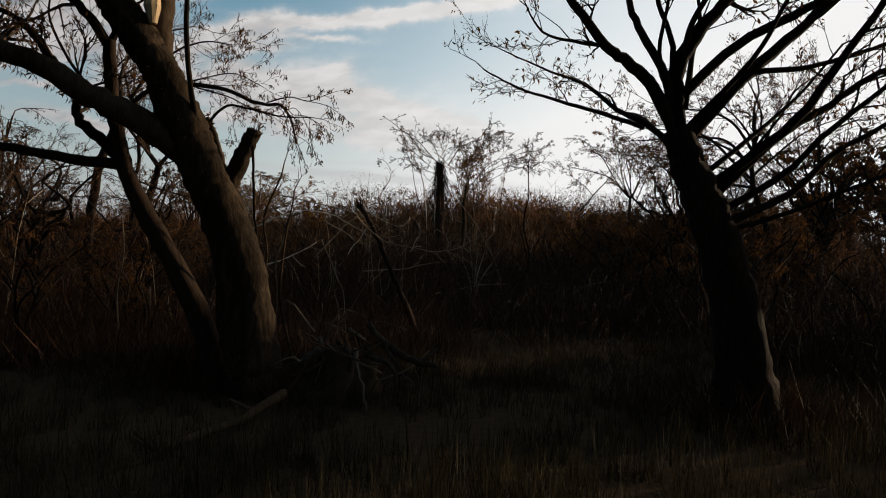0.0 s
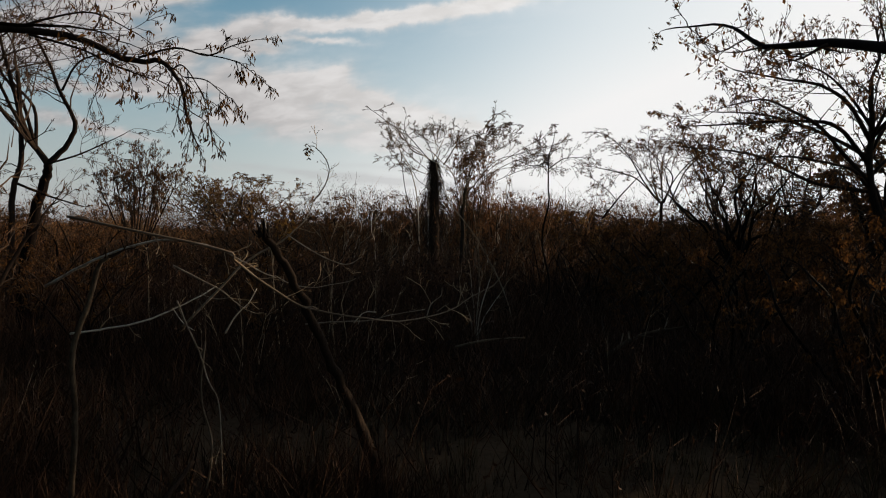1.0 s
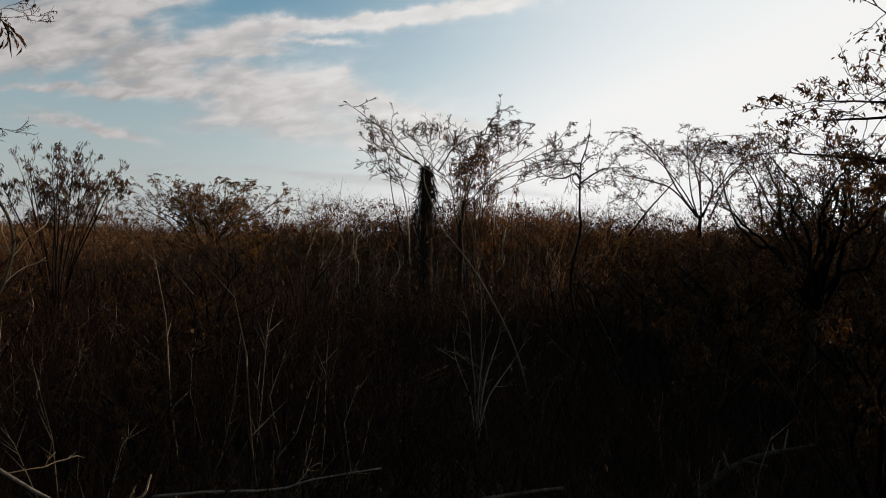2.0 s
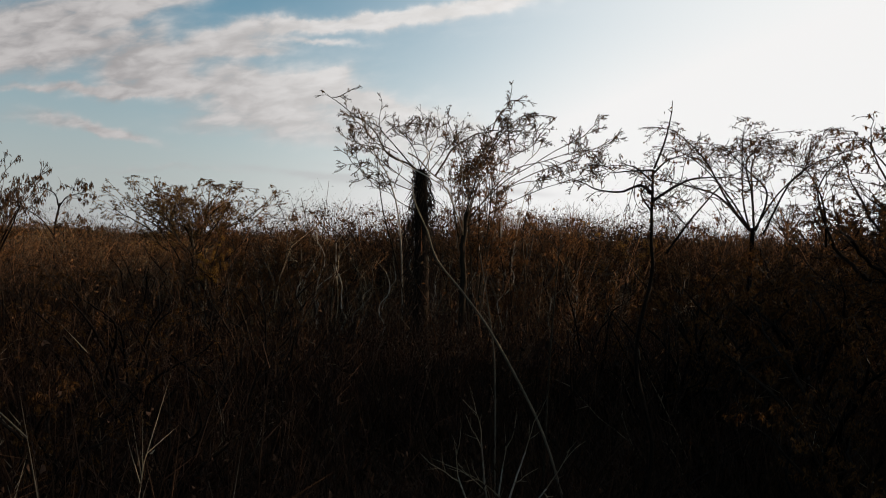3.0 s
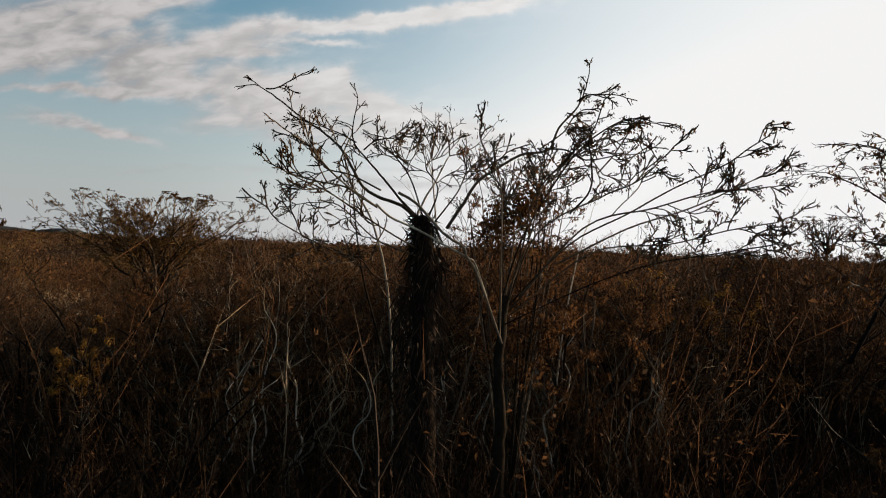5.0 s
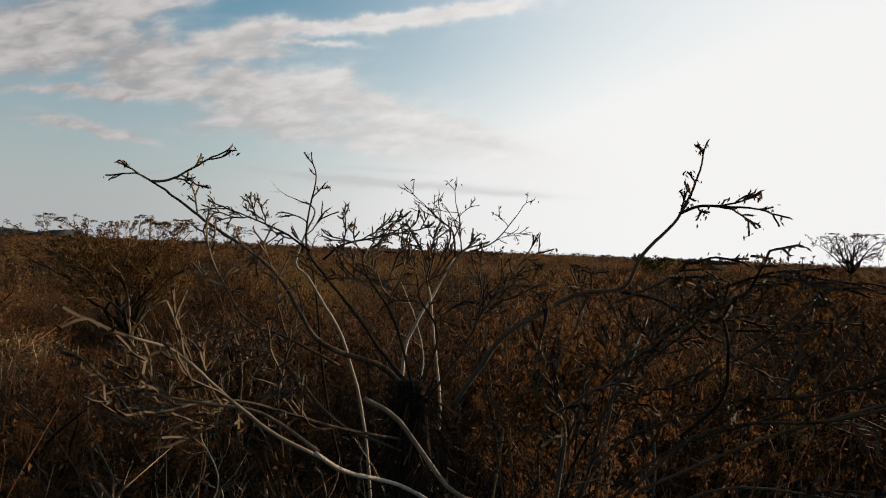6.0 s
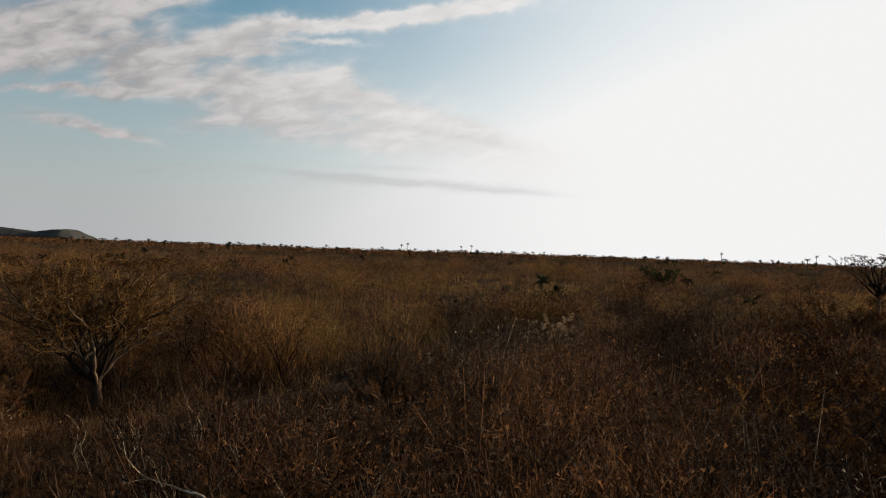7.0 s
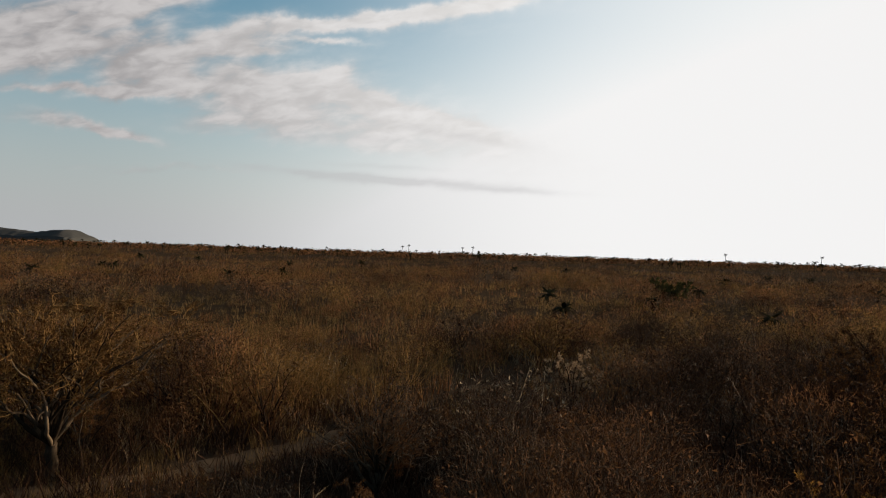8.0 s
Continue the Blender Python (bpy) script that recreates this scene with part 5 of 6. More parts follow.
def crooked_tree():
    t = Plant("crooked_tree", "crooked bare tree with a bent forking trunk", "tree", -10.2, 23.1, 31, BARK_DARK, LEAF_DRY, leaf_size=0.07, leaf_many=2.2, hang=0.9)
    t.fine = 0.0055
    B = t.bough
    B(23.1, 23.1, 0.16, 0.10, 0, 0, (-10.2, -0.1), (-10.25, 1.4), (-10.1, 2.69), (-9.86, 3.83), (-9.74, 4.26), name="trunk", sides=10)
    B(23.1, 22.8, 0.085, 0.03, 9, 0.9, (-9.74, 4.26), (-10.27, 5.04), (-10.61, 6.16), (-10.8, 7.38), lo=0.4)
    B(23.1, 23.3, 0.075, 0.025, 9, 0.9, (-9.74, 4.26), (-9.36, 4.78), (-9.12, 5.39), (-9.52, 6.07), (-9.93, 6.84), (-10.34, 7.55), lo=0.45)
    B(23.0, 22.5, 0.030, 0.010, 9, 0.6, (-9.40, 6.09), (-8.92, 6.77), (-8.28, 6.95), (-7.38, 7.01))
    B(23.0, 23.0, 0.030, 0.010, 8, 0.6, (-9.68, 4.25), (-8.92, 4.49), (-7.81, 4.99))
    B(23.0, 22.0, 0.035, 0.012, 4, 0.5, (-10.43, 3.73), (-9.29, 3.45), (-8.27, 3.19))
    B(23.0, 23.0, 0.09, 0.05, 5, 0.9, (-10.5, -0.1), (-10.5, 2.0), (-10.42, 3.52), (-10.32, 4.51), (-10.5, 6.5), name="second_stem", lo=0.6)
    for k in range(4):
        B(23.0, 20.5 + 1.7 * k, 0.05, 0.015, 9, 0.9, (-10.0, 4.6), (-10.6, 5.8), (-10.4 - 0.5 * k, 6.9), (-9.3 - 0.6 * k, 7.5), lo=0.35)
    t.done()


crooked_tree()


def overhanging_bough():
    t = Plant("overhanging_tree", "dry tree with a long bough of hanging withered leaves", "tree", -8.4, 16.4, 32, BARK_DARK, LEAF_DRY, leaf_size=0.085, leaf_many=2.6, hang=1.3)
    t.fine = 0.005
    B = t.bough
    B(16.4, 16.1, 0.13, 0.085, 0, 0, (-8.4, -0.1), (-8.5, 1.8), (-8.2, 3.6), (-7.6, 5.0), name="trunk", sides=10)
    B(16.1, 15.6, 0.065, 0.014, 10, 0.5, (-7.7, 4.8), (-6.8, 5.42), (-5.45, 5.37), (-4.61, 5.16), (-4.19, 5.05), (-3.85, 4.97), (-3.65, 4.73), (-3.51, 4.37), (-3.45, 4.16), lo=0.62, lift=-0.7, depth=1)
    B(16.0, 15.9, 0.02, 0.008, 9, 0.5, (-6.4, 5.42), (-5.7, 5.7), (-5.0, 5.75), (-4.3, 5.5), lo=0.2)
    B(15.9, 16.3, 0.02, 0.008, 9, 0.5, (-5.9, 5.38), (-5.2, 5.2), (-4.7, 5.0), (-4.3, 4.9), lo=0.2, lift=-0.2)
    B(15.6, 15.8, 0.018, 0.006, 5, 0.25, (-4.16, 5.03), (-3.67, 5.18), (-3.29, 5.13), (-2.91, 5.26), (-2.56, 5.45), depth=1, lift=-0.1)
    B(15.6, 15.3, 0.010, 0.005, 5, 0.25, (-3.29, 5.12), (-2.76, 4.96), (-2.40, 4.80), depth=1, lift=-0.8)
    B(15.6, 15.2, 0.010, 0.005, 7, 0.28, (-3.70, 4.88), (-3.44, 4.80), (-3.19, 4.41), (-2.95, 4.03), depth=1, lift=-0.9)
    B(15.6, 15.5, 0.010, 0.005, 6, 0.28, (-3.50, 4.78), (-3.2, 4.75), (-2.98, 4.55), (-2.75, 4.45), depth=1, lift=-0.9)
    B(16.1, 17.4, 0.05, 0.015, 9, 0.8, (-7.7, 4.9), (-7.9, 6.0), (-7.4, 6.8), (-6.6, 7.3))
    B(16.1, 15.0, 0.05, 0.015, 9, 0.8, (-7.8, 4.6), (-8.6, 5.6), (-9.0, 6.6), (-8.8, 7.4))
    B(16.1, 16.4, 0.04, 0.012, 9, 0.7, (-7.5, 5.1), (-6.9, 6.0), (-6.0, 6.5), (-5.2, 6.6))
    t.done()


overhanging_bough()


def oval_tree():
    t = Plant("oval_tree", "upright dry tree hung with withered pods", "tree", -12.2, 33.7, 34, BARK_DARK, LEAF_DRY, leaf_size=0.12, leaf_many=2.6, hang=1.2)
    t.fine = 0.007
    for k in range(15):
        a = k * 2.4
        u = 1.75 * math.sqrt((k + 0.5) / 15)
        x, yy = -12.2 + u * math.cos(a), 33.7 + u * math.sin(a)
        t.bough(33.7, yy, 0.04, 0.010, 6, 0.55, (-12.2, 0.0), (-12.2 + (x + 12.2) * 0.35, 2.4), (-12.2 + (x + 12.2) * 0.8, 4.1), (x, 5.55 - 0.28 * u * u), name="stem", lift=0.5, spread=26, lo=0.45)
    t.done()


oval_tree()


def pod_tree():
    t = Plant("pod_tree", "small bare tree with hanging withered pods on flat boughs", "tree", -22.5, 56.0, 36, BARK_DARK, LEAF_DRY, leaf_size=0.26, leaf_many=4.0, hang=1.6)
    t.fine = 0.011
    B = t.bough
    B(56.0, 56.0, 0.09, 0.05, 0, 0, (-22.5, -0.1), (-22.53, 3.5), (-22.48, 4.88), (-22.29, 6.0), name="trunk")
    B(56.0, 56.4, 0.045, 0.014, 8, 0.6, (-22.35, 5.7), (-21.9, 6.35), (-21.5, 6.55), (-21.1, 6.7), depth=1, lo=0.2, lift=0.3)
    B(56.0, 55.5, 0.045, 0.014, 8, 0.6, (-22.35, 5.8), (-22.6, 6.5), (-23.2, 6.8), (-23.9, 6.9), depth=1, lo=0.2, lift=0.3)
    B(56.0, 55.0, 0.035, 0.014, 8, 0.6, (-22.48, 4.5), (-21.8, 4.75), (-21.0, 4.75), (-20.0, 4.6), depth=1, lo=0.2)
    B(56.0, 57.0, 0.045, 0.014, 9, 0.8, (-22.5, 4.0), (-23.6, 5.0), (-24.7, 5.6), (-25.8, 5.9), depth=1, lo=0.2)
    t.done()


pod_tree()


def shoot_tree():
    t = Plant("slim_tree", "slim dark tree with one tall bare shoot", "tree", 2.95, 24.0, 51, BARK_DARK, LEAF_DRY, leaf_size=0.05, leaf_many=1.3, hang=0.7)
    t.fine = 0.0045
    B = t.bough
    B(24.0, 23.7, 0.030, 0.014, 0, 0, (2.5, -0.1), (3.05, 1.5), (2.78, 2.8), (2.92, 3.81), (2.89, 4.26), (2.88, 4.74), (2.87, 5.08), name="trunk", jitter=0.01)
    B(23.7, 23.4, 0.014, 0.005, 1, 0.12, (2.87, 5.08), (2.92, 5.35), (2.95, 5.55), (2.94, 5.73), depth=0, jitter=0.01)
    B(23.8, 25.2, 0.022, 0.006, 5, 0.3, (2.87, 4.80), (2.82, 4.90), (2.68, 4.87), (2.52, 4.91), (2.29, 5.05), depth=1, lo=0.6)
    B(23.7, 24.4, 0.014, 0.006, 5, 0.28, (2.87, 5.06), (2.74, 5.13), (2.59, 5.11), lo=0.3)
    B(23.8, 23.4, 0.012, 0.006, 4, 0.2, (2.88, 5.02), (2.99, 5.16), (3.12, 5.24), depth=1)
    B(23.8, 23.2, 0.018, 0.006, 5, 0.3, (2.88, 4.70), (3.07, 4.90), (3.26, 4.91), (3.48, 4.95))
    B(23.8, 23.2, 0.012, 0.006, 4, 0.22, (2.88, 4.60), (2.72, 4.76), (2.62, 4.88), lift=0.1, depth=1)
    B(23.8, 24.6, 0.014, 0.006, 4, 0.28, (2.88, 4.60), (3.05, 4.75), (3.25, 4.80))
    B(23.8, 24.4, 0.012, 0.006, 4, 0.2, (2.87, 4.95), (2.78, 5.15), (2.70, 5.26), lift=0.1, depth=1)
    t.done()


shoot_tree()


def umbrella_tree():
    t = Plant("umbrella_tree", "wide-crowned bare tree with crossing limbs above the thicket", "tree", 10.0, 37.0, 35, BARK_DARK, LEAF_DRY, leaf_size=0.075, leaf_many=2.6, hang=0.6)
    t.fine = 0.0075
    t.flat = 7.9
    B = t.bough
    B(37.0, 37.0, 0.085, 0.065, 0, 0, (10.1, -0.1), (10.05, 2.5), (10.1, 4.34), (10.1, 5.07), name="trunk", sides=9)
    B(37.0, 36.0, 0.038, 0.014, 9, 0.62, (9.97, 5.00), (9.16, 5.95), (8.44, 6.82), (7.83, 7.41), (7.24, 7.82))
    B(37.0, 35.2, 0.038, 0.014, 8, 0.55, (9.97, 5.00), (8.89, 5.94), (7.92, 6.16), (6.97, 6.30), (6.5, 6.25))
    B(37.0, 38.2, 0.040, 0.02, 0, 0, (7.4, 4.2), (8.05, 5.0), (8.67, 5.65), (9.5, 6.5), jitter=0.01)
    B(37.0, 36.6, 0.036, 0.014, 10, 0.62, (10.11, 5.0), (9.98, 6.16), (9.71, 7.05), (9.99, 7.6), (10.28, 8.0))
    B(37.0, 38.0, 0.036, 0.014, 10, 0.62, (10.16, 5.0), (10.59, 6.18), (10.22, 6.87), (9.39, 7.8))
    B(37.0, 36.0, 0.033, 0.014, 10, 0.62, (10.4, 4.9), (10.95, 6.37), (11.3, 6.92), (11.28, 7.7))
    B(37.4, 36.6, 0.036, 0.014, 9, 0.6, (12.6, 4.6), (12.44, 5.53), (12.14, 6.42), (11.48, 6.92), (10.86, 7.06))
    B(37.0, 38.6, 0.030, 0.012, 10, 0.62, (10.03, 6.0), (10.24, 7.15), (10.74, 7.6), (11.5, 7.9))
    B(37.0, 34.6, 0.030, 0.012, 9, 0.6, (9.98, 5.0), (9.4, 5.9), (8.9, 6.8), (8.6, 7.5))
    B(37.0, 34.4, 0.030, 0.012, 9, 0.6, (10.1, 5.0), (10.4, 6.1), (10.9, 6.9), (11.8, 7.3))
    B(37.0, 39.4, 0.030, 0.012, 9, 0.6, (10.0, 5.0), (9.5, 6.2), (8.9, 7.3), (8.2, 7.9))
    B(37.0, 37.0, 0.022, 0.01, 6, 0.5, (8.05, 5.0), (7.58, 5.51), (6.95, 5.92))
    t.done()


umbrella_tree()


def leaning_crown():
    t = Plant("spreading_dry_tree", "tall spreading tree with thin brown leaves", "tree", 10.6, 20.5, 37, BARK_DARK, LEAF_DRY, leaf_size=0.07, leaf_many=3.8, hang=0.6)
    t.fine = 0.0055
    B = t.bough
    B(20.5, 20.5, 0.12, 0.05, 6, 0.7, (10.6, -0.1), (10.3, 1.6), (9.8, 2.8), (9.35, 3.8), (9.18, 4.56), (9.24, 5.4), (9.28, 6.36), name="trunk", lo=0.85)
    for y1, r, xz in ((19.0, 0.05, ((9.18, 4.32), (8.44, 4.85), (7.69, 5.37), (7.09, 5.52), (6.29, 5.66), (5.52, 5.41))), (19.2, 0.05, ((9.19, 5.16), (8.48, 5.9), (7.71, 6.14), (6.86, 6.14), (5.71, 6.21))),
                      (18.6, 0.04, ((9.16, 4.2), (8.54, 4.5), (7.66, 4.54), (6.81, 4.58), (5.89, 4.39))), (19.6, 0.05, ((9.16, 4.68), (8.27, 5.36), (7.39, 5.39), (6.22, 5.28), (5.09, 5.17))),
                      (20.2, 0.035, ((9.24, 5.4), (8.76, 6.01), (8.14, 6.45), (7.66, 6.64))), (21.6, 0.045, ((9.17, 4.08), (8.08, 4.24), (7.19, 4.75), (6.45, 5.01), (5.64, 5.09))),
                      (22.4, 0.045, ((9.2, 4.8), (8.4, 5.4), (7.5, 5.9), (6.5, 6.1))), (17.8, 0.04, ((9.2, 5.2), (9.0, 5.9), (8.4, 6.5), (7.6, 6.8))), (20.8, 0.045, ((9.2, 4.4), (10.0, 5.2), (10.9, 5.9), (11.8, 6.3))),
                      (22.0, 0.045, ((9.2, 4.9), (9.9, 5.8), (10.4, 6.6), (11.0, 7.1))), (19.0, 0.045, ((9.2, 5.2), (9.7, 6.0), (10.0, 6.8), (10.4, 7.3)))):
        B(20.5, y1, r, 0.012, 11, 0.62, *xz, lo=0.3)
    t.done()


leaning_crown()
for cx, cy, ch, cr, cs in ((-8.6, 14.4, 4.3, 1.9, 51), (-11.6, 17.6, 5.2, 2.4, 52), (-13.6, 21.5, 5.6, 2.6, 53), (-6.7, 15.6, 3.9, 1.6, 54), (-9.4, 12.0, 3.6, 1.8, 55)):
    dome_tree("brown_twig_tree", "small brown twiggy tree at the clearing's edge", cx, cy, ch, cr, cs, 10, 0.22, 0.16, leaf_many=3.2, leaf_size=0.06, fine=0.0045, many=6, twigs=0.26, crook=0.07, group="clearing edge trees")
dome_tree("wide_tree", "spreading tree with thin brown leaves in the thicket", 9.6, 28.0, 7.2, 3.6, 38, 14, 0.36, 0.2, leaf_many=3.2, leaf_size=0.08, fine=0.0065, many=6)
dome_tree("wide_tree", "spreading tree with thin brown leaves in the thicket", 15.5, 36.0, 8.4, 4.0, 39, 11, 0.38, 0.24, leaf_many=2.4, leaf_size=0.08, fine=0.0085, many=6)
dome_tree("wide_tree", "tall spreading tree with thin brown leaves", 14.8, 26.5, 8.2, 4.4, 40, 11, 0.32, 0.26, leaf_many=2.6, leaf_size=0.09, fine=0.008, many=6)
# trees out of view, added to keep sky and sun off the clearing
for cx, cy, ch, cr, cs in ((1.5, -6.0, 9.5, 6.0, 61), (-8.5, -3.0, 9.0, 5.5, 62), (10.0, -3.5, 9.0, 5.0, 63), (-2.0, -15.0, 10.0, 6.5, 64), (-13.5, 5.0, 9.0, 5.0, 65), (11.0, 7.0, 4.8, 2.6, 66), (14.2, 16.2, 5.2, 2.8, 67), (9.5, 4.6, 10.5, 4.4, 71), (-9.6, 6.2, 8.5, 3.6, 72), (12.0, 1.5, 9.0, 4.5, 68), (-5.8, 0.2, 10.0, 5.4, 69), (5.6, -1.2, 10.0, 5.4, 70)):
    wild_tree("shade_tree", "unseen dense leafy tree, added to close and shade the clearing", cx, cy, ch, cr, cs, 8, 0.45, 0.5 if ch > 9.5 else 0.26, leaf=LEAF_GREEN, leaf_many=6.0, leaf_size=0.45, group="clearing trees", many=4, kids=2)
# placed to cast shade over the thicket, some of them out of view
for cx, cy, ch, cr, cs in ((25.8, 38.5, 9.8, 4.2, 78), (24.8, 44.6, 9.4, 4.4, 79), (27.5, 33.0, 10.4, 5.2, 73), (29.0, 41.0, 10.8, 5.2, 75), (33.0, 36.0, 11.0, 5.2, 76)):
    wild_tree("tall_brown_tree", "tall dense tree with brown withered leaves", cx, cy, ch, cr, cs, 9, 0.45, 0.3, leaf=LEAF_DRY, leaf_many=6.0, leaf_size=0.2, group="tall brown trees", many=6, kids=2)
dome_tree("flat_topped_tree", "flat-topped bare tree with a vase of crooked limbs", -22.9, 79.5, 10.9, 10.2, 46, 28, 0.20, 0.8, leaf_many=6.0, leaf_size=0.14, bark=BARK_MID, fine=0.018, many=10, rise=0.94, droop=0.2, twigs=0.125, twig=STEM_GOLD, crook=0.036, slim=0.5)
dome_tree("flat_topped_tree", "flat-topped bare tree far across the plain", 46.8, 108.0, 12.2, 5.6, 41, 13, 0.58, 0.5, leaf_many=1.2, leaf_size=0.18, fine=0.020, many=4, twigs=0.16, droop=0.14, rise=0.96, crook=0.045, slim=0.8)
dome_tree("round_shrub", "broad rounded bare shrub beside the dirt track", -3.5, 75.0, 6.9, 4.4, 42, 16, 0.14, 0.34, leaf=LEAF_RUST, leaf_many=3.0, leaf_size=0.09, bark=BARK_MID, fine=0.013, many=8, twigs=0.18, crook=0.04, twig=STEM_GREY)
wild_tree("pale_shrub", "pale leafy shrub catching the light", 9.8, 93.5, 6.3, 2.2, 43, 11, 0.16, 0.12, leaf=LEAF_PALE, leaf_many=3.0, leaf_size=0.09, flat=False, many=5, kids=3)
wild_tree("dark_tree", "dark low tree far on the plain", 43.0, 172.0, 4.6, 5.0, 44, 9, 0.4, 0.06, leaf=LEAF_GREEN, leaf_many=4.0, leaf_size=0.30, many=5, kids=3, flat=False, lo=0.05)
wild_tree("golden_shrub", "shrub hung with golden dried creeper", -7.3, 38.8, 4.8, 0.6, 45, 7, 0.07, 0.55, leaf=LEAF_GOLD, leaf_many=1.5, leaf_size=0.06, flat=False, many=5, kids=3)
BROWN = wild_tree("brown_tree", "low round tree with dense brown leaves", 13.5, 55.0, 5.6, 3.4, 71, 9, 0.26, 0.16, leaf_many=3.0, leaf_size=0.18, flat=False, group="brown trees", many=4, kids=2)
# the tallest copies are added, mostly out of view, to shade the right side
for cx, cy, k in ((21.0, 61.0, 1.05), (28.0, 69.0, 1.15), (18.5, 72.0, 0.95), (33.0, 80.0, 1.15), (25.0, 52.0, 1.1), (36.0, 66.0, 1.1), (22.0, 84.0, 0.9), (20.0, 66.5, 1.2), (24.5, 74.0, 1.2), (30.0, 61.0, 1.2), (38.0, 88.0, 1.2), (29.0, 90.0, 1.1), (17.0, 58.0, 1.1), (42.0, 76.0, 1.2), (37.5, 72.0, 1.75), (41.0, 81.0, 1.75), (34.0, 63.0, 1.6), (47.0, 90.0, 1.75), (32.0, 57.0, 1.5), (44.0, 68.0, 1.8), (33.0, 93.0, 1.25), (36.5, 98.0, 1.35), (40.5, 103.0, 1.4), (30.0, 88.0, 1.2), (45.0, 98.0, 1.5), (27.0, 83.0, 1.1)):
    copy_thing(BROWN, pose(cx, cy, gz(cx, cy) - 0.06, 0, 0, cx * 47) @ Matrix.Scale(k, 4))
# dark leafy shrubs along the sunward side of the thicket
DARK = wild_tree("dark_shrub", "dense dark brown shrub with withered leaves in the thicket", 6.8, 16.5, 3.3, 2.0, 77, 8, 0.12, 0.06, leaf=LEAF_DRY, leaf_many=3.4, leaf_size=0.075, flat=False, group="dark shrubs", many=3, kids=2)
for cx, cy, k in ((8.6, 18.5, 0.9), (6.4, 20.5, 0.95), (10.4, 20.6, 0.95), (8.2, 23.6, 1.1), (12.8, 24.5, 1.2), (7.0, 27.0, 1.1), (10.6, 28.4, 1.25), (14.0, 33.0, 1.3), (8.6, 32.0, 1.2), (11.5, 15.8, 0.75), (5.4, 23.6, 0.8), (12.5, 37.0, 1.2), (6.4, 31.0, 1.2), (9.3, 31.5, 1.38), (11.8, 31.2, 1.42), (13.4, 29.0, 1.4), (15.6, 31.5, 1.45), (7.8, 34.5, 1.35), (11.0, 34.8, 1.45), (13.6, 35.6, 1.5), (9.0, 13.8, 0.75), (9.7, 12.0, 0.7), (-6.4, 19.0, 0.7), (-9.2, 22.0, 0.8), (-4.8, 25.0, 0.75), (-11.0, 28.0, 0.85), (-7.2, 30.5, 0.85), (-3.6, 20.6, 0.55), (-5.7, 12.4, 0.7), (-4.9, 11.3, 0.6), (-6.5, 10.6, 0.65)):
    copy_thing(DARK, pose(cx, cy, gz(cx, cy) - 0.06, 0, 0, cx * 61) @ Matrix.Scale(k, 4))
for nm, lb, cx, cy, ch, cr, cs, lf in wild_tree_list:
    wild_tree(nm, lb, cx, cy, ch, cr, cs, 10, 0.13, 0.06, leaf=lf, leaf_many=2.6, leaf_size=0.066, flat=False, bark=BARK_MID, many=5, kids=3, group="thicket trees", fine=0.008, crook=0.15)
BUSH = wild_tree("leafy_bush", "bushy dry shrub with small rust-brown leaves", -4.4, 52.0, 4.6, 2.3, 91, 10, 0.12, 0.05, leaf=LEAF_RUST, leaf_many=3.4, leaf_size=0.075, flat=False, bark=BARK_MID, many=5, kids=3, group="leafy bushes", fine=0.008, crook=0.16, lo=0.3)


def leafy_bushes():
    rng = random.Random(37)
    made = 0
    while made < 44:
        y = 43 + 44 * rng.random()
        x = rng.uniform(-0.55, 0.26) * (y - 22)
        k = min(rng.uniform(0.6, 1.25), wood_limit(x, y) / 4.8)
        if k < 0.4 or abs(y - track_mid(x)) < 3 or (abs(x) < 1.5 and y < 47):
            continue
        copy_thing(BUSH, pose(x, y, gz(x, y) - 0.06, 0, 0, rng.uniform(0, 360)) @ Matrix.Diagonal((k * rng.uniform(0.9, 1.3), k * rng.uniform(0.9, 1.3), k, 1)))
        made += 1


leafy_bushes()
SMALL = [
    wild_tree("small_tree", "small bare tree in the distant thicket", -33.0, 78.0, 7.0, 4.0, 46, 7, 0.24, 0.26, leaf_many=1.0, leaf_size=0.10, many=3, kids=2, crook=0.2, fine=0.011),
    wild_tree("small_tree", "small leafy tree behind the thicket", 9.0, 56.0, 6.2, 3.2, 47, 7, 0.2, 0.16, leaf_many=1.8, leaf_size=0.10, many=3, kids=2, crook=0.2, fine=0.011),
    wild_tree("small_tree", "many-stemmed bare small tree in brown scrub", -9.0, 62.0, 5.6, 2.8, 48, 8, 0.16, 0.08, leaf_many=1.0, leaf_size=0.07, flat=False, many=3, kids=2, crook=0.2, fine=0.009),
]


def more_small_trees():
    rng = random.Random(23)
    made = 0
    while made < 46:
        y = 43 + 47 * rng.random() ** 1.3
        x = rng.uniform(-0.60, 0.62) * (y - 8)
        if abs(x + 23.6) < 9 and y < 90 or abs(y - track_mid(x)) < 4 or (abs(x) < 4 and y < 60) or (abs(x + 3) < 5 and 68 < y < 84):
            continue
        s = min(rng.uniform(0.75, 1.1), wood_limit(x, y) / 6.5)
        if s < 0.3:
            continue
        copy_thing(SMALL[made % 3], pose(x, y, gz(x, y) - 0.06, 0, 0, rng.uniform(0, 360)) @ Matrix.Scale(s, 4))
        made += 1


more_small_trees()


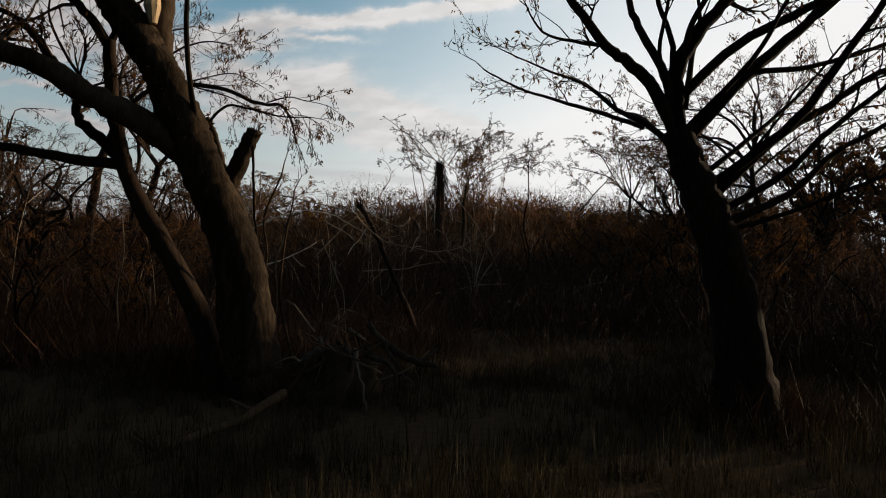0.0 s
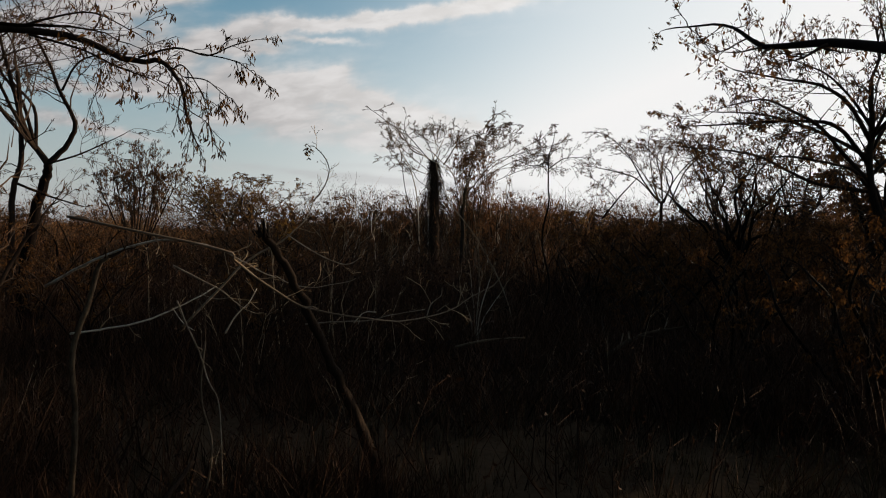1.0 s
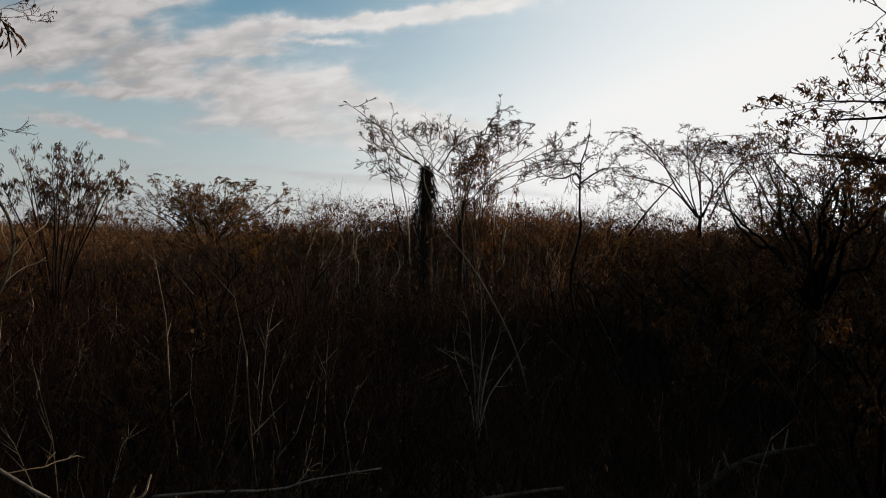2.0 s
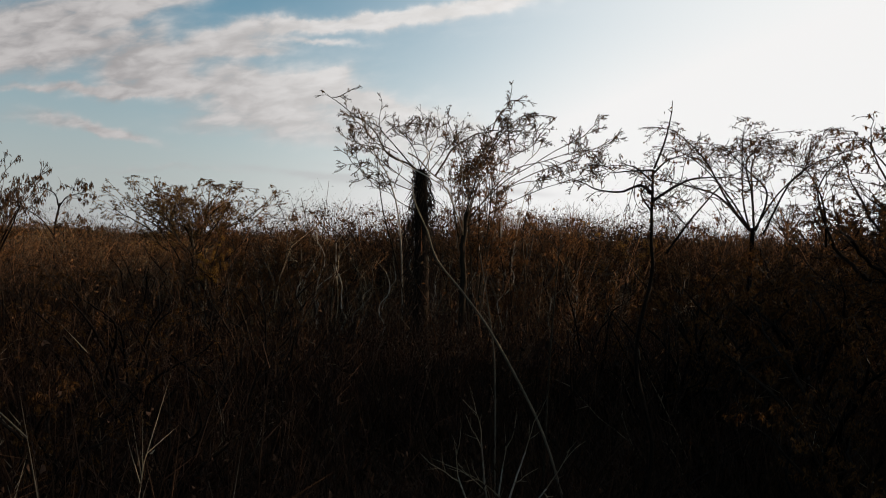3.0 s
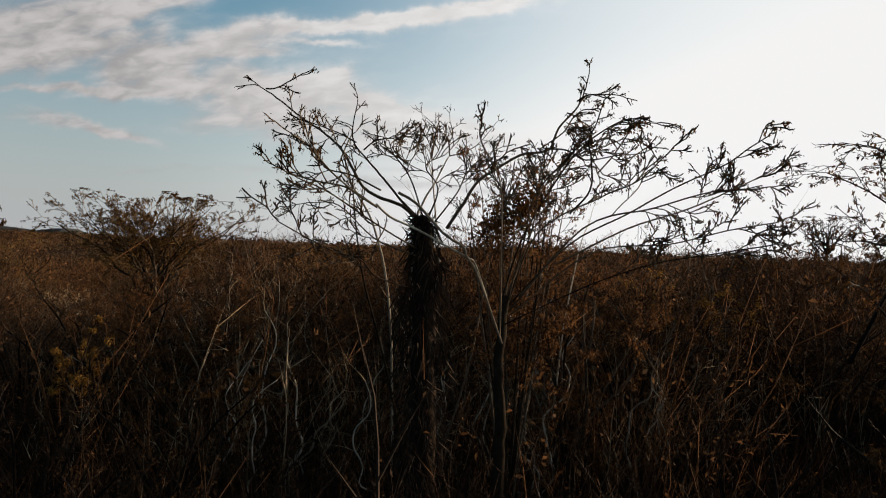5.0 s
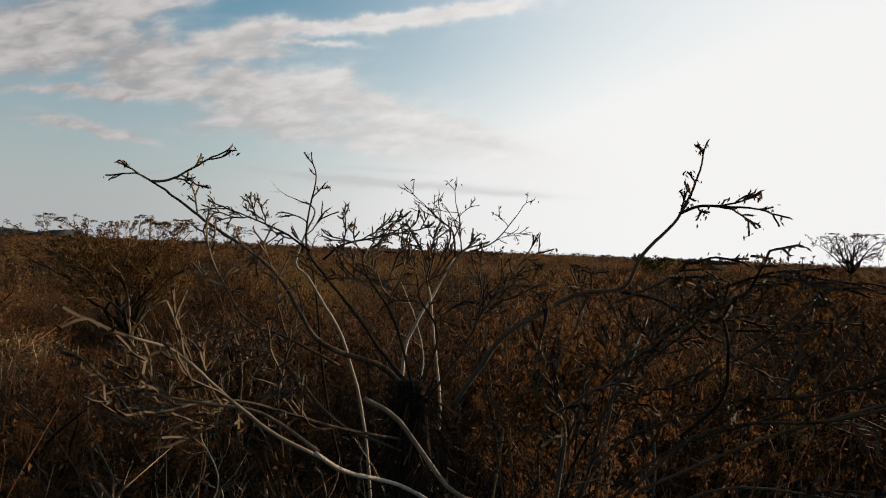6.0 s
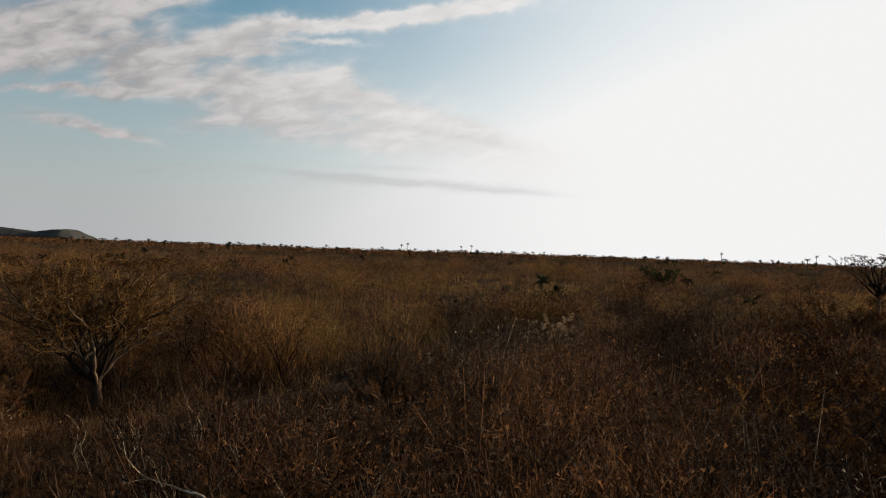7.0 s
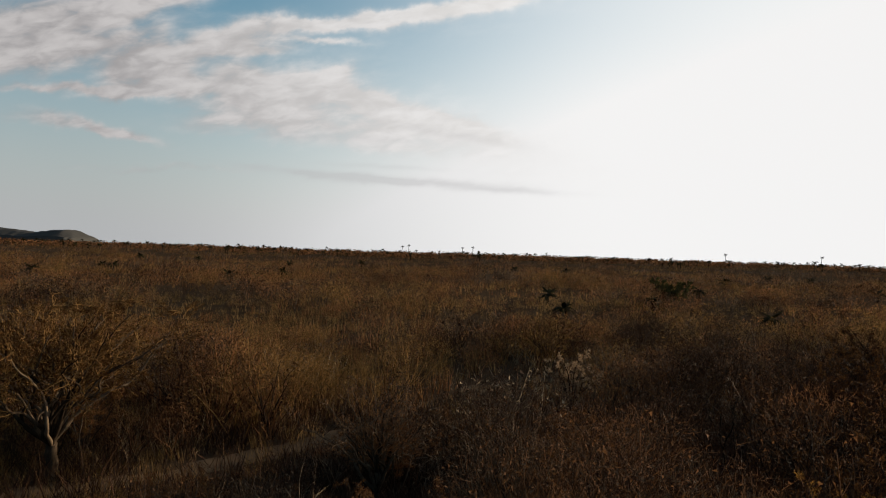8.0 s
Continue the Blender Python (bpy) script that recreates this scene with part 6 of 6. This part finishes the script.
def thicket_shrubs():
    rng = random.Random(29)
    made = 0
    while made < 22:
        y = rng.uniform(24, 46)
        x = rng.uniform(-0.56, 0.52) * y
        if abs(x) < 2.4 or (abs(x) < 3.2 and y > 33) or x > 9:
            continue
        k = rng.uniform(0.50, 0.78) * (0.8 + 0.25 * ease(20, 40, y))
        copy_thing(SMALL[2 if rng.random() < 0.7 else 1], pose(x, y, gz(x, y) - 0.06, 0, 0, rng.uniform(0, 360)) @ Matrix.Diagonal((k, k, k * 0.92, 1)))
        made += 1


thicket_shrubs()




# ------------------------------------------------------------------ fallen and dead wood
def fallen_bough():
    t = Plant("fallen_bough", "bleached fallen bough with curling bare branches", "branch", -2.9, 12.8, 61, BARK_PALE, LEAF_DRY, leaf_size=0.03, leaf_many=0.8, twig=STEM_PALE)
    t.single = True
    t.fine = 0.0026

    def stick(y0, y1, r0, r1, many, *xz, length=0.16, **kw):
        line, rads = t.wood("branch", side_on(y0, y1, *xz) if len(xz[0]) == 2 else xz, r0, r1, 7, 0.10, 4, 0.05, **kw)
        rng = t.rng
        for _ in range(many):
            i = rng.randrange(2, len(line) - 1)
            p = Pile()
            kept, t.twigs = t.twigs, p
            t.ramify(line[i], turned((line[i] - line[i - 1]).normalized(), rng.uniform(30, 70), rng), length * rng.uniform(0.5, 1.3), rads[i] * 0.5, 1, 38, 0.1)
            t.twigs = kept
            t.loose.append(p)

    stick(0, 0, 0.0115, 0.0040, 12, (-2.7, 11.3, 2.65), (-1.58, 11.50, 2.44), (-1.47, 11.55, 2.36), (-1.34, 11.75, 2.21), (-1.18, 11.95, 2.07), (-1.04, 12.05, 1.97), (-0.86, 12.10, 1.92), (-0.62, 12.15, 1.88), (-0.39, 12.25, 1.85), (-0.19, 12.50, 1.81), (0.07, 12.70, 1.84), (0.33, 12.90, 1.91), (0.53, 13.00, 2.04), (0.75, 13.10, 2.16), (0.86, 13.15, 2.30))
    stick(13.0, 13.2, 0.016, 0.006, 5, (-3.83, 1.97), (-3.46, 2.20), (-3.09, 2.38), (-2.62, 2.50), (-2.13, 2.43), (-1.92, 2.33), (-1.70, 2.21), (-1.53, 2.14))
    stick(14.7, 15.2, 0.014, 0.007, 4, (-4.48, 1.25), (-4.17, 1.30), (-3.71, 1.40), (-3.36, 1.55), (-2.97, 1.77), (-2.81, 1.90))
    stick(15.0, 15.0, 0.008, 0.004, 1, (-2.93, 1.79), (-2.73, 1.74), (-2.54, 1.77))
    stick(15.0, 14.8, 0.007, 0.004, 1, (-3.31, 1.60), (-3.13, 1.43), (-2.94, 1.34))
    stick(12.2, 12.1, 0.008, 0.004, 3, (-2.17, 1.95), (-2.07, 1.74), (-1.94, 1.50), (-1.84, 1.24), (-1.75, 1.10), (-1.70, 0.82), (-1.66, 0.3))
    stick(13.1, 13.6, 0.014, 0.006, 7, (-2.45, 1.6), (-2.10, 2.01), (-1.93, 2.23), (-1.75, 2.39), (-1.55, 2.51), (-1.41, 2.65), (-1.30, 2.79), (-1.24, 2.99))
    stick(14.0, 13.9, 0.008, 0.004, 3, (-1.61, 2.61), (-1.36, 2.46), (-1.13, 2.35), (-0.90, 2.29), (-0.73, 2.38), (-0.69, 2.47))
    stick(17.0, 17.0, 0.013, 0.006, 4, (-1.95, 1.22), (-1.54, 1.27), (-0.92, 1.32), (-0.59, 1.42), (-0.04, 1.53))
    stick(13.6, 13.6, 0.005, 0.003, 2, (-1.64, 2.15), (-1.46, 2.06), (-1.21, 2.03), (-1.01, 2.07), (-0.82, 2.11), (-0.74, 2.15))
    stick(12.6, 12.6, 0.006, 0.003, 1, (0.08, 1.85), (0.12, 1.98), (0.21, 2.06), (0.22, 2.14))
    stick(12.7, 12.7, 0.005, 0.003, 1, (0.18, 1.90), (0.23, 1.94), (0.29, 1.98))
    stick(12.4, 12.4, 0.006, 0.003, 1, (-0.59, 1.79), (-0.50, 1.89), (-0.39, 1.90))
    stick(11.9, 12.0, 0.009, 0.005, 2, (-2.1, 2.28), (-1.84, 2.15), (-1.70, 2.08), (-1.59, 1.99), (-1.50, 1.92))
    stick(12.0, 12.0, 0.007, 0.004, 2, (-1.66, 1.7), (-1.58, 1.85), (-1.47, 1.97), (-1.40, 2.10))
    # the thin tip that ends in a curled clump of leaves
    stick(13.6, 13.7, 0.007, 0.004, 5, (-1.24, 2.99), (-1.13, 3.16), (-1.09, 3.35), (-1.16, 3.50), (-1.27, 3.60), (-1.33, 3.61), bark=BARK_MID, length=0.13)
    rng = t.rng
    for _ in range(26):
        at = Vector((rng.gauss(-1.35, 0.022), 13.7 + rng.gauss(0, 0.02), rng.gauss(3.565, 0.028))) - t.base
        t.leaves.leaf(at, Vector((rng.gauss(0, 1), rng.gauss(0, 1), -0.8)), 0.055, 0.4)
    t.done()


fallen_bough()


def snapped_trunk():
    t = Plant("dead_tree", "dark snapped dead tree leaning in the undergrowth", "dead tree", -0.42, 13.0, 62, BARK_DARK)
    t.wood("trunk", side_on(13.5, 12.8, (-0.35, -0.1), (-0.62, 0.6), (-0.86, 1.15), (-1.12, 1.75), (-1.40, 2.3), (-1.55, 2.6)), 0.062, 0.032, 12, 0.35, 7, 0.06, flare=0.3)
    for k in range(10):
        p = Pile()
        at = Vector((-1.56 + 0.04 * math.cos(k), 12.8 + 0.04 * math.sin(k), 2.56)) - t.base
        p.spike(at, at + Vector((t.rng.gauss(-0.06, 0.03), t.rng.gauss(0, 0.03), t.rng.uniform(0.08, 0.25))), 0.022)
        part("splinter", p, BARK_DARK, t.root)
    t.done()


snapped_trunk()


def root_plate():
    t = Plant("uprooted_stump", "uprooted stump with a mound of tangled grey roots", "stump", -1.15, 8.4, 63, ROOT, twig=ROOT)
    rng = t.rng
    p = Pile()
    n, m = 18, 9
    for j in range(m + 1):
        for i in range(n):
            a, b = 2 * math.pi * i / n, math.pi / 2 * j / m
            r = 1 + 0.55 * noise.noise((math.cos(a) * 1.6, math.sin(a) * 1.6, b * 2)) + 0.12 * noise.noise((math.cos(a) * 5, math.sin(a) * 5, b * 6))
            p.v.append(Vector((math.cos(a) * math.cos(b) * 0.55 * r, math.sin(a) * math.cos(b) * 0.45 * r, math.sin(b) * 0.6 * r - 0.05)))
    for j in range(m):
        for i in range(n):
            a, b = j * n + i, j * n + (i + 1) % n
            p.f.append((a, b, b + n, a + n))
    part("root_mass", p, SOIL, t.root, "earthy knot of roots", True)
    for k in range(13):
        a = 2 * math.pi * k / 13 + rng.gauss(0, 0.4)
        s = Vector((t.base.x + math.cos(a) * 0.3, t.base.y + math.sin(a) * 0.25 - 0.1, rng.uniform(0.35, 1.0)))
        e = Vector((s.x + math.cos(a) * rng.uniform(0.35, 0.8), s.y + math.sin(a) * rng.uniform(0.3, 0.6), rng.uniform(0.0, 0.35)))
        mid = (s + e) / 2 + Vector((rng.gauss(0, 0.12), rng.gauss(0, 0.1), rng.uniform(-0.05, 0.2)))
        t.wood("root", [s, mid, e], rng.uniform(0.018, 0.05), 0.010, 6, 0.25, 5, 0.12)
    for k in range(18):
        a = rng.uniform(0, 6.3)
        s = Vector((t.base.x + math.cos(a) * 0.5, t.base.y - 0.2 + math.sin(a) * 0.4, rng.uniform(0.25, 0.95)))
        e = s + Vector((rng.gauss(0, 0.45), rng.gauss(-0.1, 0.3), rng.uniform(-0.1, 0.45)))
        t.wood("root", [s, (s + e) / 2 + Vector((rng.gauss(0, 0.08), 0, rng.gauss(0, 0.08))), e], rng.uniform(0.010, 0.022), 0.005, 5, 0.2, 4, 0.15, BARK_MID)
    t.wood("root", side_on(8.3, 8.2, (-0.75, 0.75), (-0.45, 0.58), (-0.2, 0.5), (0.0, 0.46)), 0.055, 0.03, 7, 0.2, 5, 0.05)
    t.wood("root", side_on(8.25, 8.3, (-0.25, 0.5), (-0.12, 0.56), (-0.02, 0.66)), 0.03, 0.012, 6, 0.2, 4, 0.05)
    t.done()


root_plate()


def fallen_log(label, pts, r0, r1, seed, bark=ROOT, many=2):
    t = Plant("fallen_log", label, "log", pts[0][0], pts[0][1], seed, bark, group="fallen logs", z=pts[0][2])
    line, rads = t.wood("log", pts, r0, r1, 12, 0.16, 7, 0.02)
    for k in range(many):
        i = t.rng.randrange(3, len(line) - 2)
        d = turned((line[i + 1] - line[i]).normalized(), 60, t.rng)
        d.z = abs(d.z)
        p = Pile()
        p.tube([line[i], line[i] + d * 0.15, line[i] + d * 0.28], [rads[i] * 0.5, rads[i] * 0.4, rads[i] * 0.3], 7, 0.2)
        part("snag", p, bark, t.root)
    t.done()


fallen_log("weathered fallen log half sunk in grass", [(-1.7, 7.6, 0.20), (-1.95, 6.8, 0.10), (-2.25, 6.1, 0.07), (-2.5, 5.5, -0.02)], 0.055, 0.03, 71, BARK, 4)
fallen_log("dead pole leaning against the uprooted stump", [(-1.75, 7.7, 0.1), (-1.4, 8.6, 0.7), (-1.22, 9.1, 1.0), (-1.05, 9.6, 1.35)], 0.022, 0.012, 72, BARK_DARK, 0)
fallen_log("pale fallen log lying in the clearing", [(0.5, 18.0, 0.80), (1.05, 18.1, 0.93), (1.75, 18.3, 0.98)], 0.028, 0.016, 73, BARK_GREY, 0)
fallen_log("grey fallen branch heap at the clearing's edge", [(3.5, 19.4, 0.55), (4.2, 19.6, 0.95), (5.1, 19.7, 1.15)], 0.045, 0.02, 74, BARK_GREY, 6)


def dead_stems():
    """Single bare dead stems that stand out of the scrub."""
    def stem(name, label, seed, pts, r0, r1, many=2, bark=BARK_PALE, length=0.5):
        t = Plant(name, label, "dead stem", pts[0][0], pts[0][1], seed, bark, group="bare stems", leaf_many=0.4, leaf_size=0.07, twig=STEM_PALE if bark is BARK_PALE else TWIG)
        t.single = True
        t.limb(pts, r0, r1, many, length, 1, name="stem", sides=6, leafy=False, kids=2)
        t.done()
    tall = "thin bare stem standing in the thicket"
    stem("bent_sapling", "pale sapling bent in a long curve", 81, side_on(25.6, 26.4, (2.5, -0.1), (2.0, 1.4), (1.29, 2.70), (0.77, 3.40), (0.36, 3.88), (0.18, 4.34), (-0.02, 4.75), (-0.08, 5.05)), 0.021, 0.009, 2, BARK_GREY)
    stem("bare_stem", tall, 82, side_on(25.9, 25.9, (2.05, -0.1), (2.08, 2.0), (2.12, 3.2), (2.17, 4.07)), 0.016, 0.009, 1, BARK_GREY)
    stem("bare_stem", tall, 83, side_on(25.8, 26.0, (1.35, -0.1), (1.28, 2.2), (1.15, 3.2), (1.0, 4.0)), 0.013, 0.007, 1, BARK_GREY)
    stem("bare_stem", tall, 84, side_on(9.2, 9.2, (-2.3, -0.1), (-2.45, 0.9), (-2.36, 1.7), (-2.42, 2.2), (-2.2, 2.8)), 0.022, 0.012, 3, BARK)
    stem("bare_stem", tall, 85, side_on(10.5, 10.5, (-4.85, -0.1), (-4.98, 0.9), (-4.9, 1.6), (-4.95, 2.2)), 0.018, 0.010, 1, BARK_GREY)
    stem("snapped_sapling", "grey broken sapling bent over at the top", 86, side_on(11.8, 11.8, (-2.85, -0.1), (-2.84, 0.9), (-2.88, 1.5), (-2.76, 1.95), (-2.69, 2.25), (-2.60, 2.34)), 0.026, 0.020, 1, BARK_GREY, 0.25)
    stem("bare_stem", tall, 87, side_on(12.2, 12.2, (-1.9, -0.1), (-1.8, 0.6), (-1.92, 1.1), (-1.9, 1.6)), 0.014, 0.008, 1, BARK_GREY)
    stem("bare_stem", tall, 88, side_on(9.4, 9.5, (-1.9, -0.1), (-2.2, 1.0), (-2.2, 1.8), (-2.1, 2.5)), 0.025, 0.012, 3, BARK)
    for k, (dx, dz) in enumerate(((-0.4, 1.5), (-0.15, 1.9), (0.1, 1.6), (0.35, 1.8), (0.6, 1.4))):
        stem("bare_stem", "thin pale stem in a dead clump", 90 + k, side_on(23.5, 23.4, (1.15, -0.1), (1.12 + dx * 0.3, dz * 0.5), (1.1 + dx * 0.7, dz * 0.8), (1.1 + dx, dz)), 0.016, 0.007, 2)
    rng = random.Random(14)
    for k in range(84):
        y = 38.5 + 24 * rng.random() ** 1.2
        x = rng.uniform(-0.42, 0.42) * (y - 26)
        h = rng.uniform(2.8, 4.8)
        g = gz(x, y)
        pts, lean, bend = [(x, y, g - 0.1)], rng.gauss(0, 0.5), 0.0
        for m in range(1, 10):
            bend += rng.gauss(0, 0.17)
            pts.append((x + lean * m / 9 + bend, y + rng.gauss(0, 0.12), g + h * m / 9))
        stem("bare_stem", "pale crooked dead stem rising from brown scrub", 200 + k, pts, rng.uniform(0.022, 0.036), 0.010, 7, BARK_PALE, 0.7)
    # a few that stand out beside the flight line
    stem("hooked_stem", "pale dead stem hooked over at the tip", 300, side_on(40.2, 40.2, (-0.85, -0.1), (-1.1, 4.47), (-1.52, 6.34), (-1.95, 7.12), (-2.18, 7.48), (-2.38, 7.71), (-2.22, 8.21), (-2.11, 8.49), (-2.2, 8.63), (-2.36, 8.67)), 0.030, 0.010, 3, BARK_PALE, 0.4)
    stem("bare_stem", "pale crooked dead stem rising from brown scrub", 301, side_on(44.0, 44.0, (2.75, -0.1), (2.8, 4.0), (2.87, 5.6), (2.95, 6.21), (3.05, 6.75)), 0.035, 0.010, 5, BARK_PALE, 0.6)
    stem("bare_stem", "pale crooked dead stem rising from brown scrub", 302, side_on(42.0, 42.0, (2.9, -0.1), (3.1, 3.5), (3.45, 5.93), (3.74, 6.9)), 0.026, 0.008, 2, BARK_PALE, 0.5)
    stem("bare_stem", "pale crooked dead stem rising from brown scrub", 303, side_on(44.0, 44.0, (3.2, -0.1), (2.9, 3.5), (2.34, 5.08), (2.0, 5.97), (1.58, 6.95)), 0.026, 0.008, 3, BARK_PALE, 0.5)
    stem("bare_stem", "pale crooked dead stem rising from brown scrub", 304, side_on(42.0, 42.0, (-0.2, -0.1), (-0.5, 1.6), (-0.1, 3.6), (-0.55, 4.9), (-0.35, 5.86), (-0.5, 6.62), (-0.76, 7.25)), 0.026, 0.008, 4, BARK_PALE, 0.6)


dead_stems()


def forked_shrub():
    t = Plant("forked_shrub", "bare grey shrub forking low over dry grass", "shrub", -5.6, 45.6, 91, BARK_GREY, twig=STEM_PALE, leaf_many=0.2)
    t.single = True
    g = t.base.z
    t.wood("trunk", [(-5.6, 45.6, g), (-5.6, 45.6, g + 0.9), (-5.55, 45.6, g + 1.6)], 0.12, 0.09, 9, 0.15, 5, 0.02, flare=0.4)
    t.limb([(-5.55, 45.6, g + 1.5), (-5.9, 45.6, g + 2.0), (-6.3, 45.5, g + 2.9), (-6.4, 45.5, g + 4.0)], 0.07, 0.02, 6, 1.0, 2, kids=3)
    t.limb([(-5.55, 45.6, g + 1.5), (-5.25, 45.6, g + 1.9), (-5.1, 45.7, g + 2.5), (-5.3, 45.8, g + 3.4)], 0.06, 0.02, 6, 1.0, 2, kids=3)
    t.done()


forked_shrub()


# ------------------------------------------------------------------ palms on the horizon
def palm(x, y, height, seed, label="slender palm on the far plain"):
    rng = random.Random(seed)
    root = tagged(new("palm"), label, "palm", "far palms")
    root.location = (x, y, gz(x, y))
    top = Vector((rng.gauss(0, 0.3), 0, height))
    p = Pile()
    p.tube([Vector((0, 0, -0.2)), top * 0.5 + Vector((rng.gauss(0, 0.2), 0, 0)), top], [0.30, 0.22, 0.18], 7, 0.1)
    part("trunk", p, BARK, root, "", True)
    p = Pile()
    for k in range(15):
        a, e = 2 * math.pi * k / 15 + rng.gauss(0, 0.15), rng.uniform(-0.3, 1.0)
        d = Vector((math.cos(a) * math.cos(e), math.sin(a) * math.cos(e), math.sin(e)))
        n, ln = 5, rng.uniform(1.6, 2.6)
        at = top.copy()
        s = Vector((-math.sin(a), math.cos(a), 0))
        i0 = len(p.v)
        for j in range(n + 1):
            wd = 0.40 * math.sin(math.pi * min(0.95, (j + 0.6) / (n + 0.8)))
            p.v += [at + s * wd - Vector((0, 0, wd * 0.5)), at, at - s * wd - Vector((0, 0, wd * 0.5))]
            at = at + d * ln / n
            d = (d + Vector((0, 0, -0.20))).normalized()
        for j in range(n):
            b = i0 + j * 3
            p.f += [(b, b + 1, b + 4, b + 3), (b + 1, b + 2, b + 5, b + 4)]
    part("fronds", p, PALM_LEAF, root, "dark drooping fronds")
    return root


def palms():
    rng = random.Random(17)
    palm(-36.0, 693, 8.6, 1)
    palm(-42.0, 690, 7.4, 2)
    palm(26.0, 705, 8.2, 3)
    palm(16.0, 700, 7.2, 4)
    palm(268.0, 694, 9.4, 5)
    palm(330.0, 640, 9.4, 6)
    palm(205.0, 420, 7.0, 7)
    palm(18.7, 149, 1.9, 8, "low dark spiky palm in the scrub")
    for k in range(22):
        y = rng.uniform(130, 330)
        palm(rng.uniform(-0.55, 0.55) * y, y, rng.uniform(1.3, 2.6), 100 + k, "low dark spiky palm in the scrub")
    for k in range(130):
        y = rng.uniform(460, 760)
        x = rng.uniform(-0.62, 0.62) * y
        palm(x, y, rng.uniform(2.0, 4.6), 200 + k, "low palm in the dark line on the horizon")


palms()
